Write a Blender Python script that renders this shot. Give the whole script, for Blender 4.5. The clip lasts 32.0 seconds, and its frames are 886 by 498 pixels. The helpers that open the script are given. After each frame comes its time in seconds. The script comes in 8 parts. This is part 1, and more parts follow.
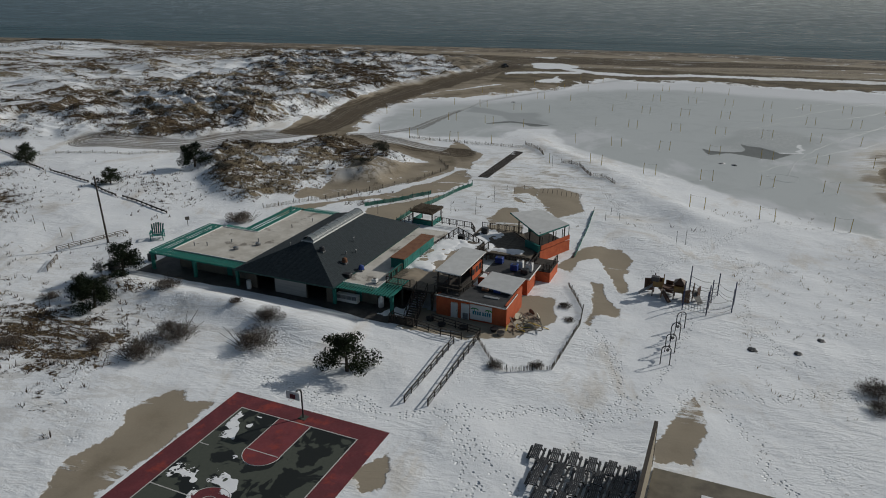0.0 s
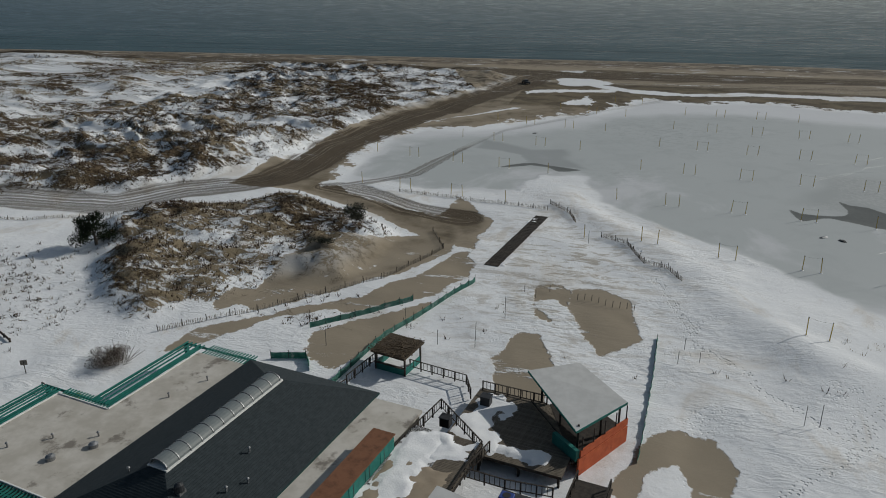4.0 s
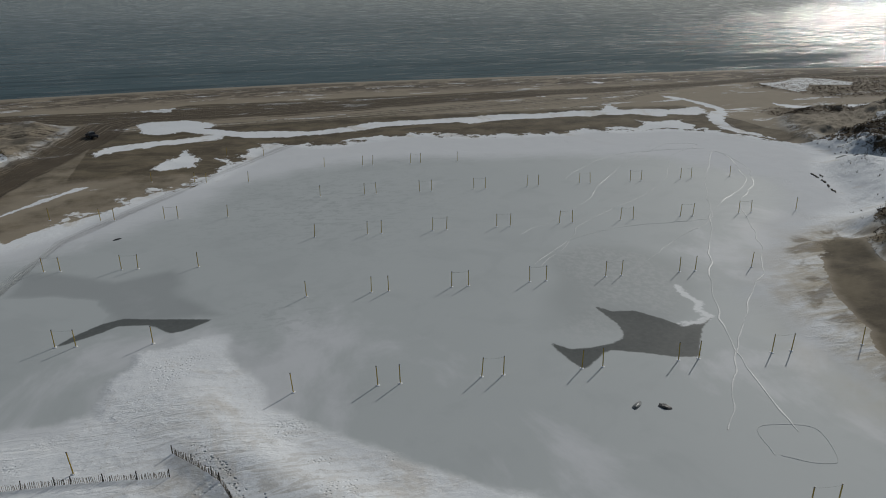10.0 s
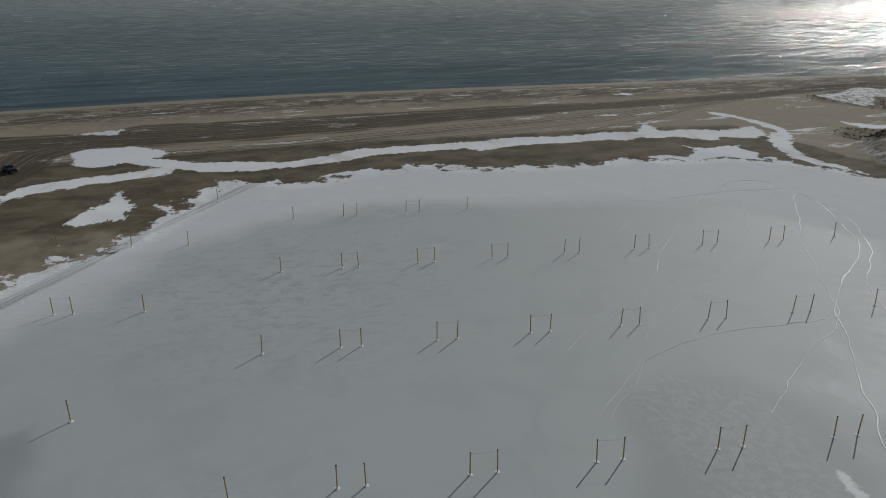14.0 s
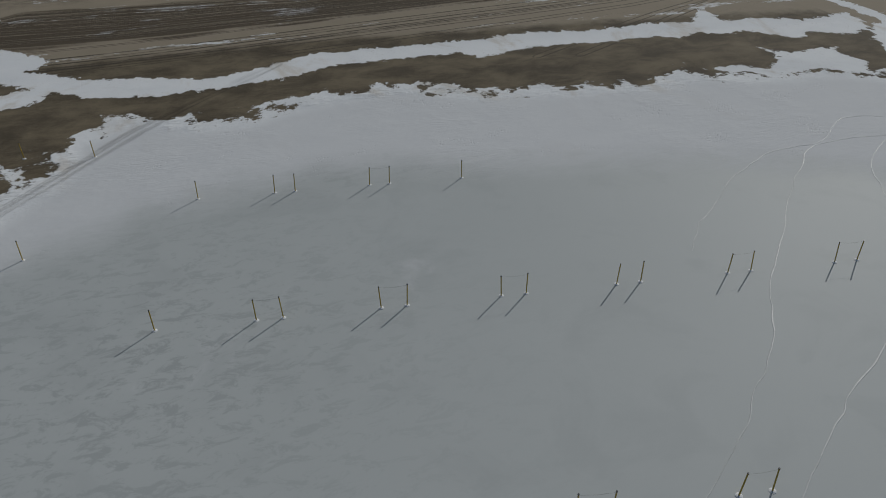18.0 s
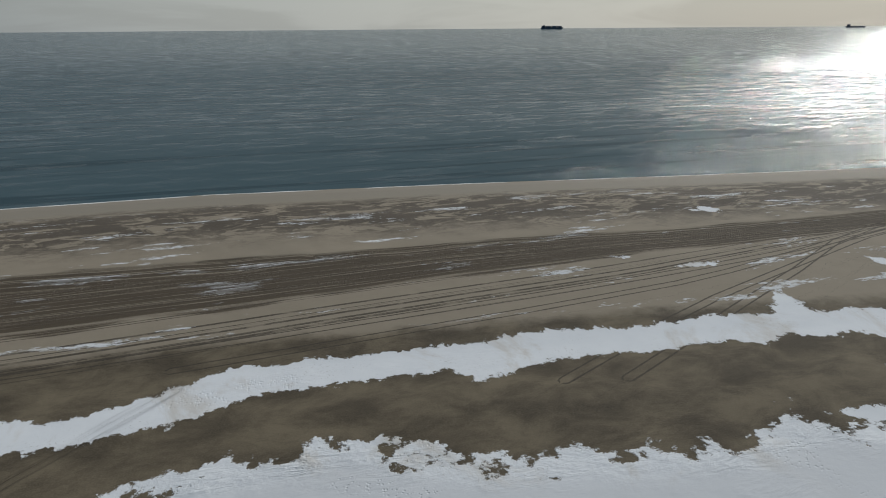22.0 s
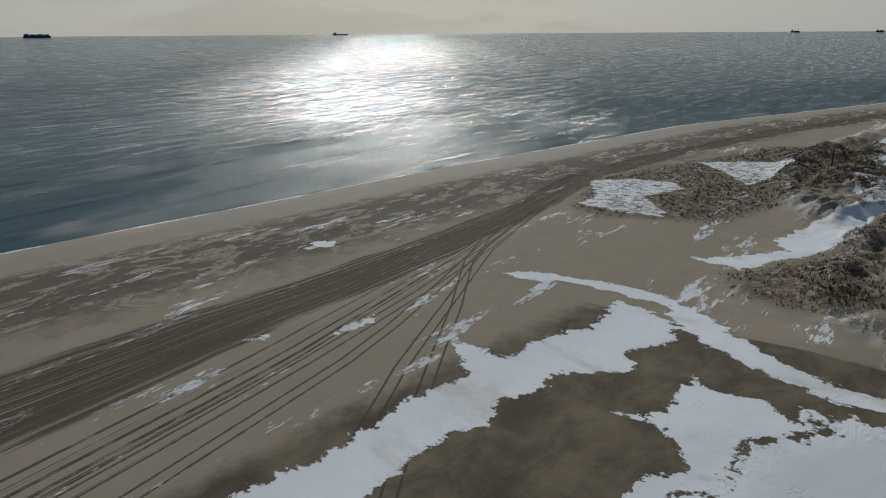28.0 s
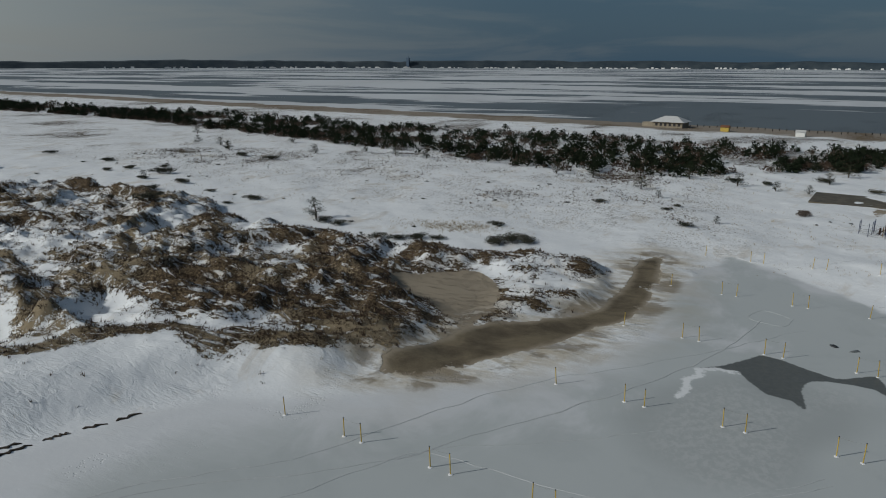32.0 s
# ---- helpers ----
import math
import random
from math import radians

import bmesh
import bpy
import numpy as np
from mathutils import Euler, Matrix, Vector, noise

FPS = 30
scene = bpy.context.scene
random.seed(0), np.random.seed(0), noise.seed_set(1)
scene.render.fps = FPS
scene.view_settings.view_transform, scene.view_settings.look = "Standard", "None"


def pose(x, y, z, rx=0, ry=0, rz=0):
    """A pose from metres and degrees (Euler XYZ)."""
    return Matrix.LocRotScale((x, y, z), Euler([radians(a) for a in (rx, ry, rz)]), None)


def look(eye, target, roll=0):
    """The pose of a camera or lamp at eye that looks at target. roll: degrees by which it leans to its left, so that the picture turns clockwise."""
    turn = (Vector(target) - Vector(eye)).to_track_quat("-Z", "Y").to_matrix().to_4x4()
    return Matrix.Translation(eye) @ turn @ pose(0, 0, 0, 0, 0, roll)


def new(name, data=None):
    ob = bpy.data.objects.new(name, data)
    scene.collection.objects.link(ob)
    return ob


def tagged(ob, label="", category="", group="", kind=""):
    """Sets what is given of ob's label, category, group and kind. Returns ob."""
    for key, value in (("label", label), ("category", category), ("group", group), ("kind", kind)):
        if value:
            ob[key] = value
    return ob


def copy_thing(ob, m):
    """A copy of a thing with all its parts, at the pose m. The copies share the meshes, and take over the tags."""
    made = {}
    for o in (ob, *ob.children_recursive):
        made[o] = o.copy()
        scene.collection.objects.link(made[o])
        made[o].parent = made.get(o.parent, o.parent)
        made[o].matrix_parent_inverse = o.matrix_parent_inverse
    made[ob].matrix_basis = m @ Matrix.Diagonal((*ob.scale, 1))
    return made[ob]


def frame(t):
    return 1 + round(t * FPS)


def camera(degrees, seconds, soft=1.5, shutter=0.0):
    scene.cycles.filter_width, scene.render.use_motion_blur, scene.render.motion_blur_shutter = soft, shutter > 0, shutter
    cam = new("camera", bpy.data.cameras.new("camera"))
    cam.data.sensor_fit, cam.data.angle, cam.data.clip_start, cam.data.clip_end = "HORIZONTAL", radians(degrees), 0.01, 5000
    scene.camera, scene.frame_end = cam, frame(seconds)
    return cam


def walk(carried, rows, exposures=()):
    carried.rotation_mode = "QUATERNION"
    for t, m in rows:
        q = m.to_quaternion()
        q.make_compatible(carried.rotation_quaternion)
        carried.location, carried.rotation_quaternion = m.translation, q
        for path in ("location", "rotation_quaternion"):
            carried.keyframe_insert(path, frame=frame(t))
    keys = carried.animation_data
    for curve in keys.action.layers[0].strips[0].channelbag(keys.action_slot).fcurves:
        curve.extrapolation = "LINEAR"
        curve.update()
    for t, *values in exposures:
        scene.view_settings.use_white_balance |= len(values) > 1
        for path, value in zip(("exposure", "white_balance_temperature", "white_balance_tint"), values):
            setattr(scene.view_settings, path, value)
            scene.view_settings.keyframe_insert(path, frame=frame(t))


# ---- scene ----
cam = camera(63.9, 32.0, soft=1.0)
PATH = [
    (0, (0.531, 1.741, 41.572), (0.13, 3.566, 40.858), 0.3),
    (0.5, (0.572, 7.991, 41.552), (0.11, 9.8, 40.836), 0.3),
    (1, (0.365, 14.244, 41.551), (-0.125, 16.047, 40.835), 0.1),
    (1.5, (-0.225, 20.407, 41.572), (-0.716, 22.209, 40.857), 0.1),
    (2, (-1.239, 26.47, 41.602), (-1.727, 28.272, 40.886), 0.1),
    (2.5, (-2.409, 32.46, 41.66), (-2.893, 34.265, 40.948), 0.1),
    (4.5, (-6.398, 56.762, 42.284), (-6.829, 58.582, 41.577), -0.4),
    (5, (-7.331, 63.053, 42.319), (-7.652, 64.897, 41.614), -0.5),
    (5.5, (-8.302, 69.455, 42.38), (-8.536, 71.313, 41.677), -0.6),
    (6, (-9.205, 75.766, 42.508), (-9.397, 77.628, 41.806), -0.7),
    (6.5, (-9.901, 82.018, 42.7), (-9.994, 83.888, 41.997), -0.8),
    (7, (-10.61, 88.358, 42.908), (-10.504, 90.226, 42.203), -0.8),
    (7.5, (-11.084, 94.714, 43.1), (-10.833, 96.568, 42.393), -1.0),
    (8, (-11.294, 100.987, 43.274), (-10.93, 102.823, 42.568), -1.0),
    (8.5, (-11.213, 107.036, 43.422), (-10.744, 108.848, 42.717), -1.0),
    (9, (-10.975, 112.582, 43.524), (-10.422, 114.37, 42.818), -1.0),
    (9.5, (-10.514, 117.603, 43.58), (-9.958, 119.39, 42.875), -0.9),
    (10, (-9.851, 122.403, 43.631), (-9.292, 124.19, 42.926), -0.7),
    (10.5, (-8.95, 127.261, 43.619), (-8.392, 129.048, 42.915), -0.8),
    (11, (-7.731, 132.34, 43.554), (-7.173, 134.127, 42.851), -0.9),
    (11.5, (-6.328, 137.63, 43.461), (-5.771, 139.417, 42.756), -0.9),
    (12, (-4.773, 143.056, 43.376), (-4.215, 144.842, 42.671), -0.9),
    (12.5, (-3.073, 148.638, 43.321), (-2.515, 150.424, 42.614), -0.8),
    (13, (-1.221, 154.303, 43.273), (-0.663, 156.088, 42.564), -0.8),
    (13.5, (0.732, 160.066, 43.224), (1.29, 161.851, 42.513), -0.8),
    (14, (2.75, 165.917, 43.18), (3.308, 167.7, 42.467), -0.8),
    (14.5, (4.752, 171.806, 43.173), (5.313, 173.589, 42.46), -0.8),
    (16.5, (13.02, 195.415, 43.277), (13.587, 197.192, 42.555), -0.6),
    (17, (15.21, 201.387, 43.24), (15.763, 203.12, 42.409), -0.7),
    (17.5, (17.476, 207.414, 43.227), (18.005, 209.08, 42.256), -0.9),
    (18, (19.801, 213.502, 43.304), (20.307, 215.104, 42.22), -1.0),
    (18.5, (22.137, 219.638, 43.436), (22.642, 221.239, 42.349), -1.1),
    (19, (24.428, 225.768, 43.554), (24.934, 227.368, 42.466), -1.1),
    (19.5, (26.741, 232.022, 43.687), (27.25, 233.626, 42.606), -1.0),
    (20, (29.125, 238.334, 43.735), (29.671, 240.046, 42.856), -1.0),
    (20.5, (31.702, 244.519, 43.702), (32.272, 246.303, 42.999), -0.6),
    (21, (34.175, 250.456, 43.668), (34.751, 252.276, 43.071), -0.4),
    (21.5, (36.35, 256.264, 43.68), (36.926, 258.084, 43.082), -0.4),
    (22, (38.44, 262.164, 43.702), (39.016, 263.983, 43.103), -0.4),
    (22.5, (40.548, 268.139, 43.725), (41.123, 269.958, 43.125), -0.4),
    (23, (42.564, 274.163, 43.742), (43.14, 275.982, 43.143), -0.3),
    (23.5, (44.465, 280.099, 43.821), (45.041, 281.917, 43.218), -0.2),
    (24, (46.341, 285.348, 43.872), (46.921, 287.165, 43.271), -0.2),
    (24.5, (47.743, 289.211, 43.89), (48.392, 291.006, 43.292), -0.3),
    (26.5, (49.336, 298.655, 43.271), (50.333, 300.285, 42.68), -0.1),
    (27, (49.419, 299.614, 43.121), (50.528, 301.169, 42.529), -0.1),
    (27.5, (49.273, 299.609, 43.02), (50.667, 300.917, 42.431), -0.1),
    (28, (49.086, 299.18, 42.933), (50.646, 300.285, 42.346), -0.4),
    (28.5, (48.929, 298.695, 42.856), (50.653, 299.521, 42.266), -0.4),
    (29, (48.691, 298.333, 42.771), (50.562, 298.714, 42.178), -0.5),
    (29.5, (48.408, 298.163, 42.754), (50.317, 298.107, 42.16), -0.4),
    (30, (48.183, 298.051, 42.771), (50.028, 297.557, 42.177), -0.3),
    (30.5, (48.034, 297.879, 42.801), (49.731, 297.005, 42.207), -0.4),
    (31, (48.005, 297.672, 42.798), (49.45, 296.423, 42.204), -0.4),
    (31.5, (48.096, 297.514, 42.813), (49.204, 295.958, 42.219), -0.2),
    (32, (48.48, 297.333, 42.934), (49.237, 295.554, 42.422), 0.1),
]
walk(cam, [(t, look(eye, target, roll)) for t, eye, target, roll in PATH],
     [(0.0, -0.08, 6620, 8), (6.0, -0.1, 6580, 7), (9.5, -0.22, 6540, 8), (13.0, -0.28, 6520, 8), (18.0, -0.32, 6480, 8), (20.0, -0.1, 6540, 8), (22.0, 0.12, 6360, 7), (24.5, 0.24, 6300, 7), (27.0, -0.06, 6280, 7), (29.0, -0.14, 6300, 7), (32.0, -0.18, 6420, 6)])

# ---- sky, sun, exposure ----
SUN_AZ = math.atan2(0.62, 0.785)
SUN_EL = radians(30)
world = bpy.data.worlds.new("sky")
scene.world = world
world.use_nodes = True


class Nodes:
    """Short names for building a node tree."""

    def __init__(self, tree):
        self.t = tree
        tree.nodes.clear()

    def add(self, kind, *ins, out=0, **props):
        n = self.t.nodes.new(kind)
        for k, v in props.items():
            if k == "operation":
                n.operation = v
            elif k == "blend_type":
                n.blend_type = v
            elif k == "data_type":
                n.data_type = v
            elif k == "attribute_name":
                n.attribute_name = v
            elif k == "interpolation_type":
                n.interpolation_type = v
            elif k == "noise_dimensions":
                n.noise_dimensions = v
            elif k == "sky_type":
                n.sky_type = v
        for i, v in enumerate(ins):
            self.put(n.inputs[i], v)
        return n.outputs[out]

    def put(self, sock, v):
        if v is None:
            return
        if isinstance(v, bpy.types.NodeSocket):
            self.t.links.new(v, sock)
        elif isinstance(v, (tuple, list)) and len(v) == 3 and sock.type == "RGBA":
            sock.default_value = (*v, 1)
        else:
            sock.default_value = v

    def m(self, op, a, b=None, c=None):
        return self.add("ShaderNodeMath", a, b, c, operation=op)

    def attr(self, name):
        return self.add("ShaderNodeAttribute", attribute_name=name, out=2)

    def pos(self):
        return self.add("ShaderNodeTexCoord", out=3)

    def scaled(self, vec, x, y, z, rz=0.0):
        n = self.t.nodes.new("ShaderNodeMapping")
        self.put(n.inputs[0], vec)
        n.inputs[2].default_value = (0, 0, rz)
        n.inputs[3].default_value = (x, y, z)
        return n.outputs[0]

    def noise(self, vec, scale, detail=4.0, rough=0.55, dist=0.0):
        n = self.t.nodes.new("ShaderNodeTexNoise")
        self.put(n.inputs["Vector"], vec)
        n.inputs["Scale"].default_value = scale
        n.inputs["Detail"].default_value = detail
        n.inputs["Roughness"].default_value = rough
        n.inputs["Distortion"].default_value = dist
        return n.outputs[0]

    def ramp(self, v, lo, hi, a=0.0, b=1.0):
        return self.add("ShaderNodeMapRange", v, lo, hi, a, b, interpolation_type="SMOOTHSTEP")

    def mix(self, fac, a, b, blend="MIX"):
        n = self.t.nodes.new("ShaderNodeMix")
        n.data_type, n.blend_type = "RGBA", blend
        self.put(n.inputs[0], fac)
        self.put(n.inputs[6], a)
        self.put(n.inputs[7], b)
        return n.outputs[2]

    def bump(self, height, strength=0.3, distance=0.1, normal=None):
        n = self.t.nodes.new("ShaderNodeBump")
        n.inputs["Strength"].default_value = strength
        n.inputs["Distance"].default_value = distance
        self.put(n.inputs["Height"], height)
        if normal is not None:
            self.put(n.inputs["Normal"], normal)
        return n.outputs[0]

    def finish(self, color, rough, normal=None, metal=0.0, spec=0.5, alpha=None):
        p = self.t.nodes.new("ShaderNodeBsdfPrincipled")
        self.put(p.inputs["Base Color"], color)
        self.put(p.inputs["Roughness"], rough)
        self.put(p.inputs["Metallic"], metal)
        self.put(p.inputs["Specular IOR Level"], spec)
        if normal is not None:
            self.put(p.inputs["Normal"], normal)
        o = self.t.nodes.new("ShaderNodeOutputMaterial")
        self.t.links.new(p.outputs[0], o.inputs[0])
        return p


def nodes_of(name):
    m = bpy.data.materials.new(name)
    m.use_nodes = True
    return m, Nodes(m.node_tree)


w = Nodes(world.node_tree)
sky_node = world.node_tree.nodes.new("ShaderNodeTexSky")
sky_node.sky_type = "NISHITA"
sky_node.sun_disc = False
sky_node.sun_elevation = SUN_EL
sky_node.sun_rotation = math.pi / 2 - SUN_AZ
sky_node.air_density, sky_node.dust_density, sky_node.ozone_density = 1.0, 1.2, 2.0
gen = w.add("ShaderNodeTexCoord", out=0)
veil = w.noise(w.scaled(gen, 1.6, 1.6, 11.0, 0.3), 2.0, 6, 0.55, 0.6)
parts = world.node_tree.nodes.new("ShaderNodeSeparateXYZ")
world.node_tree.links.new(gen, parts.inputs[0])
sunward = w.m("ADD", w.m("MULTIPLY", parts.outputs[0], math.cos(SUN_AZ)), w.m("MULTIPLY", parts.outputs[1], math.sin(SUN_AZ)))
thin = w.mix(w.ramp(sunward, -0.45, 1.0), (0.75, 1.55, 2.5), (9.0, 9.1, 8.7))
thin = w.mix(w.m("MULTIPLY", w.ramp(veil, 0.44, 0.62, 0.0, 0.34), w.ramp(sunward, -0.7, 0.4, 0.7, 1.0)), thin, w.mix(w.ramp(sunward, -0.6, 0.5), (3.0, 3.3, 3.6), (5.0, 5.1, 5.0)))
cloud = w.mix(w.ramp(parts.outputs[2], 0.0, 0.5, 0.85, 0.45), sky_node.outputs[0], thin)
bg = world.node_tree.nodes.new("ShaderNodeBackground")
bg.inputs[1].default_value = 0.05
world.node_tree.links.new(cloud, bg.inputs[0])
wo = world.node_tree.nodes.new("ShaderNodeOutputWorld")
world.node_tree.links.new(bg.outputs[0], wo.inputs[0])

sun_data = bpy.data.lights.new("sun", "SUN")
sun_data.energy, sun_data.angle, sun_data.color = 2.5, radians(0.6), (1.0, 0.975, 0.935)
sun = new("sun", sun_data)
sun.matrix_world = look((0, 0, 0), (-math.cos(SUN_AZ) * math.cos(SUN_EL), -math.sin(SUN_AZ) * math.cos(SUN_EL), -math.sin(SUN_EL)))
sun.location = (300, 300, 300)

# ---- plan: lines and outlines in metres ----
SHORE = [-5000, 300, -1200, 410, -415, 452, -200, 463, -25, 468, 35, 467, 103, 458, 176, 446, 251, 434, 392, 404, 535, 345, 731, 266, 1120, 82, 2030, -395, 5000, -2000]
ICE = [35, 143, 29, 149.4, 25, 154, 20.8, 159.4, 16.7, 165.7, 10.4, 172.6, 3.6, 178, -3, 184.4, -8.2, 192.6, -10, 203, -13.3, 210.6, -18.6, 214.3, -23.5, 210, -25.8, 203, -26, 196.6, -30, 192.3, -36, 193.5, -44, 193, -53.7, 197, -58, 198, -60, 194, -65, 194.3, -66.3, 203, -68.4, 221, -68, 242,
       -63, 254.5, -50, 256, -41.6, 262, -37, 270, -25, 284, -14, 292, -7, 303.6, -2.5, 311, -2, 321, 5, 327.7]
ICE += [14.6, 321.5, 22, 321, 28.4, 324, 37, 326, 48, 327, 60, 319, 76, 315.4, 89, 313, 100, 314.7, 106, 310.5, 113, 309, 123, 307.8, 130, 302, 134.6, 292, 139, 278, 137, 266, 129, 259, 122, 250, 116, 238, 110, 230, 101, 227, 89, 218.7, 76, 210, 67, 204, 62, 192, 59, 175, 57.6, 155, 50.6, 133, 40, 134]
LAGOON = [145.4, 256.5, 157.7, 252.2, 175, 249, 187, 250.3, 198.2, 258, 215, 258, 226, 252.5, 235, 261, 223, 265.3, 216, 273.6, 207, 280, 222, 277, 239, 273, 255, 266, 268.5, 258.3, 272, 246, 257, 243, 255, 225, 243, 210, 232, 214, 220, 220.5, 203, 216.3, 188, 217, 172, 223, 160, 226, 153, 231, 156, 240, 154.5, 245, 149, 252]
STRIP = [-36, 374, -18, 362, -3, 352, 3.5, 350.6, 18, 345, 25, 347, 32.6, 350.4, 37.6, 352.6, 49, 351.4, 67, 350, 82, 350.4, 96, 347, 107, 347.5, 118, 345.3, 126.3, 354, 125.3, 344, 134.6, 342, 141, 338.5, 155, 339, 151.4, 328, 144, 325, 137, 329, 131, 327, 125, 335, 121, 334, 114, 337, 109.5, 335, 105, 338,
         95, 337.7, 86.5, 339.4, 77, 340, 67, 337.3, 64.6, 342, 52, 342, 40, 343, 31, 339, 22, 338, 12.5, 337.7, -1, 340, -24, 358]
ISLE_B = [158, 334, 158.5, 327, 147, 314.5, 142, 306, 143, 296, 142, 284, 138, 296, 137, 305, 141, 310, 143, 317, 150, 327]
ISLE_C = [120, 326, 124, 321.3, 135.6, 321.3, 132.7, 317.4, 134, 311, 131, 309, 132, 302.4, 125, 309.4, 121.7, 311.6, 113.5, 310.7, 108.6, 314.5, 104, 318, 101, 320, 110, 319, 113.6, 315.7, 119, 319]
DUNE_E = [64, 137, 66, 160, 70, 178, 86, 197, 93, 213, 108, 227, 118, 240, 125, 249, 132, 256, 140, 262, 143, 282, 150, 300, 160, 312, 178, 318, 205, 316, 235, 333, 270, 341, 300, 345, 420, 322, 520, 274, 1100, -20, 2030, -480, 5000, -2100,
          5000, -2700, 2000, -760, 700, -80, 400, 70, 270, 130, 190, 140, 120, 142]
DUNE_W = [-48, 372, -58, 318, -72, 280, -81, 250, -85, 222, -84, 205, -90, 192, -104, 172, -150, 158, -300, 170, -5000, 150, -5000, 250, -1200, 350, -415, 396, -200, 402, -80, 390]
DUNE_M = [-68, 178, -50, 171, -41, 163, -40, 150, -42, 139, -53, 134, -58, 125, -65, 120, -75, 124, -97, 150, -100, 162, -88, 170]
SPIT = [64.8, 136.6, 63.2, 138.4, 61.9, 156, 62.4, 172.7, 64.9, 181.5, 68.8, 186, 71.6, 193.9, 75.6, 199.3, 80.5, 206, 83.9, 210.7, 87.6, 214.3, 92.6, 216, 94.5, 211.5, 91.9, 207.1, 89.7, 202.3, 88, 196.9, 83.8, 191.1, 79, 187.6, 73.5, 182.2, 69.8, 175.9, 67.6, 158.5, 67.7, 142.8]
BOWL = [111, 177.3, 107.7, 173.8, 101.2, 168.8, 95.9, 166.5, 91, 171, 87.5, 179, 85.5, 188, 87, 191.5, 87.4, 197.4, 93.9, 191.5, 100, 187.6, 107.7, 183.8]
BOWL_SNOW = [101.3, 165.3, 95.3, 168.1, 91.4, 171, 87, 180, 85, 189, 87, 190.9, 82.8, 191.2, 83.2, 185.3, 85.1, 181.1, 80.4, 179.1, 76.2, 175.5, 71.5, 172, 74.6, 163.3, 80.6, 157.2, 92, 159.9]
SANDS = [
    [-27.5, 157.6, -29, 149.5, -31.5, 143.8, -38.8, 136.4, -40, 132, -47, 127.5, -53, 117.5, -57, 114, -56, 121, -45, 131.5, -35, 139, -30.4, 155],
    [-32.3, 132, -31.5, 126, -35, 115.5, -39.5, 118, -41, 124, -37, 129],
    [-11, 145, -6.7, 146, -2.5, 142, -1, 132, -5.8, 126.5, -9, 133],
    [-16, 130, -13, 130, -11, 122.7, -11, 113, -15.5, 112, -18, 122.6],
    [-3.7, 102.7, -1.8, 109.2, 1.7, 113.5, 5.9, 113.0, 7.3, 109.4, 5.8, 100.6, 6.7, 95.9, 5.4, 94.2, 3.9, 101.4, 1.9, 107.9, -1.0, 105.3, -1.9, 100.8],
    [7.8, 60, 10.8, 66, 12.8, 70.2, 13.1, 65, 11.4, 58, 8, 57.6],
    [-18, 50, -15.8, 53.7, -14.8, 48.4, -16.6, 48],
    [-43.2, 36, -43, 42.7, -43.8, 45.9, -43.4, 47.5, -42.5, 49.4, -42.2, 52.2, -42.9, 53.2, -42.9, 56.4, -41.1, 58.9, -39.5, 58.7, -38.4, 57.4, -35.5, 57.3, -36.1, 53.6, -36.7, 49.1, -38.1, 42.4, -39.5, 36],
    [-22, 78, -13, 77, -7, 79, -3, 84, -3, 91, -10, 91, -12, 84, -22, 84],
    [-54.8, 129.3, -48.6, 137.2, -41.9, 145.5, -37.5, 152.8, -32.1, 160.6, -30.5, 157.3, -35.6, 146.6, -44.3, 136.0, -51.8, 128.2],
    [-40.4, 130.9, -39.0, 136.4, -36.9, 140.9, -31.8, 147.6, -27.7, 153.9, -26.0, 150.8, -25.9, 145.5, -27.9, 142.8, -29.2, 138.2, -32.1, 135.7, -36.1, 133.6, -39.9, 130.3],
    [-33, 174.6, -45, 176, -60, 185, -66, 193, -76, 215, -88, 205, -88, 185, -70, 183, -50, 172, -40, 164, -33, 158, -29, 160],
    [-36.9, 187.3, -34.4, 185, -32.9, 182.5, -31.2, 179.2, -29.2, 175.3, -31.4, 173, -38, 174],
    [-57.8, 128.6, -57.2, 132.9, -54.3, 134.2, -53.8, 142.1, -52.9, 145.4, -48.7, 149.9, -41.7, 161, -36.2, 164.2, -32.5, 159, -37.3, 152.3, -42.8, 144.2, -48.5, 137.1, -54.5, 128.9, -56.3, 126.6],
    [-40.0, 121.8, -39.1, 124.1, -35.8, 130.0, -32.4, 133.0, -28.8, 136.7, -29.6, 131.4, -31.2, 127.8, -31.8, 123.8, -32.8, 122.4],
    [-36.9, 173.0, -37.3, 182.1, -31.0, 178.5, -27.0, 173.7, -28.0, 165.4, -27.3, 157.5, -30.7, 158.1, -33.7, 167.0],
    [-15.9, 146.2, -11.8, 146.3, -9.7, 143.1, -11.4, 139.5, -12.1, 141.2, -15.7, 140.2, -14.3, 137.4, -11.7, 132.9, -14.7, 135.4],
    [1.2, 98.1, 2.9, 97.3, 3.4, 92.7, 5.3, 89.5, 4.7, 87.3, 2.4, 87.2, 1.3, 84.0, 0.6, 84.6, 1.8, 90.1],
]
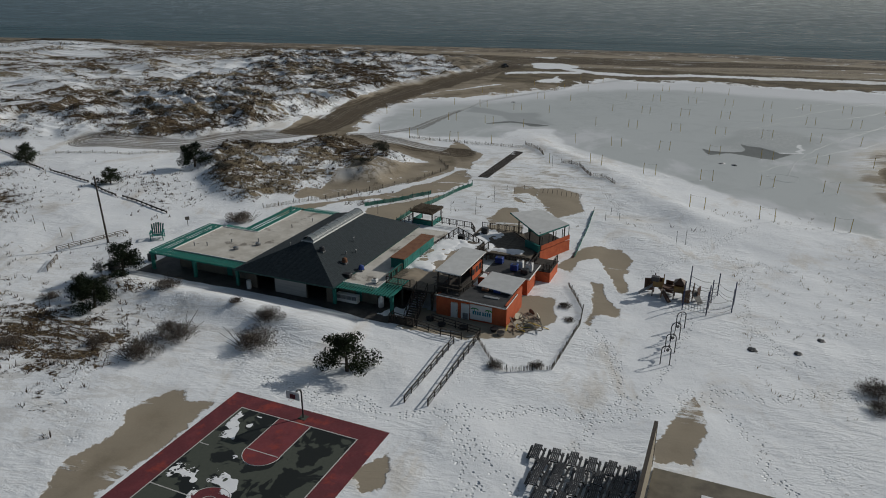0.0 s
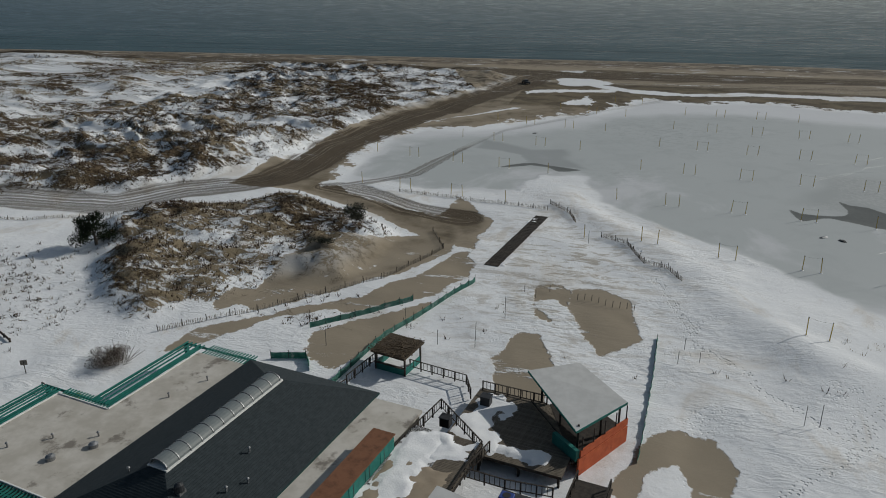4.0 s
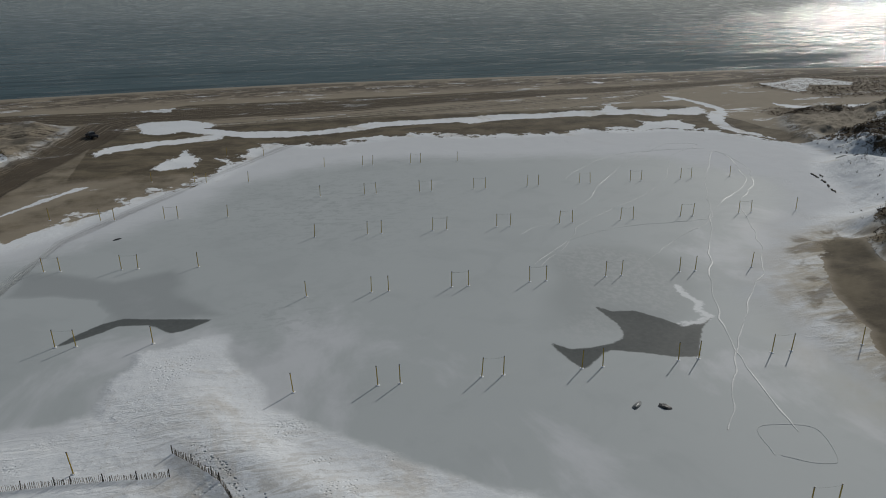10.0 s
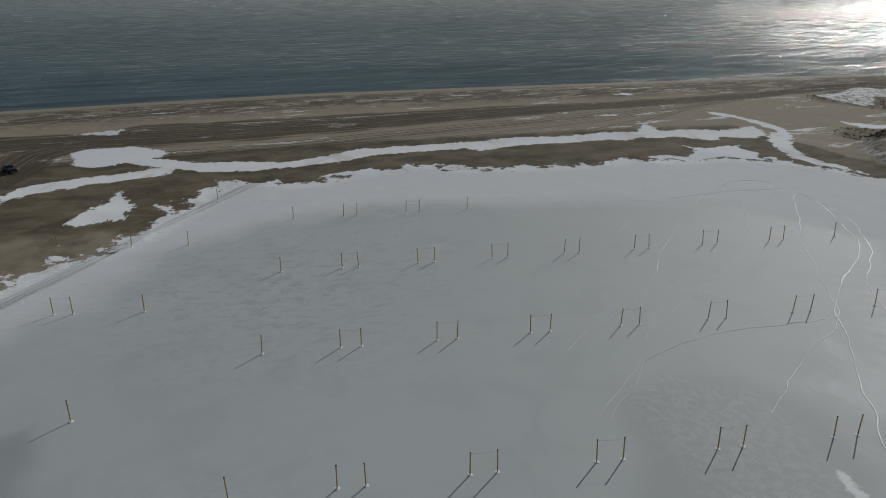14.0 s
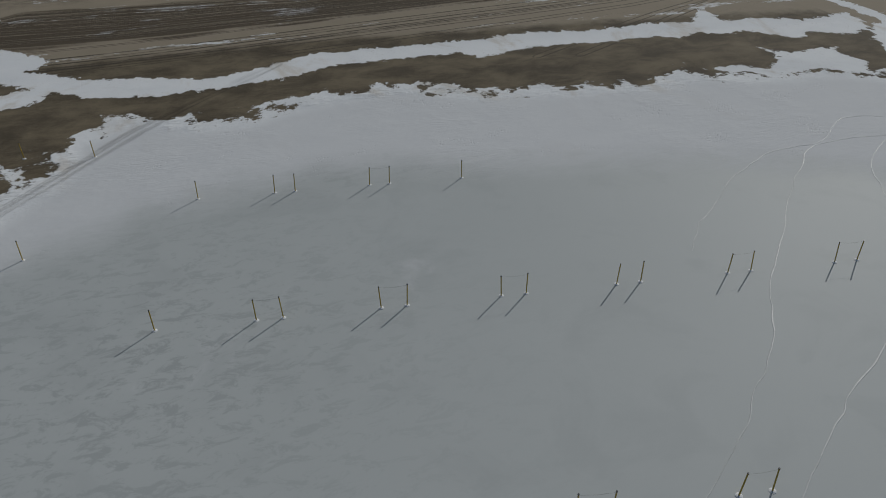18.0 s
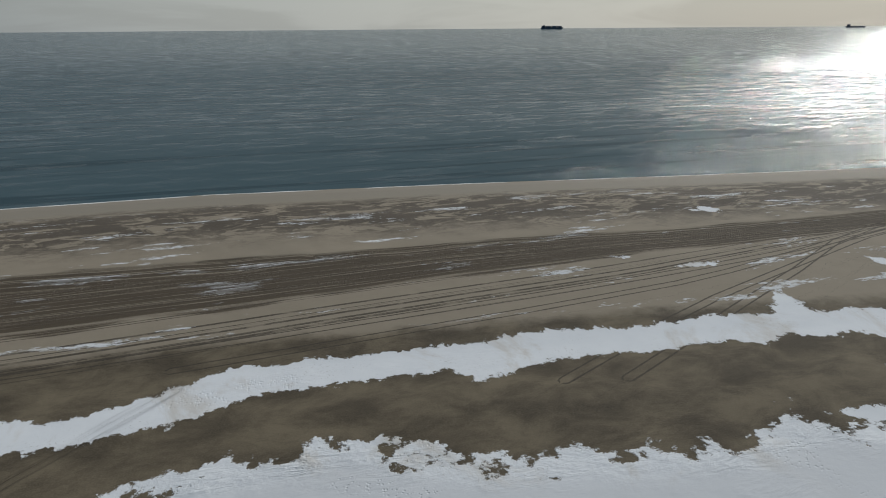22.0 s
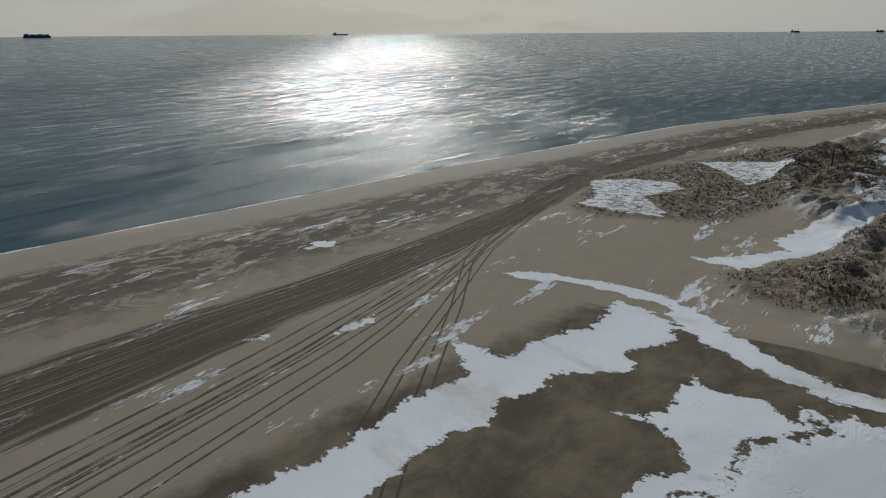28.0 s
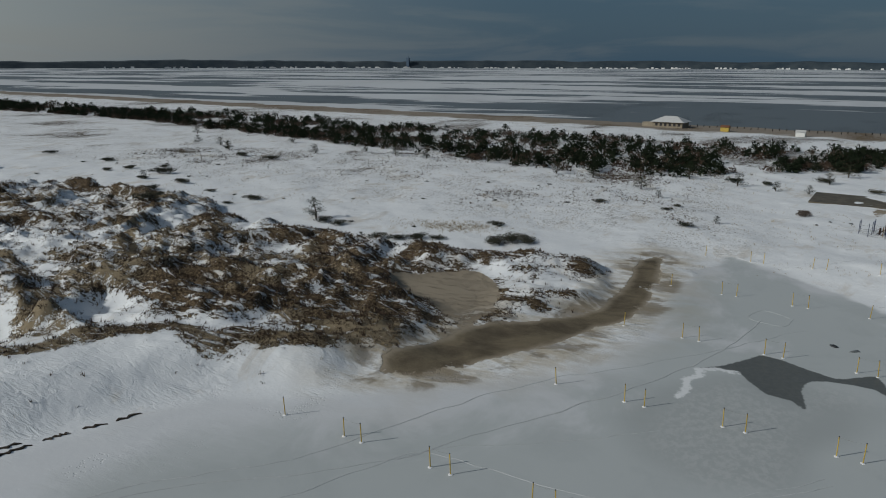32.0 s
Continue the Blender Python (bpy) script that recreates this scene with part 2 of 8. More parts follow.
SNOWS = [
    [233, 379.4, 242.2, 371.3, 246.2, 359.7, 238.7, 353.4, 222.6, 359.2, 212.9, 350.1, 207.6, 348.3, 204, 359.2, 205.5, 371.4, 215.4, 369.9],
    [182.7, 337.8, 189.2, 331, 199.3, 321.6, 205.4, 326, 217, 322.7, 226.4, 315, 239, 308.7, 224.5, 307.5, 205.6, 312.4, 190.6, 321, 180.7, 325.8, 181.7, 329],
    [151.8, 362.5, 157.6, 355.2, 160.5, 345.6, 161, 338.5, 160.4, 329.7, 157.4, 329.9, 155.5, 337.8, 155.9, 346, 151.6, 354.8],
    [156, 333.8, 156, 327.4, 149.3, 319.7, 144, 311, 141.5, 300, 137.9, 300, 137.3, 307.4, 140.7, 316, 144.6, 323],
    [280, 363.6, 296, 339.8, 282, 334, 252.5, 341.6, 265.8, 351],
    [-36, 370.7, -32.5, 374.3, -19.7, 374, -9, 363, -13, 359.2, -27, 353, -32.7, 356.6],
    [-44.5, 332.3, -40, 342.6, -30, 346, -17.7, 348.4, -4.7, 353, -11, 340.4, -25, 337.5, -38, 332.3, -42.8, 325.4],
    [-28, 307.8, -24.7, 316, -20, 331.5, -15.5, 318.8, -15.7, 309, -21.4, 306.3, -26, 304.4],
    [-13.4, 320.2, -8.8, 316.5, -6.3, 307.7, -10.7, 311],
    [-42, 392, -36, 391.7, -26.5, 386.5, -22.8, 395.7, -30, 394],
    [146, 400, 150, 396.7, 147, 393, 140, 397], [120, 367, 126, 365.7, 123, 363, 113, 366], [106, 375, 112, 373, 108, 371]]
SCRUBS = [[196, 362.7, 203.8, 370.7, 237, 379.4, 276, 366, 325, 349, 356, 319, 271, 311.5, 249, 325.6, 213, 337.3, 205, 349], [179, 328.4, 191, 320, 224.5, 307.5, 166, 302.4, 164.3, 315, 166.5, 323.3]]
RUTS = [[78, 335, 97, 345, 114, 352, 163, 368.5, 232, 382], [86, 333, 104.6, 343, 136, 358, 155, 368, 172, 374, 190, 379], [-20, 357, 40, 359.5, 85, 361.6, 108.5, 363, 137, 365.6, 162.5, 369, 192, 374.5, 230, 382], [30, 353.5, 80, 356.5, 111.5, 359, 123.6, 361, 142, 365, 164, 370.5, 195, 377, 232, 382.5]]
WET_W = [-66, 262, -28, 316, -40, 345, -62, 330, -78, 285, -86, 240, -84, 212, -70, 195, -66, 200, -68, 226, -67, 243, -52, 258, -44, 268, -17, 290, -6, 307, -22, 318]
GREY_ICE = [35, 143, 25, 154, 16.7, 165.7, 3.6, 178, -8.2, 192.6, -13.3, 210.6, -23.5, 210, -26, 196.6, -44, 193, -66, 200, -66, 240, -48, 250, -33.7, 258.8, -19.9, 270, -11, 286, -2, 293, 7.4, 298, 19.2, 301, 30.2, 303.5, 41, 301, 56, 295, 72, 291, 86, 286, 99, 279, 106, 268, 110, 252, 104.6, 240, 96, 231, 87.6, 221.5, 75.3, 211.3, 62, 199.5, 59.9, 184, 58.2, 161, 55.8, 143.7, 48.4, 130]
HOLE_A = [27.5, 195.4, 28.9, 193.2, 31.6, 192.7, 34.9, 192.8, 37.2, 193.8, 38.1, 195.4, 38.6, 197.7, 38.4, 200.5, 38.3, 203.2, 39.4, 201.3, 42.6, 200.4, 44.5, 197.3, 45.7, 195, 47.6, 194.2, 51.4, 195.6, 48.4, 193.4, 45.8, 190.5, 43.1, 186.9, 40.3, 187.9, 37.6, 189.8, 33.8, 191.9, 32.4, 191.5, 31, 190.4, 28.5, 188.8, 28, 190.8]
HOLE_B = [-33, 215.6, -31.2, 217.9, -28.4, 220.3, -25.6, 221.1, -21.5, 219.4, -18.3, 218.4, -14.4, 217, -17.4, 215.1, -19.4, 214.8, -21.1, 217.3, -22.3, 218.4, -26.4, 219.4, -28.9, 217.6]
PUDDLE = [147, 256.7, 144.4, 253.7, 138.1, 256, 136.9, 259.3, 138.4, 260.9]
SLAB = [40.7, 226.9, 49.7, 228, 56.9, 220.2, 55.8, 210.4, 53.5, 203.5, 46.2, 195.7, 43.2, 200.3, 39.1, 203, 38.5, 198.9, 37.7, 194.3, 34.9, 192.7, 28.9, 193.3, 28.6, 199.5, 35.4, 203, 38.8, 208.6, 38.6, 216.5]
HALO = [62, 215, 59.7, 208, 55.5, 200.8, 52, 196.3, 46, 193, 38, 192, 31, 195, 28, 199, 29, 203, 33.2, 212.3, 36.8, 221.1, 40.7, 226.5, 50, 228.5, 57.8, 224.2]
RIM = [53.4, 206, 52.6, 203, 53, 200, 51.2, 198, 51.6, 195.8, 49, 194.6, 46.5, 195]
THIN = [-43, 234.7, -42, 246, -28.3, 236, -19.5, 238.6, -17.9, 227, -14.9, 221, -13.3, 218.1, -21.5, 219, -28.4, 219.9, -28.6, 224.7, -30, 228.8, -36.8, 232.5]
BLOB = [-52, 226.9, -42.8, 233.9, -36.8, 232.5, -30, 228.8, -28.5, 223.9, -31.2, 217.3, -38.1, 209.2, -33, 200, -35, 195, -52, 197]
FRONT = [150, 256, 153, 247, 152, 237.3, 144, 231, 131, 219, 119, 214, 100, 213, 98, 222, 107.5, 224, 114.9, 233, 121.9, 248, 129.9, 259, 140, 262]
CRESTS = [[148, 252, 147.5, 246, 143, 239, 134, 231.5, 125, 222.5, 114, 220, 103, 214, 97, 207], [197, 268, 188, 259, 180, 254.5, 170, 253.5, 158, 255, 149, 259], [206, 291, 190, 284, 176, 277, 165, 272, 155, 268], [150, 226, 160, 216, 176, 207, 190, 203], [122, 206, 140, 200, 158, 196, 172, 186], [94, 209, 103, 196, 112, 190, 122, 186, 127, 176]]
ROAD_W = [-130, 163, -103, 166, -94.2, 178.5, -85, 184, -79.5, 191, -78.2, 204.5, -79.4, 223, -76, 251, -67.6, 280, -55.3, 325, -44, 372, -20, 392, 50, 386]
TRACK_X = [-66, 189, -57.7, 197, -51.8, 204, -47, 230, -40, 259, -29, 275.7, -12, 300, 6, 325, 30, 348]
BAND = [-1200, 345, -415, 392, -200, 400, -60, 386, 0, 380.5, 45, 381.5, 80, 382, 118, 380.2, 160, 378, 190, 378, 219, 380.5, 236, 383, 292, 374, 370, 354, 493, 311, 668, 222.5, 1114, -3, 1530, -220]
SHIPS = [(9.8, 50), (4.7, 40), (0.0, 36), (-3.2, 44), (-4.0, 66), (-5.8, 60), (-7.3, 34), (-8.8, 52)]
SHORE_A, SHORE_B, TOWER = -17, -135, -64.2
TRAILS = [[36.6, 172.5, 48, 186, 60, 198, 70.4, 207.5, 80, 220, 91, 238, 104, 250, 112, 262, 117, 276, 116, 281], [43, 170, 46, 180, 52, 194, 63, 211, 75.5, 227, 80.7, 234, 89.5, 241.3, 102.5, 250.7, 108.3, 259.2, 115.3, 273, 117, 281],
          [36.3, 221, 48.7, 230, 62.4, 233, 77.3, 231.6, 81.4, 234.8, 87.6, 244.3, 98.5, 259.4, 116.4, 281], [44.4, 208, 48, 210, 51, 213.8, 58.6, 219, 69.3, 226, 77, 230, 81, 235],
          [37.2, 220.3, 44, 226, 52.8, 236, 60.8, 241.6, 73.8, 249, 88.7, 261, 102.4, 279.5, 117, 287.7, 110.7, 292.4, 100.3, 286.6, 90, 285.7, 75.6, 277, 65.2, 267.6],
          [40.4, 235.6, 52.9, 243.2, 63.7, 252.3, 74.4, 264.5, 92, 281, 101, 286.4, 117, 284], [38, 168, 40, 172, 45, 170, 43, 165, 38, 168]]
PATHS = [[-34, 62, -20, 60, -6, 62, 6, 65, 14, 70, 30, 74], [-12, 62, -6, 54, -2, 47], [2, 84, 4, 76, 5, 69, 2, 64, 0, 58], [6, 66, 10, 74, 14, 84, 12, 92], [14, 70, 18, 60, 22, 52, 24, 44], [24, 110, 21, 98, 22, 88, 26, 78], [-10, 62, -8, 50, -12, 44], [28, 130, 22, 118, 12, 108, 8, 100], [0, 150, 6, 132, 16, 118, 30, 108], [-16, 186, -10, 176, -4, 166, 4, 152]]
U = (math.cos(radians(-10.3)), math.sin(radians(-10.3)))
HOUSE = Matrix.Translation((-31.6, 81.4, 0.8)) @ pose(0, 0, 0, 0, 0, -10.3)


def hxy(x, y):
    p = HOUSE @ Vector((x, y, 0))
    return p.x, p.y


# ---- ground ----
def steps(lo, hi, fine, far_lo, far_hi, grow=1.13):
    mid = list(np.arange(lo, hi + 0.01, fine))
    out, d, v = [], fine, hi
    while v < far_hi:
        d *= grow
        v += d
        out.append(v)
    low, d, v = [], fine, lo
    while v > far_lo:
        d *= grow
        v -= d
        low.append(v)
    return np.array(low[::-1] + mid + out)


def smooth(v, lo, hi):
    t = np.clip((v - lo) / (hi - lo), 0, 1)
    return t * t * (3 - 2 * t)


LATTICE = np.random.RandomState(5).rand(512, 512)


def vnoise(x, y):
    xi, yi = np.floor(x).astype(int), np.floor(y).astype(int)
    fx, fy = x - xi, y - yi
    fx, fy = fx * fx * (3 - 2 * fx), fy * fy * (3 - 2 * fy)
    a, b = LATTICE[yi % 512, xi % 512], LATTICE[yi % 512, (xi + 1) % 512]
    c, d = LATTICE[(yi + 1) % 512, xi % 512], LATTICE[(yi + 1) % 512, (xi + 1) % 512]
    return (a + (b - a) * fx) * (1 - fy) + (c + (d - c) * fx) * fy


def fbm(x, y, size, octaves=4, gain=0.5):
    """About -1 to 1."""
    out, amp, tot = 0, 1.0, 0.0
    for k in range(octaves):
        out = out + amp * (2 * vnoise(x / size + 37.7 * k, y / size + 11.3 * k) - 1)
        tot += amp
        amp *= gain
        size /= 2.03
    return out / tot * 1.5


def segs(flat, closed):
    p = np.array(flat, float).reshape(-1, 2)
    return list(zip(p, np.roll(p, -1, 0))) if closed else list(zip(p[:-1], p[1:]))


def outline(X, Y, flat, reach=25.0):
    """Distance to the outline in metres, positive inside, held to +-reach."""
    p = np.array(flat, float).reshape(-1, 2)
    out = np.full(X.shape, -float(reach))
    box = (X > p[:, 0].min() - reach) & (X < p[:, 0].max() + reach) & (Y > p[:, 1].min() - reach) & (Y < p[:, 1].max() + reach)
    x, y = X[box], Y[box]
    d, inside = np.full(x.shape, 1e9), np.zeros(x.shape, bool)
    for (ax, ay), (bx, by) in segs(flat, True):
        ux, uy = bx - ax, by - ay
        t = np.clip(((x - ax) * ux + (y - ay) * uy) / (ux * ux + uy * uy), 0, 1)
        d = np.minimum(d, np.hypot(x - ax - t * ux, y - ay - t * uy))
        if ay != by:
            inside ^= ((ay > y) != (by > y)) & (x < ux * (y - ay) / uy + ax)
    out[box] = np.clip(np.where(inside, d, -d), -reach, reach)
    return out


def along(X, Y, flat, reach):
    """Distance to a line (signed by side) and the length along it."""
    p = np.array(flat, float).reshape(-1, 2)
    d, s = np.full(X.shape, reach), np.zeros(X.shape)
    box = (X > p[:, 0].min() - reach) & (X < p[:, 0].max() + reach) & (Y > p[:, 1].min() - reach) & (Y < p[:, 1].max() + reach)
    x, y = X[box], Y[box]
    best, run, ss, go = np.full(x.shape, reach), np.zeros(x.shape), np.zeros(x.shape), 0.0
    for (ax, ay), (bx, by) in segs(flat, False):
        ux, uy = bx - ax, by - ay
        ln = math.hypot(ux, uy)
        t = np.clip(((x - ax) * ux + (y - ay) * uy) / (ln * ln), 0, 1)
        dist = np.hypot(x - ax - t * ux, y - ay - t * uy)
        side = np.sign(ux * (y - ay) - uy * (x - ax))
        near = dist < np.abs(best)
        best = np.where(near, dist * np.where(side == 0, 1, side), best)
        ss = np.where(near, go + t * ln, ss)
        go += ln
    d[box], s[box] = best, ss
    return d, s


SH = np.array(SHORE, float).reshape(-1, 2)


def inland_of(X, Y):
    ys = np.interp(X, SH[:, 0], SH[:, 1])
    slope = (np.interp(X + 20, SH[:, 0], SH[:, 1]) - np.interp(X - 20, SH[:, 0], SH[:, 1])) / 40
    return (ys - Y) / np.sqrt(1 + slope * slope)


def house_frame(X, Y):
    dx, dy = X + 31.6, Y - 81.4
    return dx * U[0] + dy * U[1], -dx * U[1] + dy * U[0]


def relief(X, Y):
    """Height of the ground and the fields that tell snow, ice, sand and scrub apart."""
    F = {}
    inland = inland_of(X, Y)
    ice = np.maximum(outline(X, Y, ICE), outline(X, Y, LAGOON))
    off = np.clip(-ice, 0, 25)
    rolling = fbm(X, Y, 34, 4)
    z = 0.8 * (1 - np.exp(-off / 14)) + (0.5 * rolling + 0.30 * fbm(X + 0.4 * Y, Y, 12, 4, 0.45)) * (1 - np.exp(-off / 9))
    prof = np.interp(inland, [-400, -30, 0, 12, 28, 45, 75, 95, 115, 140], [-12, -3.2, -1.0, 0.8, 2.3, 2.7, 2.4, 1.5, 0.5, 0.3])
    prof = prof + 0.3 * fbm(X, Y, 18, 3) * smooth(inland, 25, 40) * (1 - smooth(inland, 70, 90))
    edge_a = np.interp(X, [-90, -40, 150, 210], [60, 118, 118, 84])
    beach = 1 - smooth(inland, edge_a, edge_a + np.interp(X, [-90, -40], [15, 24]))
    z = z * (1 - beach) + prof * beach
    z = np.where(ice > 0, 0.0, z)
    warp = smooth(175 - Y, 0, 30)
    de, dw, dm = np.minimum(outline(X + 18 * warp * fbm(X, Y, 55, 3), Y + 20 * warp * fbm(X + 900, Y, 48, 3), DUNE_E), off - 0.5), outline(X, Y, DUNE_W), outline(X, Y, DUNE_M)
    front = smooth(outline(X, Y, FRONT), -4, 4)
    wx, wy = X + 9 * fbm(X, Y, 40, 2), Y + 9 * fbm(X + 500, Y, 40, 2)
    hummock = np.clip(1 - np.abs(fbm(wx * 0.8 + wy * 0.35, wy - 0.3 * wx, 22, 5, 0.58)) * 1.6, 0, 1) ** 1.4
    hummock = hummock * 0.75 + 0.25 * np.clip(0.5 + 0.5 * fbm(X, Y, 9, 3), 0, 1)
    bulk = np.clip(0.55 + 0.6 * fbm(X, Y, 75, 3), 0.1, 1.2)
    z = z + smooth(de, 0, 9) * (0.5 + 6.0 * hummock * bulk) * (1 - 0.85 * front) + front * 2.8 * smooth(off, 0.5, 13) + smooth(dw, 0, 10) * (0.4 + 5.0 * hummock * bulk) + smooth(dm, 0, 8) * (0.4 + 2.6 * hummock)
    dune = np.maximum(np.maximum(de, dw), dm)
    z = z + smooth(dune, 0, 6) * (1 - 0.7 * front) * (0.7 * fbm(X, 1.5 * Y - 0.5 * X, 6.5, 4, 0.6) + 0.5)
    F["dune"] = dune
    bank3 = np.abs(along(X + 2 * fbm(X, Y, 12, 3), Y, [-14, 192, -8, 178, 0, 167, 7, 154, 14, 142, 22, 129], 20.0)[0])
    z = z + (0.8 + 0.4 * fbm(X, Y, 14, 3)) * np.exp(-(bank3 / 5.5) ** 2) * smooth(off, 0.5, 8)
    ridge = np.full(X.shape, 30.0)
    for i, line in enumerate(CRESTS):
        d = np.abs(along(X + 2.5 * fbm(X, Y, 9, 3), Y + 2.5 * fbm(X + 90, Y, 9, 3), line, 12.0)[0])
        z = z + (0.5, 1.6, 1.8, 1.2, 1.2, 1.0)[i] * np.exp(-(d / 5.0) ** 2) * smooth(off, 1, 9)
        ridge = np.minimum(ridge, d)
    # low ground behind the dunes, marsh and bay to the south
    south = smooth(-(Y + 0.19 * X), 60, 170)
    z = z * (1 - 0.6 * south)
    bay = -(Y + 0.19 * X) - 205
    z = np.where(bay > 0, z * (1 - smooth(bay, 0, 30)) - smooth(bay, 0, 30) * 0.6, z)
    # building platform and courts lie level
    hx, hy = house_frame(X, Y)
    pad = smooth(np.minimum(np.minimum(hx + 37, 27 - hx), np.minimum(hy + 2.5, 40 - hy)), -2.5, 1.0)
    z = z * (1 - pad) + 0.78 * pad
    bank = np.exp(-((hy + 6.5) / 3.4) ** 2) * smooth(hx, -42, -30) * (1 - smooth(hx, -2, 9))
    z = z + bank * (1.3 + 0.5 * fbm(X, Y, 8, 3))
    court = smooth(np.minimum(np.minimum(X + 40, -14 - X), np.minimum(61 - Y, Y - 5)), -3, 1)
    z = z * (1 - court) + 0.9 * court
    hole = np.maximum(np.maximum(outline(X, Y, HOLE_A, 12), outline(X, Y, HOLE_B, 12)), outline(X, Y, PUDDLE, 12))
    slab_ice = smooth(outline(X, Y, SLAB, 12), -1.5, 4)
    z = z + 0.05 * slab_ice - 0.05 * smooth(hole, -0.6, 2.0)
    F["slab"] = slab_ice
    F["halo"] = smooth(outline(X + 1.5 * fbm(X, Y, 9, 2), Y, HALO, 14), -0.5, 5)
    F["rim"] = np.abs(along(X, Y, RIM, 4.0)[0])
    F["thin"] = smooth(outline(X + 1.2 * fbm(X, Y, 6, 3), Y, THIN, 12), -1, 1.5) - 0.9 * smooth(outline(X + 1.2 * fbm(X, Y, 6, 3), Y, BLOB, 12), -0.6, 0.6)
    sand = outline(X, Y, SPIT)
    for s in [BOWL, WET_W, *SANDS]:
        sand = np.maximum(sand, outline(X, Y, s))
    bare = smooth(outline(X, Y, BOWL, 12), -6, 4)
    z = z * (1 - bare) + 1.0 * bare
    wet = np.maximum(smooth(outline(X, Y, SPIT), -2, 3) * 1.0, smooth(outline(X, Y, WET_W), -2, 6) * 0.55)
    for k in (5, 6, 7, 9, 13):
        wet = np.maximum(wet, smooth(outline(X, Y, SANDS[k]), -2, 3) * 0.5)
    for k in (11, 15):
        wet = np.maximum(wet, smooth(outline(X, Y, SANDS[k]), -2, 3) * 0.6)
    strand = np.where((X > -45) & (X < 165), smooth(inland, 100, 112) * (1 - smooth(-ice, 8, 30) * (X > 150)), 0)
    wet = np.maximum(wet, strand * (ice < 2) * (1 - smooth(inland, 160, 176)) * (1 - smooth(X, 140, 170)))
    F["wet"] = wet
    bsand = np.interp(X, [-90, -50, 150, 200, 260, 340], [70, 172, 172, 140, 112, 92]) - inland
    bsand = np.minimum(bsand, -ice + 0.3)
    F["sand"] = np.maximum(sand, np.clip(bsand, -25, 25))
    patch = np.maximum(np.maximum(outline(X, Y, STRIP), outline(X, Y, ISLE_B)), outline(X, Y, ISLE_C))
    for s in SNOWS:
        patch = np.maximum(patch, outline(X, Y, s, 12.0))
    F["patch"] = patch
    F["stain"] = smooth(outline(X, Y, SPIT), -16, -0.5)
    F["ice"] = ice
    lagoon = outline(X, Y, LAGOON)
    F["pale"] = smooth(lagoon, -2, 2)
    F["grey_ice"] = np.maximum(outline(X, Y, GREY_ICE), lagoon)
    F["far_shore"] = np.clip(smooth(X, 52, 62) + smooth(Y, 222, 232), 0, 1)
    F["mottle"] = np.exp(-(((X - 8) / 24) ** 2 + ((Y - 268) / 26) ** 2)) + 0.8 * np.exp(-(((X - 40) / 22) ** 2 + ((Y - 303) / 7) ** 2)) + 0.6 * np.exp(-(((X + 5) / 8) ** 2 + ((Y - 216) / 8) ** 2))
    F["hole"] = hole
    F["inland"] = np.clip(inland, -50, 400)
    trk, tu, ts = np.zeros(X.shape), np.zeros(X.shape), np.zeros(X.shape)
    for line, half in [(BAND, 12.0), (ROAD_W, 8.0), (TRACK_X, 1.7), ([-33, 174, -45, 177, -54, 184, -66, 189], 5.0)]:
        d, s = along(X, Y, line, half * 2)
        d = d * (np.interp(X, [60, 236], [1.0, 2.4]) if half > 11 else 1.0)
        k = 1 - smooth(np.abs(d) + min(1.6, 0.3 * half) * fbm(X, Y, 12, 2), half * 0.55, half)
        if line is TRACK_X:
            k = k * (1 - 0.75 * smooth(Y, 222, 240))
        on = k > trk
        trk, tu, ts = np.where(on, k, trk), np.where(on, d, tu), np.where(on, s, ts)
    for i, line in enumerate(RUTS):
        F["rut_%d" % i] = along(X + 0.5 * fbm(X, Y, 30, 2), Y, line, 8.0)[0]
    lo = np.interp(X, [-90, 40, 110, 170, 236], [352, 357, 362, 370, 382.4])
    hi = np.interp(X, [-90, 40, 110, 170, 236], [378, 380, 383, 382.5, 383.4])
    wave = 0.8 * fbm(X, Y * 0.2, 60, 2)
    F["fan"] = np.where((X > -110) & (X < 234), np.clip((Y + wave - lo) / (hi - lo), -1, 2), -1.0)
    F["trk"], F["tu"], F["ts"] = trk, tu, ts
    z = z - 0.12 * trk * (ice < 0)
    foot = np.full(X.shape, 5.0)
    for line in PATHS:
        d, _ = along(X + 1.5 * fbm(X, Y, 7, 2), Y + 1.5 * fbm(X + 50, Y, 7, 2), line, 5.0)
        foot = np.minimum(foot, np.abs(d))
    # sandy dirt on the snow, which also paints in the mound's shaded near side
    F["dirty"] = np.exp(-(((X + 12) / 16) ** 2 + ((Y - 152) / 34) ** 2)) + 0.5 * np.exp(-(((X + 60) / 26) ** 2 + ((Y - 70) / 30) ** 2))
    F["foot"] = np.where(ice > 0, 5.0, foot)
    # scrub: thick on the dunes' crests, thin on the plain
    crest = hummock - 0.5 * (np.clip(1 - np.abs(fbm(wx * 0.8 + wy * 0.35 + 5, wy - 0.3 * wx + 3.5, 22, 3, 0.58)) * 1.6, 0, 1) + 0.35)
    lee = fbm(X + 4 * fbm(X, Y, 11, 2), Y * 1.7 - 0.5 * X, 13, 4, 0.6)
    streaks = fbm(0.35 * (X + Y), 1.3 * (Y - X), 13, 4, 0.6)
    cover = 0.455 + 0.34 * lee + 0.55 * crest + 0.22 * fbm(X, Y, 60, 2) + 0.22 * streaks
    scrub = smooth(dune, -2, 7) * np.clip(cover, 0, 1) * (1 - 0.75 * front * smooth(ridge, 1.5, 4))
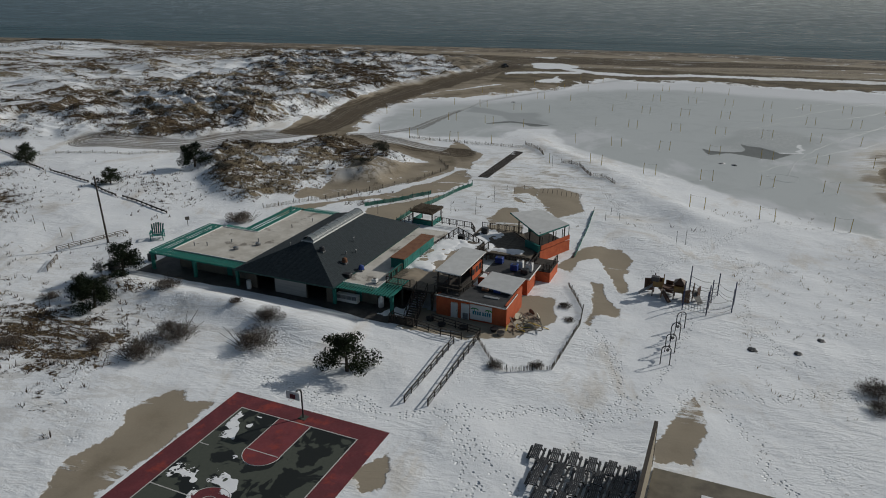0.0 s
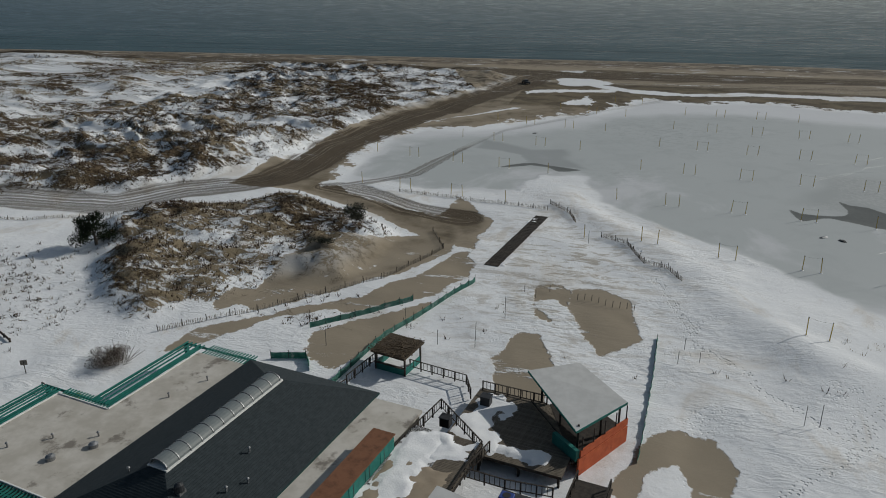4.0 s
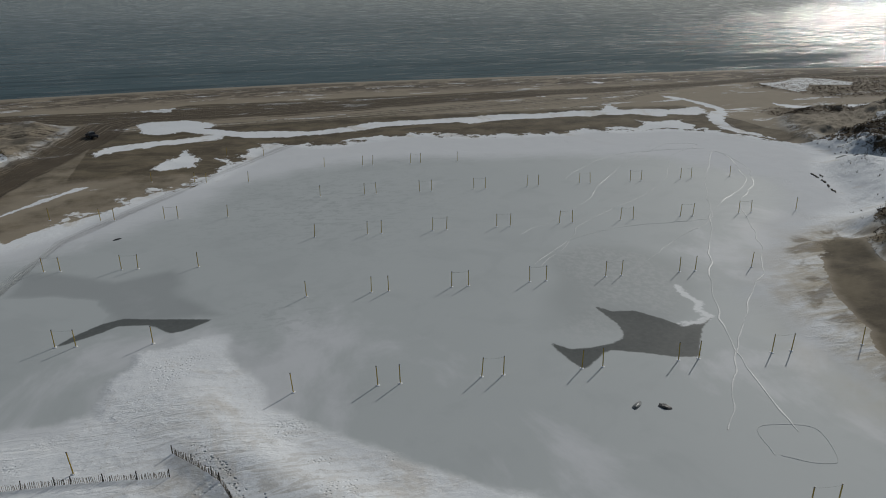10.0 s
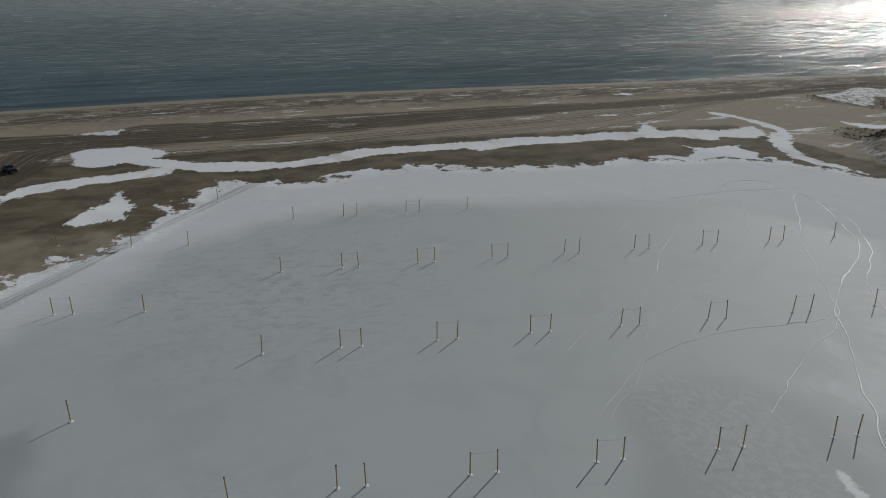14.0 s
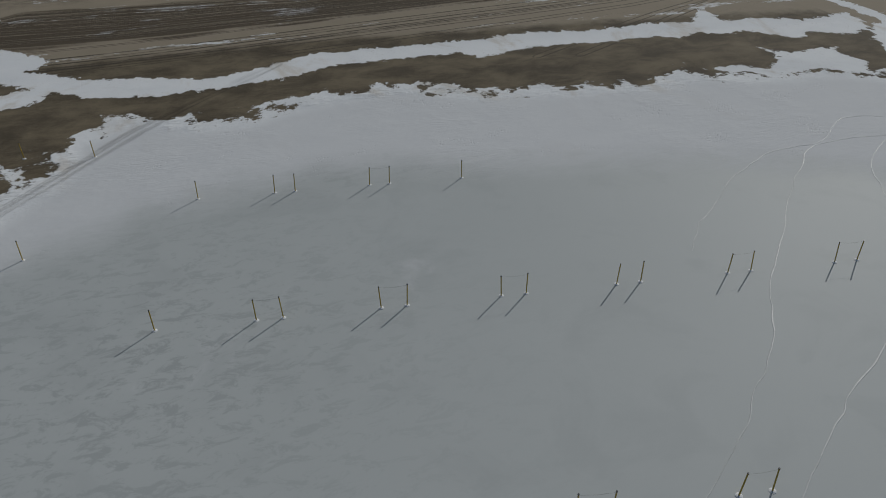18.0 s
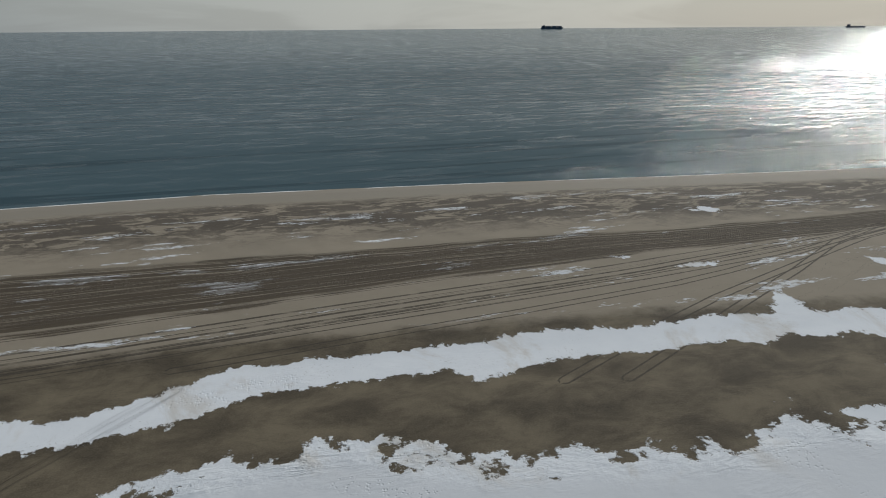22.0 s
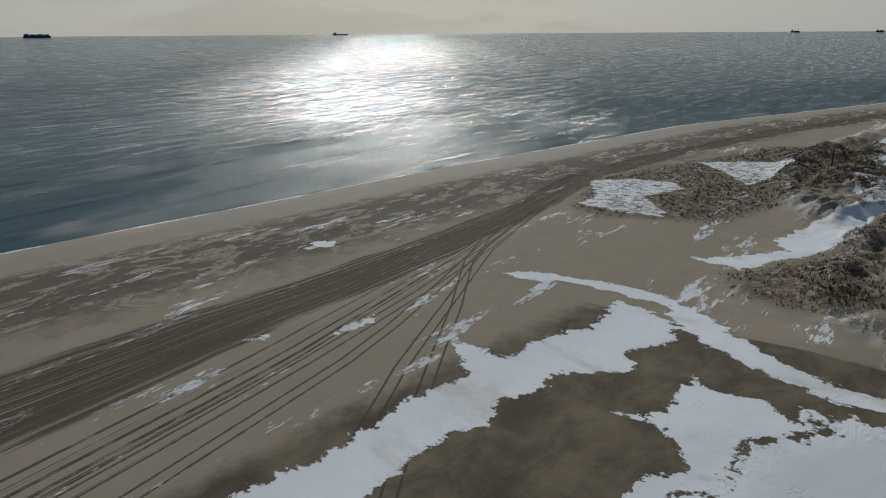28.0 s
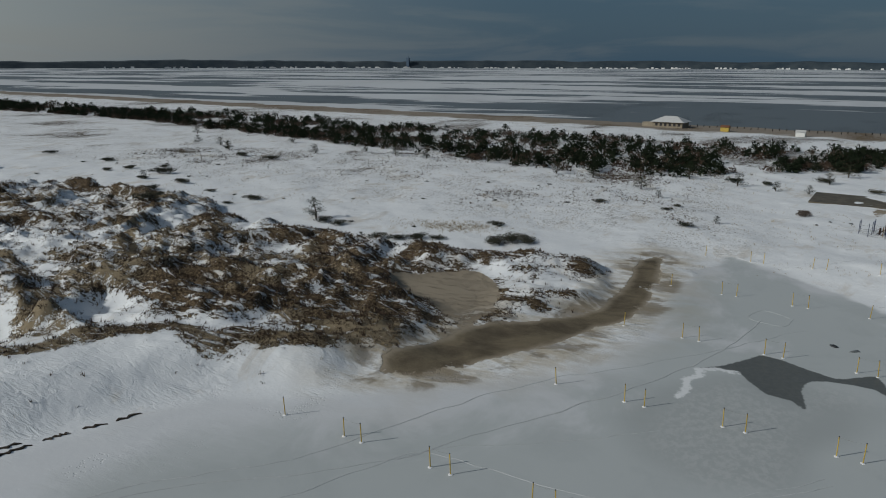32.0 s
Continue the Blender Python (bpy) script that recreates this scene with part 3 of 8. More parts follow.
    scrub = scrub + 0.55 * smooth(dune, 1, 4) * (1 - smooth(ridge, 0.8, 3.5))
    nose = smooth(np.minimum(np.minimum(X - 141, 205 - X), np.minimum(Y - 254, 296 - Y)), -2, 8) * smooth(dune, 0, 4)
    scrub = scrub + 0.2 * nose * (0.8 + lee)
    scrub = scrub + 0.2 * smooth(dune, 0, 5) * smooth(X, 74, 84) * (1 - smooth(X, 150, 175)) * (1 - smooth(Y, 208, 220)) * smooth(Y, 160, 172)
    plain = np.clip(0.24 + 0.55 * fbm(X + 300, Y, 26, 5), 0, 0.55) * smooth(-Y + 140 - 0.2 * X, 0, 40) * smooth(np.hypot(X + 5, Y - 60), 55, 80)
    west = np.clip(0.26 + 0.6 * fbm(X, Y + 200, 14, 4), 0, 0.7) * smooth(-X - 44, 0, 10) * (1 - smooth(Y, 78, 100))
    brush = np.maximum(outline(X, Y, SCRUBS[0]), outline(X, Y, SCRUBS[1]))
    F["brush"] = smooth(brush, -3, 5)
    F["plain"] = smooth(-Y + 150 - 0.2 * X, 0, 25) * smooth(X, 35, 60)
    F["veg"] = np.clip(np.maximum(np.maximum(scrub, plain), west) * (1 - pad) * (1 - 0.5 * smooth(outline(X, Y, BOWL_SNOW), -1, 3)) * (ice < 0), 0, 1)
    F["kind"] = np.where(dune > 0, fbm(X + 77, Y, 26, 3) + 0.55 * smooth(dm, -1, 5), -1.0)
    F["south"] = np.clip(-(Y + 0.19 * X) - 215, -100, 100)
    return z, F


gx = steps(-165, 330, 0.66, -4900, 4900)
gy = steps(-8, 452, 0.66, -4900, 4900)
GX, GY = np.meshgrid(gx, gy)
GZ, FIELDS = relief(GX, GY)


def ground_at(x, y):
    """Height of the ground sheet."""
    i = int(np.clip(np.searchsorted(gx, x) - 1, 0, len(gx) - 2))
    j = int(np.clip(np.searchsorted(gy, y) - 1, 0, len(gy) - 2))
    u, v = (x - gx[i]) / (gx[i + 1] - gx[i]), (y - gy[j]) / (gy[j + 1] - gy[j])
    return float((GZ[j, i] * (1 - u) + GZ[j, i + 1] * u) * (1 - v) + (GZ[j + 1, i] * (1 - u) + GZ[j + 1, i + 1] * u) * v)


def sheet(name, xs, ys, Z, fields):
    X, Y = np.meshgrid(xs, ys)
    n, k = len(xs), len(ys)
    me = bpy.data.meshes.new(name)
    me.vertices.add(n * k)
    me.vertices.foreach_set("co", np.stack([X, Y, Z], -1).astype(np.float32).ravel())
    a = (np.arange(k - 1)[:, None] * n + np.arange(n - 1)[None]).ravel()
    quads = np.stack([a, a + 1, a + n + 1, a + n], -1).astype(np.int32)
    me.loops.add(quads.size)
    me.loops.foreach_set("vertex_index", quads.ravel())
    me.polygons.add(len(quads))
    me.polygons.foreach_set("loop_start", np.arange(0, quads.size, 4, dtype=np.int32))
    me.polygons.foreach_set("use_smooth", np.ones(len(quads), bool))
    for key, val in fields.items():
        at = me.attributes.new(key, "FLOAT", "POINT")
        at.data.foreach_set("value", val.astype(np.float32).ravel())
    me.update(calc_edges=True)
    me.validate()
    return new(name, me)


def ground_material():
    m, g = nodes_of("winter_beach")
    p = g.pos()
    n_big = g.noise(p, 0.035, 4, 0.55)
    n_mid = g.noise(p, 0.22, 5, 0.6)
    n_fine = g.noise(p, 1.3, 5, 0.62)
    n_grit = g.noise(p, 6.0, 3, 0.6)
    wind = g.m("MULTIPLY", g.noise(g.scaled(p, 0.55, 1.5, 1, radians(24)), 0.45, 6, 0.62, 1.4), g.ramp(g.noise(p, 0.05, 4, 0.6), 0.44, 0.64, 0.06, 1.3))
    ragged = g.m("ADD", g.m("MULTIPLY", g.m("SUBTRACT", n_mid, 0.5), 5.0), g.m("MULTIPLY", g.m("SUBTRACT", n_fine, 0.5), 2.2))
    # snow
    snow = g.mix(n_mid, (0.69, 0.71, 0.735), (0.80, 0.81, 0.82))
    dusty = g.ramp(g.noise(g.scaled(p, 1, 0.6, 1, radians(30)), 0.09, 7, 0.68, 0.6), 0.53, 0.68, 0, 0.5)
    snow = g.mix(dusty, snow, (0.50, 0.44, 0.36))
    crust = g.noise(g.scaled(p, 0.5, 1.5, 1, radians(34)), 0.42, 8, 0.72, 0.9)
    # brown crust: blown sand, and hillside shade put into the colour
    snow = g.mix(g.m("MULTIPLY", g.attr("dirty"), g.ramp(crust, 0.48, 0.60, 0, 0.75)), snow, g.mix(n_fine, (0.20, 0.16, 0.105), (0.40, 0.345, 0.27)))
    specks = g.m("MULTIPLY", g.ramp(g.noise(p, 2.3, 6, 0.85), 0.58, 0.64, 0, 0.6), g.ramp(g.noise(p, 0.07, 5, 0.65), 0.46, 0.62))
    snow = g.mix(specks, snow, (0.17, 0.135, 0.095))
    snow = g.mix(g.m("MULTIPLY", g.attr("stain"), g.ramp(g.noise(g.scaled(p, 0.5, 1.2, 1, radians(-40)), 0.22, 6, 0.65, 0.5), 0.36, 0.62, 0.1, 0.75)), snow, (0.40, 0.33, 0.22))
    afloat = g.ramp(g.attr("ice"), -2.0, 3.0)
    snow = g.mix(g.m("MULTIPLY", afloat, 0.9), snow, g.mix(n_mid, (0.575, 0.588, 0.61), (0.635, 0.645, 0.66)))
    # ice with thin snow drifts
    ice_c = g.mix(n_big, (0.425, 0.450, 0.452), (0.475, 0.498, 0.50))
    drift = g.ramp(g.m("ADD", g.noise(g.scaled(p, 1.0, 0.55, 1, radians(-35)), 0.05, 6, 0.62, 0.6), g.m("MULTIPLY", g.attr("ice"), -0.008)), 0.42, 0.58)
    ice_c = g.mix(drift, ice_c, (0.57, 0.58, 0.595))
    ice_c = g.mix(g.m("MULTIPLY", g.attr("mottle"), g.ramp(g.noise(g.scaled(p, 0.7, 1.3, 1, 0.6), 0.5, 8, 0.78, 0.6), 0.50, 0.58, 0, 0.6)), ice_c, (0.31, 0.33, 0.335))
    ice_c = g.mix(g.m("MULTIPLY", g.ramp(g.noise(p, 0.09, 5, 0.6, 0.5), 0.50, 0.66), 0.30), ice_c, (0.37, 0.39, 0.395))
    ice_c = g.mix(g.m("MULTIPLY", g.attr("halo"), 0.42), ice_c, (0.27, 0.285, 0.285))
    ice_c = g.mix(g.m("MULTIPLY", g.attr("thin"), 0.6), ice_c, (0.27, 0.285, 0.29))
    stipple = g.m("MULTIPLY", g.attr("slab"), g.ramp(g.noise(g.scaled(p, 1, 0.7, 1, 0.4), 1.1, 6, 0.7), 0.42, 0.60, 0.05, 0.5))
    ice_c = g.mix(stipple, ice_c, (0.50, 0.51, 0.51))
    ice_c = g.mix(g.m("MULTIPLY", g.attr("pale"), 0.75), ice_c, g.mix(n_mid, (0.53, 0.565, 0.555), (0.62, 0.64, 0.63)))
    holem = g.ramp(g.m("ADD", g.attr("hole"), g.m("MULTIPLY", g.m("SUBTRACT", n_fine, 0.5), 0.7)), -0.45, -0.1)
    ice_c = g.mix(holem, ice_c, g.mix(n_fine, (0.075, 0.08, 0.078), (0.15, 0.158, 0.152)))
    ice_c = g.mix(g.ramp(g.m("ADD", g.attr("rim"), g.m("MULTIPLY", g.m("SUBTRACT", n_fine, 0.5), 1.6)), 0.3, 0.8, 0.9, 0), ice_c, (0.74, 0.75, 0.76))
    shelf = g.m("ADD", g.attr("grey_ice"), g.m("MULTIPLY", g.m("SUBTRACT", g.noise(p, 0.11, 5, 0.55), 0.5), 9.0))
    icem = g.mix(g.attr("far_shore"), g.ramp(shelf, -0.8, 1.3), g.ramp(g.m("ADD", shelf, g.m("MULTIPLY", g.m("SUBTRACT", crust, 0.5), 8.0)), -6.0, 7.0))
    icem = g.m("MAXIMUM", icem, holem)
    # sand
    dry = g.mix(n_mid, (0.26, 0.22, 0.165), (0.345, 0.294, 0.226))
    dark = g.mix(g.ramp(g.noise(g.scaled(p, 0.8, 1.2, 1, radians(15)), 0.13, 7, 0.66, 0.3), 0.32, 0.70), (0.046, 0.036, 0.023), (0.165, 0.134, 0.088))
    wetm = g.ramp(g.m("ADD", g.attr("wet"), g.m("MULTIPLY", g.m("SUBTRACT", n_mid, 0.5), 0.9)), 0.3, 0.85)
    sand = g.mix(wetm, dry, dark)
    inl = g.attr("inland")
    shoreb = g.m("MULTIPLY", g.ramp(inl, -2, 6), g.ramp(inl, 22, 34, 1, 0))
    sand = g.mix(g.m("MULTIPLY", shoreb, 0.85), sand, (0.25, 0.225, 0.185))
    wrack = g.m("MULTIPLY", g.m("MULTIPLY", g.ramp(g.m("ADD", inl, g.m("MULTIPLY", ragged, 3.0)), 24, 34), g.ramp(g.m("ADD", inl, g.m("MULTIPLY", ragged, 3.0)), 50, 66, 1, 0)), g.ramp(g.noise(g.scaled(p, 0.6, 1.3, 1, radians(10)), 0.16, 8, 0.75, 0.9), 0.43, 0.50))
    sand = g.mix(g.m("MULTIPLY", wrack, 0.9), sand, g.mix(n_fine, (0.035, 0.028, 0.023), (0.085, 0.07, 0.058)))
    lines = g.noise(g.add("ShaderNodeCombineXYZ", g.m("MULTIPLY", g.attr("tu"), 1.15), g.m("MULTIPLY", g.attr("ts"), 0.005), 0.0), 1.0, 5, 0.85)
    thin_lines = g.noise(g.add("ShaderNodeCombineXYZ", g.m("MULTIPLY", g.attr("tu"), 0.75), g.m("MULTIPLY", g.attr("ts"), 0.004), 7.0), 1.0, 6, 0.8)
    lines = g.m("ADD", g.m("MULTIPLY", lines, 0.45), g.m("MULTIPLY", thin_lines, 0.55))
    trk = g.attr("trk")
    trackm = g.m("MULTIPLY", g.ramp(trk, 0.02, 0.4), g.ramp(g.m("ADD", lines, g.m("MULTIPLY", trk, 0.075)), 0.535, 0.56, 0, 0.97))
    sand = g.mix(g.m("MULTIPLY", trk, 0.24), sand, (0.075, 0.062, 0.05))
    sand = g.mix(trackm, sand, (0.016, 0.013, 0.011))
    fan = g.attr("fan")
    fan_lines = g.noise(g.add("ShaderNodeCombineXYZ", g.m("MULTIPLY", fan, 24.0), g.m("MULTIPLY", inl, 0.004), 3.0), 1.0, 3, 0.7)
    rut = g.m("MULTIPLY", g.m("MULTIPLY", g.ramp(fan_lines, 0.555, 0.585, 0, 0.9), g.ramp(g.noise(g.scaled(p, 0.4, 1.0, 1, radians(8)), 0.5, 6, 0.75), 0.36, 0.52, 0.25, 1.0)), g.m("MULTIPLY", g.ramp(fan, -0.04, 0.02), g.ramp(fan, 0.97, 1.03, 1, 0)))
    for i in range(len(RUTS)):
        side = g.m("ABSOLUTE", g.m("SUBTRACT", g.m("ABSOLUTE", g.attr("rut_%d" % i)), 0.8))
        rut = g.m("MAXIMUM", rut, g.ramp(g.m("ADD", side, g.m("MULTIPLY", g.m("SUBTRACT", n_fine, 0.5), 0.35)), 0.09, 0.20, 0.85, 0))
    sand = g.mix(rut, sand, (0.022, 0.018, 0.015))
    sand = g.mix(g.m("MULTIPLY", n_grit, 0.38), sand, g.mix(n_grit, (0.05, 0.04, 0.03), (0.4, 0.34, 0.26)))
    sandm = g.ramp(g.m("ADD", g.attr("sand"), g.m("MULTIPLY", ragged, 0.55)), -0.12, 0.12)
    fringe = g.m("MULTIPLY", g.ramp(inl, 90, 105), g.ramp(g.m("ADD", g.attr("ice"), g.m("MULTIPLY", g.m("ADD", g.m("SUBTRACT", g.noise(p, 0.16, 7, 0.68), 0.45), 0.0), 26.0)), -2.6, -1.6))
    # snow left on the sand
    teeth = g.m("MULTIPLY", g.m("SUBTRACT", g.noise(g.scaled(p, 1.0, 0.45, 1, radians(-8)), 0.55, 5, 0.65), 0.5), 5.0)
    patchm = g.ramp(g.m("ADD", g.attr("patch"), g.m("ADD", g.m("MULTIPLY", ragged, 0.5), g.m("ADD", g.m("SUBTRACT", teeth, 0.7), g.m("MULTIPLY", g.m("SUBTRACT", g.noise(g.scaled(p, 0.6, 1.3, 1, radians(10)), 0.8, 8, 0.82), 0.5), 3.5)))), -0.1, 0.1)
    streak = g.m("MULTIPLY", g.m("MULTIPLY", g.ramp(g.noise(g.scaled(p, 0.35, 1.5, 1, radians(12)), 0.10, 7, 0.72), 0.585, 0.615), g.ramp(g.noise(g.scaled(p, 0.4, 1.3, 1, radians(12)), 0.9, 6, 0.78), 0.44, 0.50)), g.m("MULTIPLY", g.ramp(inl, 26, 40), g.ramp(g.attr("wet"), 0.2, 0.5, 1, 0)))
    bare = g.m("MULTIPLY", sandm, g.m("SUBTRACT", 1.0, g.m("MAXIMUM", g.m("MAXIMUM", patchm, fringe), g.m("MULTIPLY", streak, 0.85))))
    bare = g.m("MULTIPLY", bare, g.m("SUBTRACT", 1.0, g.ramp(g.attr("dune"), 2, 10)))
    bowl_back = g.m("MULTIPLY", g.m("MULTIPLY", sandm, g.ramp(g.attr("dune"), 2, 10, 0, 1)), g.m("SUBTRACT", 1.0, patchm))
    bare = g.m("MAXIMUM", bare, bowl_back)
    color = g.mix(icem, snow, ice_c)
    silt = g.ramp(g.noise(g.scaled(p, 0.75, 1.2, 1, radians(-42)), 0.13, 6, 0.58, 0.6), 0.38, 0.64, 0.0, 0.55)
    color = g.mix(g.m("MULTIPLY", g.m("MULTIPLY", g.attr("stain"), icem), silt), color, (0.38, 0.33, 0.24))
    near = g.ramp(g.m("ADD", g.attr("stain"), g.m("MULTIPLY", g.m("SUBTRACT", silt, 0.3), 0.5)), 0.88, 1.05, 0, 0.7)
    color = g.mix(near, color, g.mix(n_fine, (0.13, 0.10, 0.062), (0.24, 0.19, 0.125)))
    # scrub and blown sand in the dunes
    veg = g.attr("veg")
    clump = g.m("ADD", g.m("MULTIPLY", g.noise(p, 0.45, 7, 0.75, 0.9), 0.6), g.m("MULTIPLY", g.noise(p, 2.2, 5, 0.75), 0.4))
    vegm = g.ramp(g.m("ADD", g.m("MULTIPLY", g.m("SUBTRACT", clump, 0.5), 3.3), g.m("MULTIPLY", veg, 1.1)), 0.48, 0.56)
    lace = g.noise(g.scaled(p, 0.4, 1.25, 1, radians(40)), 0.42, 9, 0.78, 0.6)
    vegm = g.m("MULTIPLY", vegm, g.ramp(g.m("ADD", lace, g.m("MULTIPLY", veg, -0.06)), 0.485, 0.515, 1.0, 0.08))
    vegm = g.m("MULTIPLY", g.m("MULTIPLY", vegm, g.ramp(veg, 0.04, 0.2)), g.m("SUBTRACT", 1.0, patchm))
    tuft = g.noise(p, 2.6, 6, 0.78, 0.4)
    scrub = g.mix(g.ramp(tuft, 0.46, 0.56), g.mix(n_mid, (0.022, 0.015, 0.010), (0.060, 0.041, 0.026)), g.mix(n_grit, (0.11, 0.078, 0.046), (0.21, 0.16, 0.10)))
    blown = g.mix(n_fine, (0.13, 0.102, 0.068), (0.30, 0.245, 0.165))
    color = g.mix(vegm, color, g.mix(g.ramp(g.m("ADD", g.attr("kind"), g.m("ADD", g.m("MULTIPLY", g.m("SUBTRACT", tuft, 0.5), 2.6), g.m("MULTIPLY", g.m("SUBTRACT", n_mid, 0.5), 1.6))), 0.10, 0.30), scrub, blown))
    color = g.mix(bare, color, sand)
    brush = g.m("MULTIPLY", g.attr("brush"), g.ramp(g.m("ADD", clump, g.m("MULTIPLY", patchm, -0.05)), 0.43, 0.51))
    color = g.mix(g.m("MULTIPLY", brush, 0.9), color, scrub)
    stalks = g.m("MULTIPLY", g.attr("plain"), g.m("MULTIPLY", g.ramp(g.noise(g.scaled(p, 1.0, 0.6, 1), 1.6, 6, 0.8), 0.5, 0.62), g.ramp(g.noise(p, 0.06, 5, 0.65), 0.40, 0.58, 0.1, 0.95)))
    color = g.mix(stalks, color, (0.14, 0.112, 0.082))
    foam = g.m("MULTIPLY", g.ramp(g.m("ADD", inl, g.m("MULTIPLY", g.m("SUBTRACT", n_mid, 0.5), 5.0)), 0.9, 2.0, 1, 0), g.ramp(g.noise(g.scaled(p, 0.5, 1, 1), 0.12, 4, 0.6), 0.40, 0.50))
    foam = g.m("MULTIPLY", foam, g.ramp(inl, -1.5, -0.5))
    color = g.mix(g.m("MULTIPLY", foam, 0.8), color, (0.75, 0.76, 0.76))
    roadm = g.m("MULTIPLY", g.m("MULTIPLY", g.ramp(trk, 0.1, 0.5), g.ramp(lines, 0.44, 0.52)), g.m("MULTIPLY", g.ramp(g.attr("ice"), -6, 3, 1, 0.75), g.m("SUBTRACT", 1.0, g.m("MULTIPLY", patchm, 0.85))))
    color = g.mix(g.m("MULTIPLY", roadm, 0.8), color, g.mix(lines, (0.14, 0.11, 0.075), (0.065, 0.05, 0.036)))
    # frozen bay
    southf = g.m("ADD", g.attr("south"), g.m("MULTIPLY", g.m("SUBTRACT", n_big, 0.5), 50.0))
    color = g.mix(g.m("MULTIPLY", g.ramp(southf, -52, -40), 0.85), color, g.mix(n_mid, (0.12, 0.085, 0.05), (0.20, 0.15, 0.09)))
    baym = g.ramp(southf, 0, 6)
    floe = g.ramp(g.noise(g.scaled(p, 0.25, 1.0, 1, radians(-14)), 0.006, 7, 0.62), 0.475, 0.505)
    color = g.mix(baym, color, g.mix(floe, (0.12, 0.145, 0.165), (0.52, 0.54, 0.56)))
    solid = g.m("SUBTRACT", 1.0, g.m("MULTIPLY", icem, g.m("SUBTRACT", 1.0, bare)))
    rough = g.mix(solid, g.mix(holem, (0.62, 0.62, 0.62), (0.3, 0.3, 0.3)), (0.9, 0.9, 0.9))
    rough = g.mix(g.m("MULTIPLY", shoreb, bare), rough, (0.8, 0.8, 0.8))
    rip = g.noise(g.scaled(p, 0.45, 1.3, 1, radians(38)), 0.75, 4, 0.55, 0.9)
    rip = g.m("SUBTRACT", 1.0, g.m("ABSOLUTE", g.m("MULTIPLY", g.m("SUBTRACT", rip, 0.5), 3.4)))
    rip = g.m("MULTIPLY", rip, g.ramp(g.noise(p, 0.055, 3, 0.55), 0.46, 0.60, 0.0, 1.3))
    sastrugi = g.m("ADD", g.m("MULTIPLY", wind, 0.7), g.m("ADD", g.m("MULTIPLY", n_fine, 0.22), g.m("MULTIPLY", rip, 0.14)))
    sastrugi = g.m("MULTIPLY", sastrugi, g.m("SUBTRACT", 1.0, g.m("MAXIMUM", g.m("MULTIPLY", patchm, 0.75), g.m("MULTIPLY", bare, 0.75))))
    relief_h = g.m("MULTIPLY", g.m("MULTIPLY", sastrugi, g.ramp(afloat, 0, 1, 1.0, 0.3)), g.m("ADD", g.m("MULTIPLY", solid, 0.92), 0.08))
    cells = g.t.nodes.new("ShaderNodeTexVoronoi")
    g.put(cells.inputs["Vector"], p)
    cells.inputs["Scale"].default_value = 2.3
    dents = g.m("MULTIPLY", g.ramp(cells.outputs[0], 0.20, 0.36, 1, 0), g.m("MAXIMUM", g.ramp(g.attr("foot"), 0.25, 1.0, 1, 0), g.m("MULTIPLY", g.ramp(g.noise(p, 0.12, 3, 0.5), 0.58, 0.66), 0.12)))
    dents = g.m("MULTIPLY", dents, g.m("MULTIPLY", solid, g.m("SUBTRACT", 1.0, bare)))
    relief_h = g.m("ADD", g.m("SUBTRACT", relief_h, g.m("MULTIPLY", dents, 1.3)), g.m("MULTIPLY", vegm, 0.6))
    relief_h = g.m("SUBTRACT", relief_h, g.m("MULTIPLY", g.m("MAXIMUM", trackm, roadm), 0.5))
    g.finish(color, rough, g.bump(g.m("MULTIPLY", relief_h, g.m("SUBTRACT", 1.0, g.m("MULTIPLY", holem, 0.97))), 0.72, 0.42), spec=g.mix(holem, (0.12, 0.12, 0.12), (0.09, 0.09, 0.09)))
    return m


ground = tagged(sheet("ground", gx, gy, GZ, FIELDS), "snow-covered beach ground with frozen flood water, sand and dunes", "ground", kind="structure")
ground.data.materials.append(ground_material())


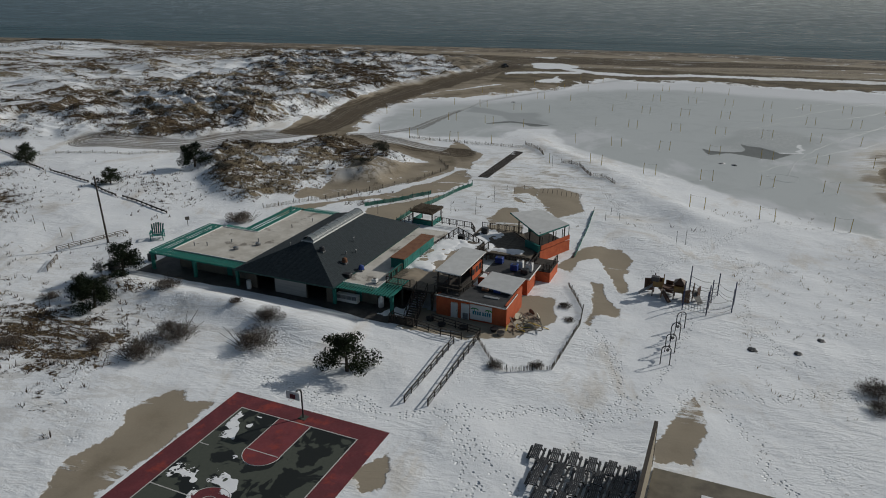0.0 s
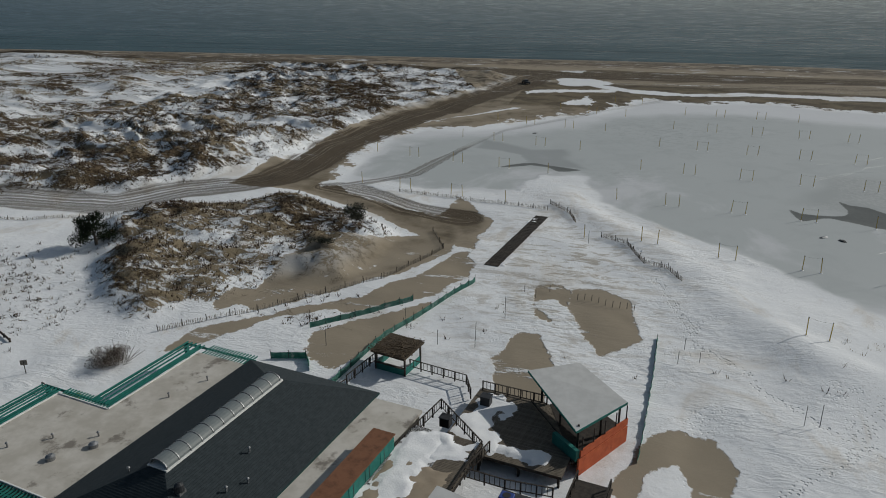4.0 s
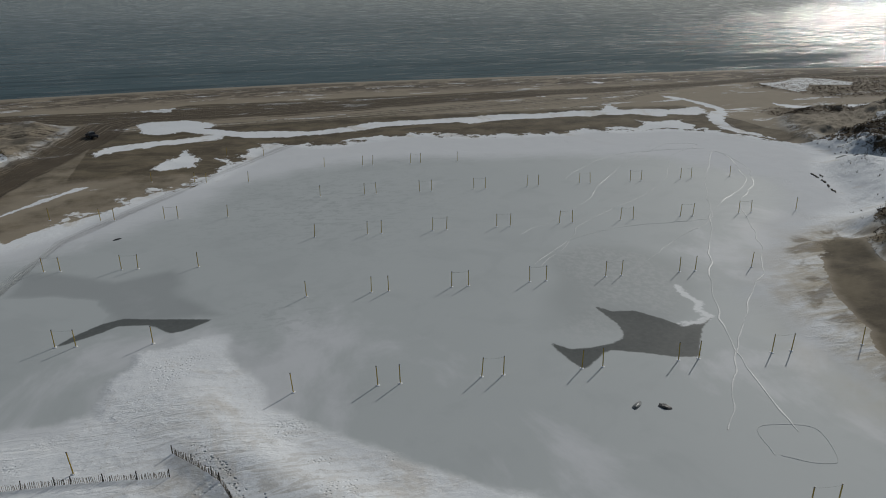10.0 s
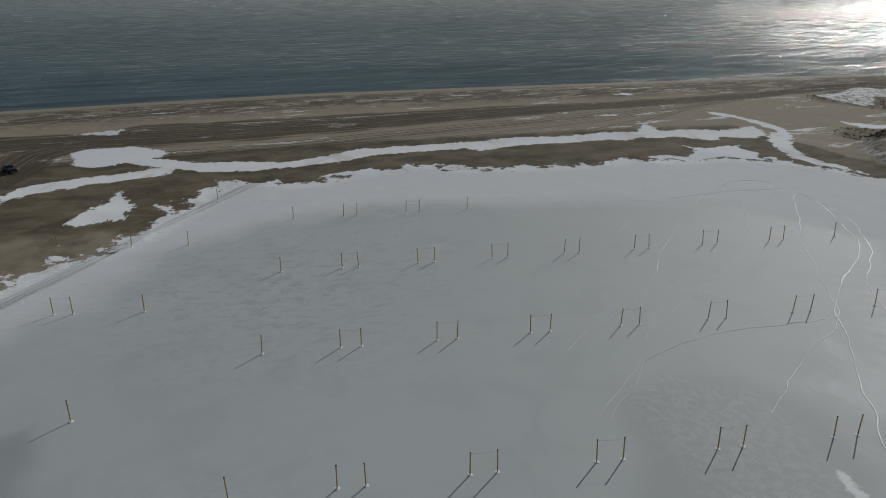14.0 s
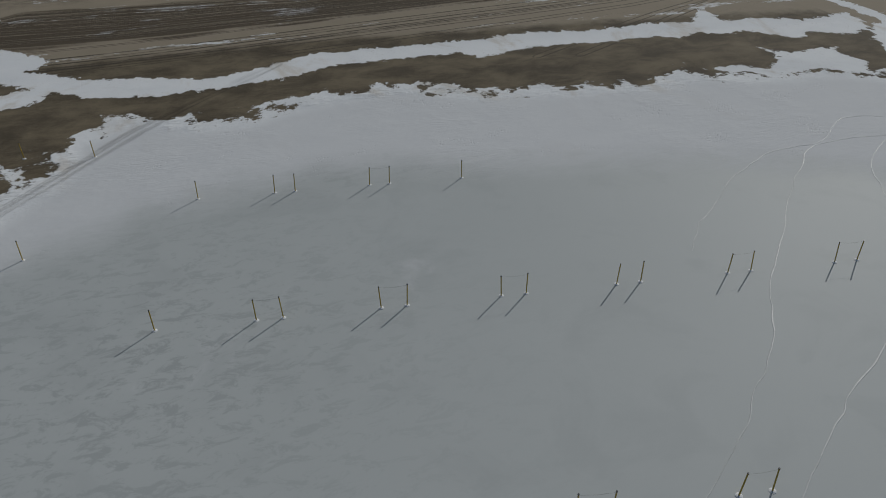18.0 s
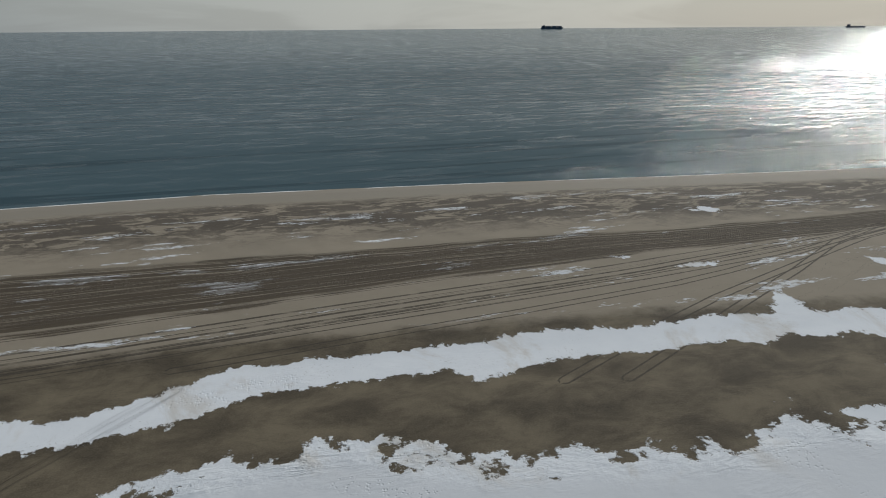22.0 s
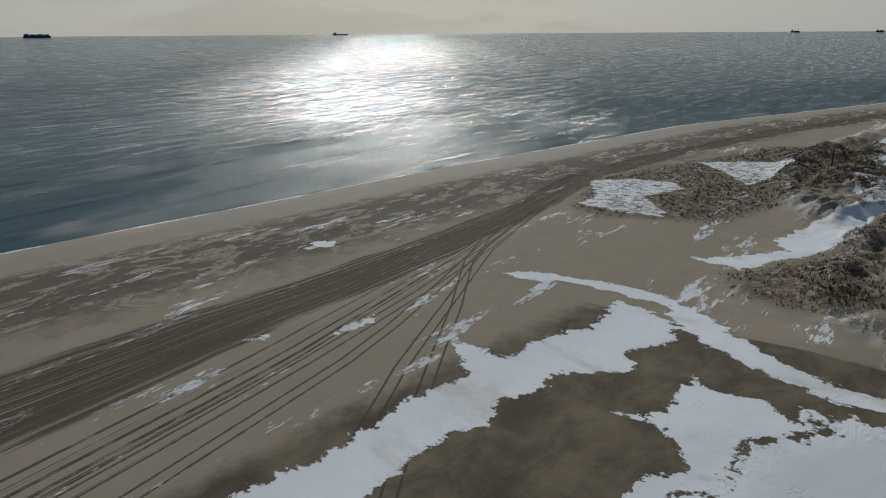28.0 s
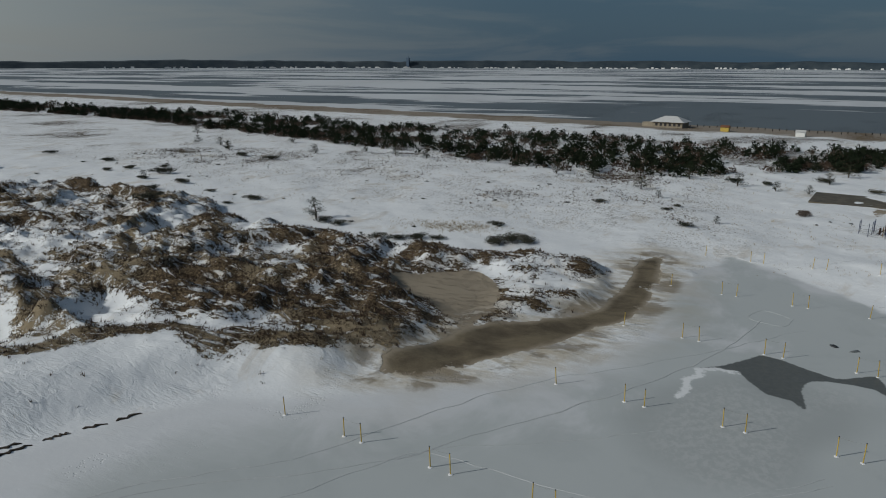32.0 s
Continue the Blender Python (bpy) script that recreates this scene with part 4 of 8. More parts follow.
# ---- sea ----
def sea_material():
    m, g = nodes_of("sea_water")
    p = g.pos()
    off = g.attr("off")
    open_water = g.m("MULTIPLY", g.ramp(off, 60, 190, 0.3, 1.0), g.ramp(off, 500, 890, 1.0, 0.7))
    swell = g.noise(g.scaled(p, 0.07, 1.0, 1, radians(14)), 0.17, 4, 0.62, 0.4)
    chop = g.noise(g.scaled(p, 0.4, 1.0, 1, radians(20)), 1.1, 6, 0.72)
    slick = g.noise(g.scaled(p, 0.3, 1.0, 1, radians(8)), 0.006, 5, 0.55)
    patchy = g.noise(g.scaled(p, 0.3, 1.0, 1, radians(12)), 0.03, 6, 0.62)
    color = g.mix(g.m("ADD", g.m("MULTIPLY", slick, 0.6), g.m("MULTIPLY", patchy, 0.4)), (0.034, 0.066, 0.082), (0.084, 0.132, 0.148))
    # dark sides of the ripples, painted as long rows in the water colour
    ripple_shade = g.ramp(g.noise(g.scaled(p, 0.05, 1.0, 1, radians(10)), 0.11, 5, 0.6), 0.52, 0.62)
    color = g.mix(g.m("MULTIPLY", ripple_shade, 0.55), color, (0.014, 0.036, 0.048))
    h = g.m("ADD", g.m("MULTIPLY", swell, g.m("MULTIPLY", open_water, 0.85)), g.m("MULTIPLY", chop, g.ramp(patchy, 0.42, 0.60, 0.06, 0.22)))
    sparkle = g.noise(g.scaled(p, 0.3, 1.0, 1, radians(-4)), 0.12, 10, 0.85, 0.2)
    normal = g.bump(h, 0.9, 2.2)
    body = g.t.nodes.new("ShaderNodeBsdfDiffuse")
    g.put(body.inputs[0], color)
    gloss = g.t.nodes.new("ShaderNodeBsdfGlossy")
    g.put(gloss.inputs["Color"], (1.0, 1.0, 1.0))
    g.put(gloss.inputs["Roughness"], g.ramp(slick, 0.35, 0.65, 0.10, 0.13))
    g.put(gloss.inputs["Normal"], normal)
    lw = g.t.nodes.new("ShaderNodeLayerWeight")
    lw.inputs[0].default_value = 0.5
    blend = g.t.nodes.new("ShaderNodeMixShader")
    g.put(blend.inputs[0], g.m("MULTIPLY", g.m("ADD", g.ramp(lw.outputs[1], 0.66, 0.95, 0.03, 0.27), g.ramp(lw.outputs[1], 0.93, 1.0, 0.0, 0.32)), g.m("MULTIPLY", g.ramp(patchy, 0.36, 0.64, 0.9, 1.08), g.m("MULTIPLY", g.ramp(sparkle, 0.49, 0.60, 0.7, 1.75), g.ramp(off, 60, 170, 0.6, 1.0)))))
    g.t.links.new(body.outputs[0], blend.inputs[1])
    g.t.links.new(gloss.outputs[0], blend.inputs[2])
    o = g.t.nodes.new("ShaderNodeOutputMaterial")
    g.t.links.new(blend.outputs[0], o.inputs[0])
    return m


sx = steps(-400, 700, 25, -4950, 4950, 1.2)
sy = steps(300, 700, 25, -2600, 4950, 1.2)
SX, SY = np.meshgrid(sx, sy)
dist = np.hypot(SX - 50, SY - 250)
SZ = -1.0 + 24 * smooth(dist, 1500, 4900) ** 1.5
keep_low = inland_of(SX, SY) > 60
sea = tagged(sheet("water_sea", sx, sy, np.where(keep_low, -9.0, SZ), {"off": np.clip(-inland_of(SX, SY), -50, 900)}), "calm grey-blue sea with fine ripples", "sea", kind="structure")
sea.data.materials.append(sea_material())


# ---- narrow trails of snow across the ice ----
def trail_ribbon(flat, wide, seed):
    p = np.array(flat, float).reshape(-1, 2)
    q = np.vstack([2 * p[0] - p[1], p, 2 * p[-1] - p[-2]])
    line = []
    for i in range(1, len(q) - 2):
        n = max(3, int(np.hypot(*(q[i + 1] - q[i])) / 0.7))
        for t in np.arange(n) / n:
            line.append(0.5 * (2 * q[i] + (q[i + 1] - q[i - 1]) * t + (2 * q[i - 1] - 5 * q[i] + 4 * q[i + 1] - q[i + 2]) * t * t + (3 * q[i] - q[i - 1] - 3 * q[i + 1] + q[i + 2]) * t ** 3))
    line = np.array(line)
    k = np.arange(len(line)) * 1.0
    line = line + 0.35 * np.stack([fbm(k, k * 0 + seed, 6, 2), fbm(k, k * 0 + seed + 40, 6, 2)], -1)
    tan = np.gradient(line, axis=0)
    tan /= np.linalg.norm(tan, axis=1, keepdims=True) + 1e-9
    side = np.stack([-tan[:, 1], tan[:, 0]], -1)
    half = (wide * (0.75 + 0.6 * fbm(k, k * 0 + seed + 80, 5, 3)).clip(0.25, 1.6))[:, None]
    rows = [np.c_[line + side * half * a, np.full(len(line), z)] for a, z in ((-1, 0.004), (-0.4, 0.035), (0.4, 0.035), (1, 0.004))]
    v = np.stack(rows, 1).reshape(-1, 3)
    faces = [(4 * i + j, 4 * i + 4 + j, 4 * i + 5 + j, 4 * i + 1 + j) for i in range(len(line) - 1) for j in range(3)]
    me = bpy.data.meshes.new("snow_trail")
    me.from_pydata(v.tolist(), [], faces)
    return tagged(new("snow_trail", me), "narrow white trail of blown snow across the grey ice", "trail", "trails on the ice")


trail_obs = [trail_ribbon(line, 0.14 if i < 2 else 0.09, i * 3 + 1) for i, line in enumerate(TRAILS)]

# ---- materials of the things ----
def plain(name, a, b, scale=3.0, rough=0.7, bump=0.15, metal=0.0, dist=0.02, stretch=(1, 1, 1), worn=None, spec=0.4):
    """A surface that wanders between two colours, with fine relief and, if given, worn patches."""
    m, g = nodes_of(name)
    p = g.scaled(g.pos(), *stretch)
    n = g.noise(p, scale, 5, 0.6)
    f = g.noise(p, scale * 7, 4, 0.6)
    rnd = g.add("ShaderNodeObjectInfo", out=5)
    c = g.mix(g.ramp(g.m("ADD", n, g.m("MULTIPLY", g.m("SUBTRACT", rnd, 0.5), 0.25)), 0.3, 0.7), a, b)
    if worn:
        c = g.mix(g.ramp(g.noise(p, scale * 0.6, 6, 0.68), 0.55, 0.66, 0, 0.8), c, worn)
    g.finish(c, g.ramp(f, 0.2, 0.8, max(rough - 0.12, 0.02), min(rough + 0.1, 1)), g.bump(f, bump, dist), metal, spec)
    return m


M_TEAL = plain("teal_paint", (0.008, 0.125, 0.105), (0.018, 0.175, 0.145), 1.5, 0.65, 0.1, worn=(0.025, 0.10, 0.085))
M_DARKTEAL = plain("dark_teal_paint", (0.006, 0.035, 0.034), (0.012, 0.055, 0.052), 1.5, 0.7, 0.1)
M_ORANGE = plain("orange_stucco", (0.42, 0.085, 0.03), (0.52, 0.12, 0.045), 1.2, 0.85, 0.3, worn=(0.33, 0.07, 0.03))
M_SLATE = plain("dark_shingle", (0.010, 0.018, 0.022), (0.022, 0.032, 0.038), 2.0, 0.8, 0.5, stretch=(1, 1, 3))
M_TAR = plain("dirty_white_roof", (0.42, 0.39, 0.34), (0.56, 0.53, 0.48), 0.5, 0.85, 0.2, worn=(0.14, 0.12, 0.10))
M_GREYROOF = plain("pale_grey_roof", (0.47, 0.47, 0.46), (0.55, 0.55, 0.54), 0.8, 0.7, 0.1)
M_BLACKROOF = plain("black_felt_roof", (0.03, 0.031, 0.033), (0.055, 0.055, 0.056), 1.0, 0.85, 0.2)
M_DARKWOOD = plain("dark_weathered_wood", (0.022, 0.018, 0.015), (0.05, 0.04, 0.032), 3.0, 0.85, 0.3, stretch=(1, 1, 0.3))
M_DECK = plain("worn_deck_boards", (0.09, 0.075, 0.058), (0.15, 0.125, 0.095), 2.0, 0.85, 0.3)
M_GREYWOOD = plain("grey_driftwood", (0.13, 0.115, 0.095), (0.22, 0.195, 0.165), 4.0, 0.9, 0.4)
M_FENCE = plain("bleached_slats", (0.20, 0.17, 0.135), (0.30, 0.26, 0.21), 4.0, 0.9, 0.3)
M_TAN = plain("tan_block_wall", (0.24, 0.205, 0.155), (0.32, 0.28, 0.215), 0.9, 0.9, 0.3)
M_SANDPILE = plain("drifted_sand", (0.25, 0.20, 0.145), (0.31, 0.255, 0.19), 0.8, 0.95, 0.3)
M_SNOW = plain("old_snow", (0.72, 0.73, 0.75), (0.82, 0.825, 0.83), 0.8, 0.9, 0.5, dist=0.06)
M_WHITE = plain("white_paint", (0.66, 0.66, 0.64), (0.76, 0.76, 0.74), 1.2, 0.6, 0.1)
M_GREY = plain("grey_steel", (0.20, 0.205, 0.21), (0.32, 0.325, 0.33), 2.0, 0.45, 0.1, 0.6)
M_STEEL = plain("dark_painted_steel", (0.02, 0.022, 0.025), (0.045, 0.045, 0.048), 2.0, 0.5, 0.1)
M_BLUE = plain("blue_tarp", (0.012, 0.035, 0.17), (0.025, 0.06, 0.26), 2.0, 0.5, 0.4, dist=0.05)
M_RUST = plain("rusty_sheet", (0.10, 0.042, 0.022), (0.19, 0.085, 0.045), 1.5, 0.9, 0.2)
M_BLACK = plain("black_plastic", (0.012, 0.012, 0.014), (0.03, 0.03, 0.032), 2.0, 0.5, 0.1)
M_YELLOW = plain("faded_yellow_paint", (0.42, 0.29, 0.045), (0.55, 0.40, 0.09), 2.5, 0.7, 0.1, worn=(0.20, 0.15, 0.06))
M_THATCH = plain("dead_palm_thatch", (0.05, 0.035, 0.022), (0.13, 0.095, 0.058), 5.0, 0.95, 0.8, dist=0.08)
M_COURT = plain("red_court_paint", (0.115, 0.024, 0.030), (0.175, 0.036, 0.042), 0.5, 0.75, 0.1, worn=(0.26, 0.04, 0.028))
# mesh greens are lightened in place of sunlight coming through from behind
M_GREENMESH = plain("green_wind_mesh", (0.06, 0.20, 0.165), (0.17, 0.34, 0.29), 1.2, 0.9, 0.5, dist=0.05, worn=(0.42, 0.47, 0.45), spec=0.1)
M_PLAY = plain("brown_play_plastic", (0.055, 0.028, 0.018), (0.10, 0.048, 0.028), 2.0, 0.5, 0.1)
M_GOLD = plain("ochre_play_plastic", (0.15, 0.085, 0.022), (0.22, 0.13, 0.035), 2.0, 0.5, 0.1)
M_NAVY = plain("navy_steel_pole", (0.012, 0.022, 0.06), (0.025, 0.04, 0.10), 2.0, 0.45, 0.1)
M_ROPE = plain("grey_rope", (0.16, 0.15, 0.14), (0.26, 0.25, 0.23), 6.0, 0.9, 0.3)
# blue-grey for everything far off, with the haze put into the colour
M_HULL = plain("distant_hull", (0.05, 0.085, 0.14), (0.08, 0.12, 0.17), 0.02, 0.8, 0.0)
M_BARK = plain("dark_bark", (0.04, 0.032, 0.026), (0.09, 0.075, 0.06), 5.0, 0.95, 0.5)
M_PINE = plain("pine_needles", (0.010, 0.016, 0.009), (0.030, 0.038, 0.019), 2.5, 0.95, 0.2, spec=0.1)
M_TWIG = plain("bare_twigs", (0.06, 0.048, 0.04), (0.13, 0.105, 0.085), 4.0, 0.95, 0.2)
M_HEATH = plain("dark_evergreen_heath", (0.025, 0.03, 0.02), (0.07, 0.066, 0.045), 2.5, 0.95, 0.2)
M_STRAW = plain("dead_beach_grass", (0.17, 0.125, 0.065), (0.30, 0.235, 0.135), 3.0, 0.95, 0.2)
M_RUSSET = plain("russet_scrub", (0.035, 0.022, 0.016), (0.085, 0.054, 0.036), 3.0, 0.95, 0.2)


def glass_material():
    m, g = nodes_of("polycarbonate")
    n = g.noise(g.pos(), 2.0, 4, 0.6)
    g.finish(g.mix(n, (0.12, 0.14, 0.14), (0.20, 0.22, 0.22)), 0.18, None, 0.0, 0.8)
    return m


M_GLASS = glass_material()


# ---- helpers for meshes ----
def part(name, bm, material, parent, label="", smooth_it=False):
    me = bpy.data.meshes.new(name)
    bm.to_mesh(me)
    bm.free()
    me.materials.append(material)
    if smooth_it:
        me.polygons.foreach_set("use_smooth", np.ones(len(me.polygons), bool))
    ob = new(name, me)
    ob.parent = parent
    if label:
        ob["label"] = label
    return ob


def thing(name, label, category, m=None, group=""):
    ob = new(name)
    ob.empty_display_size = 0.3
    ob.matrix_world = m if m is not None else Matrix()
    return tagged(ob, label, category, group)


def same_mesh(ob, name, m, parent):
    """Another object on the same mesh."""
    o = new(name, ob.data)
    o.parent, o.matrix_basis = parent, m
    return o


def box(bm, x0, y0, z0, x1, y1, z1, m=None, bevel=0.0):
    vs = bmesh.ops.create_cube(bm, size=1)["verts"]
    t = Matrix.Translation(((x0 + x1) / 2, (y0 + y1) / 2, (z0 + z1) / 2)) @ Matrix.Diagonal((abs(x1 - x0), abs(y1 - y0), abs(z1 - z0), 1))
    bmesh.ops.transform(bm, matrix=(m @ t) if m is not None else t, verts=vs)
    if bevel:
        bmesh.ops.bevel(bm, geom=list({e for v in vs for e in v.link_edges}), offset=bevel, segments=1, affect="EDGES")
    return bm


def boxed(*dims, bevel=0.0, m=None):
    return box(bmesh.new(), *dims, m=m, bevel=bevel)


def rod(bm, a, b, r, n=8, r2=None):
    a, b = Vector(a), Vector(b)
    d = b - a
    q = d.to_track_quat("Z", "Y").to_matrix().to_4x4()
    bmesh.ops.create_cone(bm, cap_ends=True, segments=n, radius1=r, radius2=r if r2 is None else r2, depth=d.length, matrix=Matrix.Translation((a + b) / 2) @ q)
    return bm


def rodded(a, b, r, n=8, r2=None):
    return rod(bmesh.new(), a, b, r, n, r2)


def bar(bm, a, b, wide, high):
    """A square beam from a to b."""
    a, b = Vector(a), Vector(b)
    d = b - a
    q = d.to_track_quat("X", "Z").to_matrix().to_4x4()
    return box(bm, -d.length / 2, -wide / 2, -high / 2, d.length / 2, wide / 2, high / 2, Matrix.Translation((a + b) / 2) @ q)


def barred(a, b, wide, high):
    return bar(bmesh.new(), a, b, wide, high)


def tube(bm, pts, r, n=6):
    for a, b in zip(pts[:-1], pts[1:]):
        rod(bm, a, b, r, n)
    return bm


def slab(bm, pts, z0, z1):
    """A flat piece with a polygon outline."""
    lo, hi = [bm.verts.new((x, y, z0)) for x, y in pts], [bm.verts.new((x, y, z1)) for x, y in pts]
    bm.faces.new(hi)
    bm.faces.new(lo[::-1])
    for i in range(len(pts)):
        k = (i + 1) % len(pts)
        bm.faces.new((lo[i], lo[k], hi[k], hi[i]))
    bmesh.ops.recalc_face_normals(bm, faces=bm.faces)
    return bm


def poly(verts, faces):
    bm = bmesh.new()
    vs = [bm.verts.new(v) for v in verts]
    for f in faces:
        bm.faces.new([vs[i] for i in f])
    bmesh.ops.recalc_face_normals(bm, faces=bm.faces)
    return bm


def drift(name, x0, y0, x1, y1, z, high, parent_m, label, seed=0, material=None, lace=0.0):
    """A low uneven heap with a ragged edge."""
    cell = 0.09 if lace else 0.22
    n, k = max(6, int((x1 - x0) / cell)), max(6, int((y1 - y0) / cell))
    xs, ys = np.linspace(x0, x1, n), np.linspace(y0, y1, k)
    X, Y = np.meshgrid(xs, ys)
    edge = np.minimum(np.minimum(X - x0, x1 - X), np.minimum(Y - y0, y1 - Y))
    h = smooth(edge + 0.45 * lace + 1.1 * fbm(X + seed * 31, Y, 2.2, 4, 0.6) - 0.2 + lace * (fbm(X + Y + seed, Y - X, 0.42, 3, 0.75) - 0.1), 0.0, 0.2 if lace else 0.7) * (0.45 + 0.35 * fbm(X + seed * 17, Y + 9, 2.5, 3)) * high
    ob = sheet(name, xs, ys, z + h - 0.05, {})
    ob.matrix_world = parent_m
    ob.data.materials.append(material or M_SNOW)
    return tagged(ob, label, "snow" if material is None else "sand")


M_TRAIL = plain("glazed_ice_trail", (0.42, 0.435, 0.44), (0.50, 0.515, 0.52), 1.0, 0.55, 0.3, spec=0.4)
for o in trail_obs:
    o.data.materials.append(M_TRAIL)

# ---- volleyball posts on the ice ----
ROW, STEP = Vector((12.05, -2.05, 0)), Vector((4.9, 26.15, 0))
W_ROW, W_STEP = Vector((12.05, -3.0, 0)), Vector((5.5, 26.2, 0))
E0 = Vector((-0.5, 220.6, 0))
W0 = Vector((-15.9, 238.4, 0))


def post_kind():
    t = thing("volleyball_post", "yellow weathered volleyball post standing frozen in the ice", "post", Matrix(), "volleyball posts on the ice")
    part("pole", rodded((0, 0, -0.4), (0, 0, 2.45), 0.065, 8, 0.06), M_YELLOW, t)
    part("cap", rodded((0, 0, 2.45), (0, 0, 2.53), 0.075, 8), M_STEEL, t, "dark steel cap")
    bm = bmesh.new()
    bmesh.ops.create_uvsphere(bm, u_segments=8, v_segments=5, radius=0.3, matrix=Matrix.Diagonal((1, 1, 0.25, 1)))
    part("snow_collar", bm, M_SNOW, t, "collar of blown snow")
    return t


post_first = post_kind()
post_places, cords = [], []
rng = random.Random(3)
for k, (first, nets) in {-3: (3, 4), -2: (0, 6), -1: (0, 6), 0: (0, 6), 1: (0, 8), 2: (0, 8), 3: (0, 3)}.items():
    base = E0 + STEP * k
    for i in range(nets):
        if k == -3 and i == 0:
            base = base + ROW * 2
        a, b = base + ROW * i, base + ROW * (i + 0.787)
        post_places += [a, b] if not (k == -3 and i == 0) else [a + ROW * 0.787]
        if i < nets - 1:
            cords.append((b, base + ROW * (i + 1), k))
for k, nets in {-2: 3, -1: 4, 0: 3, 1: 3, 2: 2, 3: 1}.items():
    base = W0 + W_STEP * k
    for i in range(nets):
        a, b = base - W_ROW * i, base - W_ROW * (i + 0.787)
        post_places += [a, b]
        if i < nets - 1:
            cords.append((b, base - W_ROW * (i + 1), k))
leans = []
for i, p in enumerate(post_places):
    z = max(ground_at(p.x, p.y), -0.4)
    m = Matrix.Translation((p.x, p.y, z)) @ pose(0, 0, 0, rng.uniform(-3, 3), rng.uniform(-3.5, 3.5), rng.uniform(0, 360))
    leans.append((p, m))
    if i == 0:
        post_first.matrix_basis = m
    else:
        copy_thing(post_first, m)


def post_top(p):
    m = min(leans, key=lambda it: (it[0] - p).length)[1]
    return m @ Vector((0, 0, 2.38))


for a, b, k in cords:
    if rng.random() < 0.75:
        p, q = post_top(a), post_top(b)
        mid = (p + q) / 2 - Vector((0, 0, 0.10))
        o = part("net_cord", tube(bmesh.new(), [p, mid, q], 0.008, 4), M_ROPE, None)
        tagged(o, "thin slack cord tied between two volleyball posts", "cord", "cords between posts")

# ---- clubhouse ----
house = thing("clubhouse", "low beach clubhouse with dark hipped shingle roof and teal trim", "building", HOUSE)


def wall_with(name, parent, x0, y0, x1, y1, z0, z1, thick, material, holes=()):
    """A wall along x or y in pieces round its openings; holes are (from, to, sill, head) along it."""
    horiz = abs(x1 - x0) > abs(y1 - y0)
    lo, hi = (x0, x1) if horiz else (y0, y1)

    def piece(a, b, c, d):
        if b - a > 0.01 and d - c > 0.01:
            if horiz:
                part(name, boxed(a, y0 - thick / 2, c, b, y0 + thick / 2, d), material, parent)
            else:
                part(name, boxed(x0 - thick / 2, a, c, x0 + thick / 2, b, d), material, parent)

    at = lo
    for a, b, s, h in sorted(holes):
        piece(at, a, z0, z1)
        piece(a, b, z0, s)
        piece(a, b, h, z1)
        at = b
    piece(at, hi, z0, z1)


# block and paving colours are darkened to deepen the shade at the house front
M_STUCCO = plain("grey_brown_block", (0.085, 0.075, 0.06), (0.13, 0.115, 0.092), 0.8, 0.9, 0.3)
part("foundation_slab", slab(bmesh.new(), [(-33.5, -1.2), (8.5, -1.2), (8.5, 27.5), (-22.6, 27.5), (-22.6, 14.6), (-33.5, 14.6)], -0.5, 0.03), plain("shaded_wet_paving", (0.03, 0.028, 0.026), (0.07, 0.064, 0.058), 0.6, 0.6, 0.2), house, "dark wet paving round the walls, deepened for the house's shade")
wall_with("wall", house, -14.9, 1.4, -1.0, 1.4, 0.03, 2.85, 0.25, M_STUCCO, [(-13.2, -10.2, 0.03, 2.4), (-5.0, -1.9, 0.03, 2.4)])
wall_with("wall", house, -14.9, 26.0, -1.0, 26.0, 0.03, 2.85, 0.25, M_STUCCO, [(-9, -7, 0.03, 2.2)])
wall_with("wall", house, -28.6, 3.4, -15.0, 3.4, 0.03, 2.6, 0.25, M_STUCCO, [(-26.5, -25.5, 0.03, 2.1), (-20, -19, 0.03, 2.1)])
wall_with("wall", house, -28.6, 3.55, -28.6, 13.6, 0.03, 2.6, 0.25, M_STUCCO)
wall_with("wall", house, -28.45, 13.7, -22.0, 13.7, 0.03, 2.6, 0.25, M_STUCCO)
wall_with("wall", house, -21.9, 13.9, -21.9, 25.6, 0.03, 2.6, 0.25, M_STUCCO)
wall_with("wall", house, -21.8, 25.7, -15.0, 25.7, 0.03, 2.6, 0.25, M_STUCCO)
wall_with("wall", house, -0.85, 3.2, 4.8, 3.2, 0.03, 2.5, 0.25, M_STUCCO, [(1.6, 2.5, 0.03, 2.05)])
wall_with("wall", house, 4.8, 3.4, 4.8, 26.3, 0.03, 2.5, 0.25, M_STUCCO)
part("roll_door", boxed(-10.1, 1.34, 0.05, -5.1, 1.25, 2.4), plain("grey_roll_door", (0.26, 0.265, 0.26), (0.33, 0.335, 0.33), 1.0, 0.5, 0.6, stretch=(0.2, 1, 9)), house, "grey corrugated roll-up door")
for x in (1.62, -26.48, -19.98):
    y = 3.15 if x > 0 else 3.35
    d = part("door", boxed(x, y, 0.05, x + 0.86, y + 0.06, 2.03, bevel=0.01), M_TEAL, house, "teal painted door")
    part("handle", rodded((x + 0.76, y - 0.03, 1.0), (x + 0.76, y - 0.03, 1.14), 0.02, 6), M_GREY, d)
# black sheet added behind the doorways to paint the room's darkness
part("back_room_wall", boxed(-14.7, 14.0, 0.03, -1.2, 14.2, 2.8), M_BLACK, house)
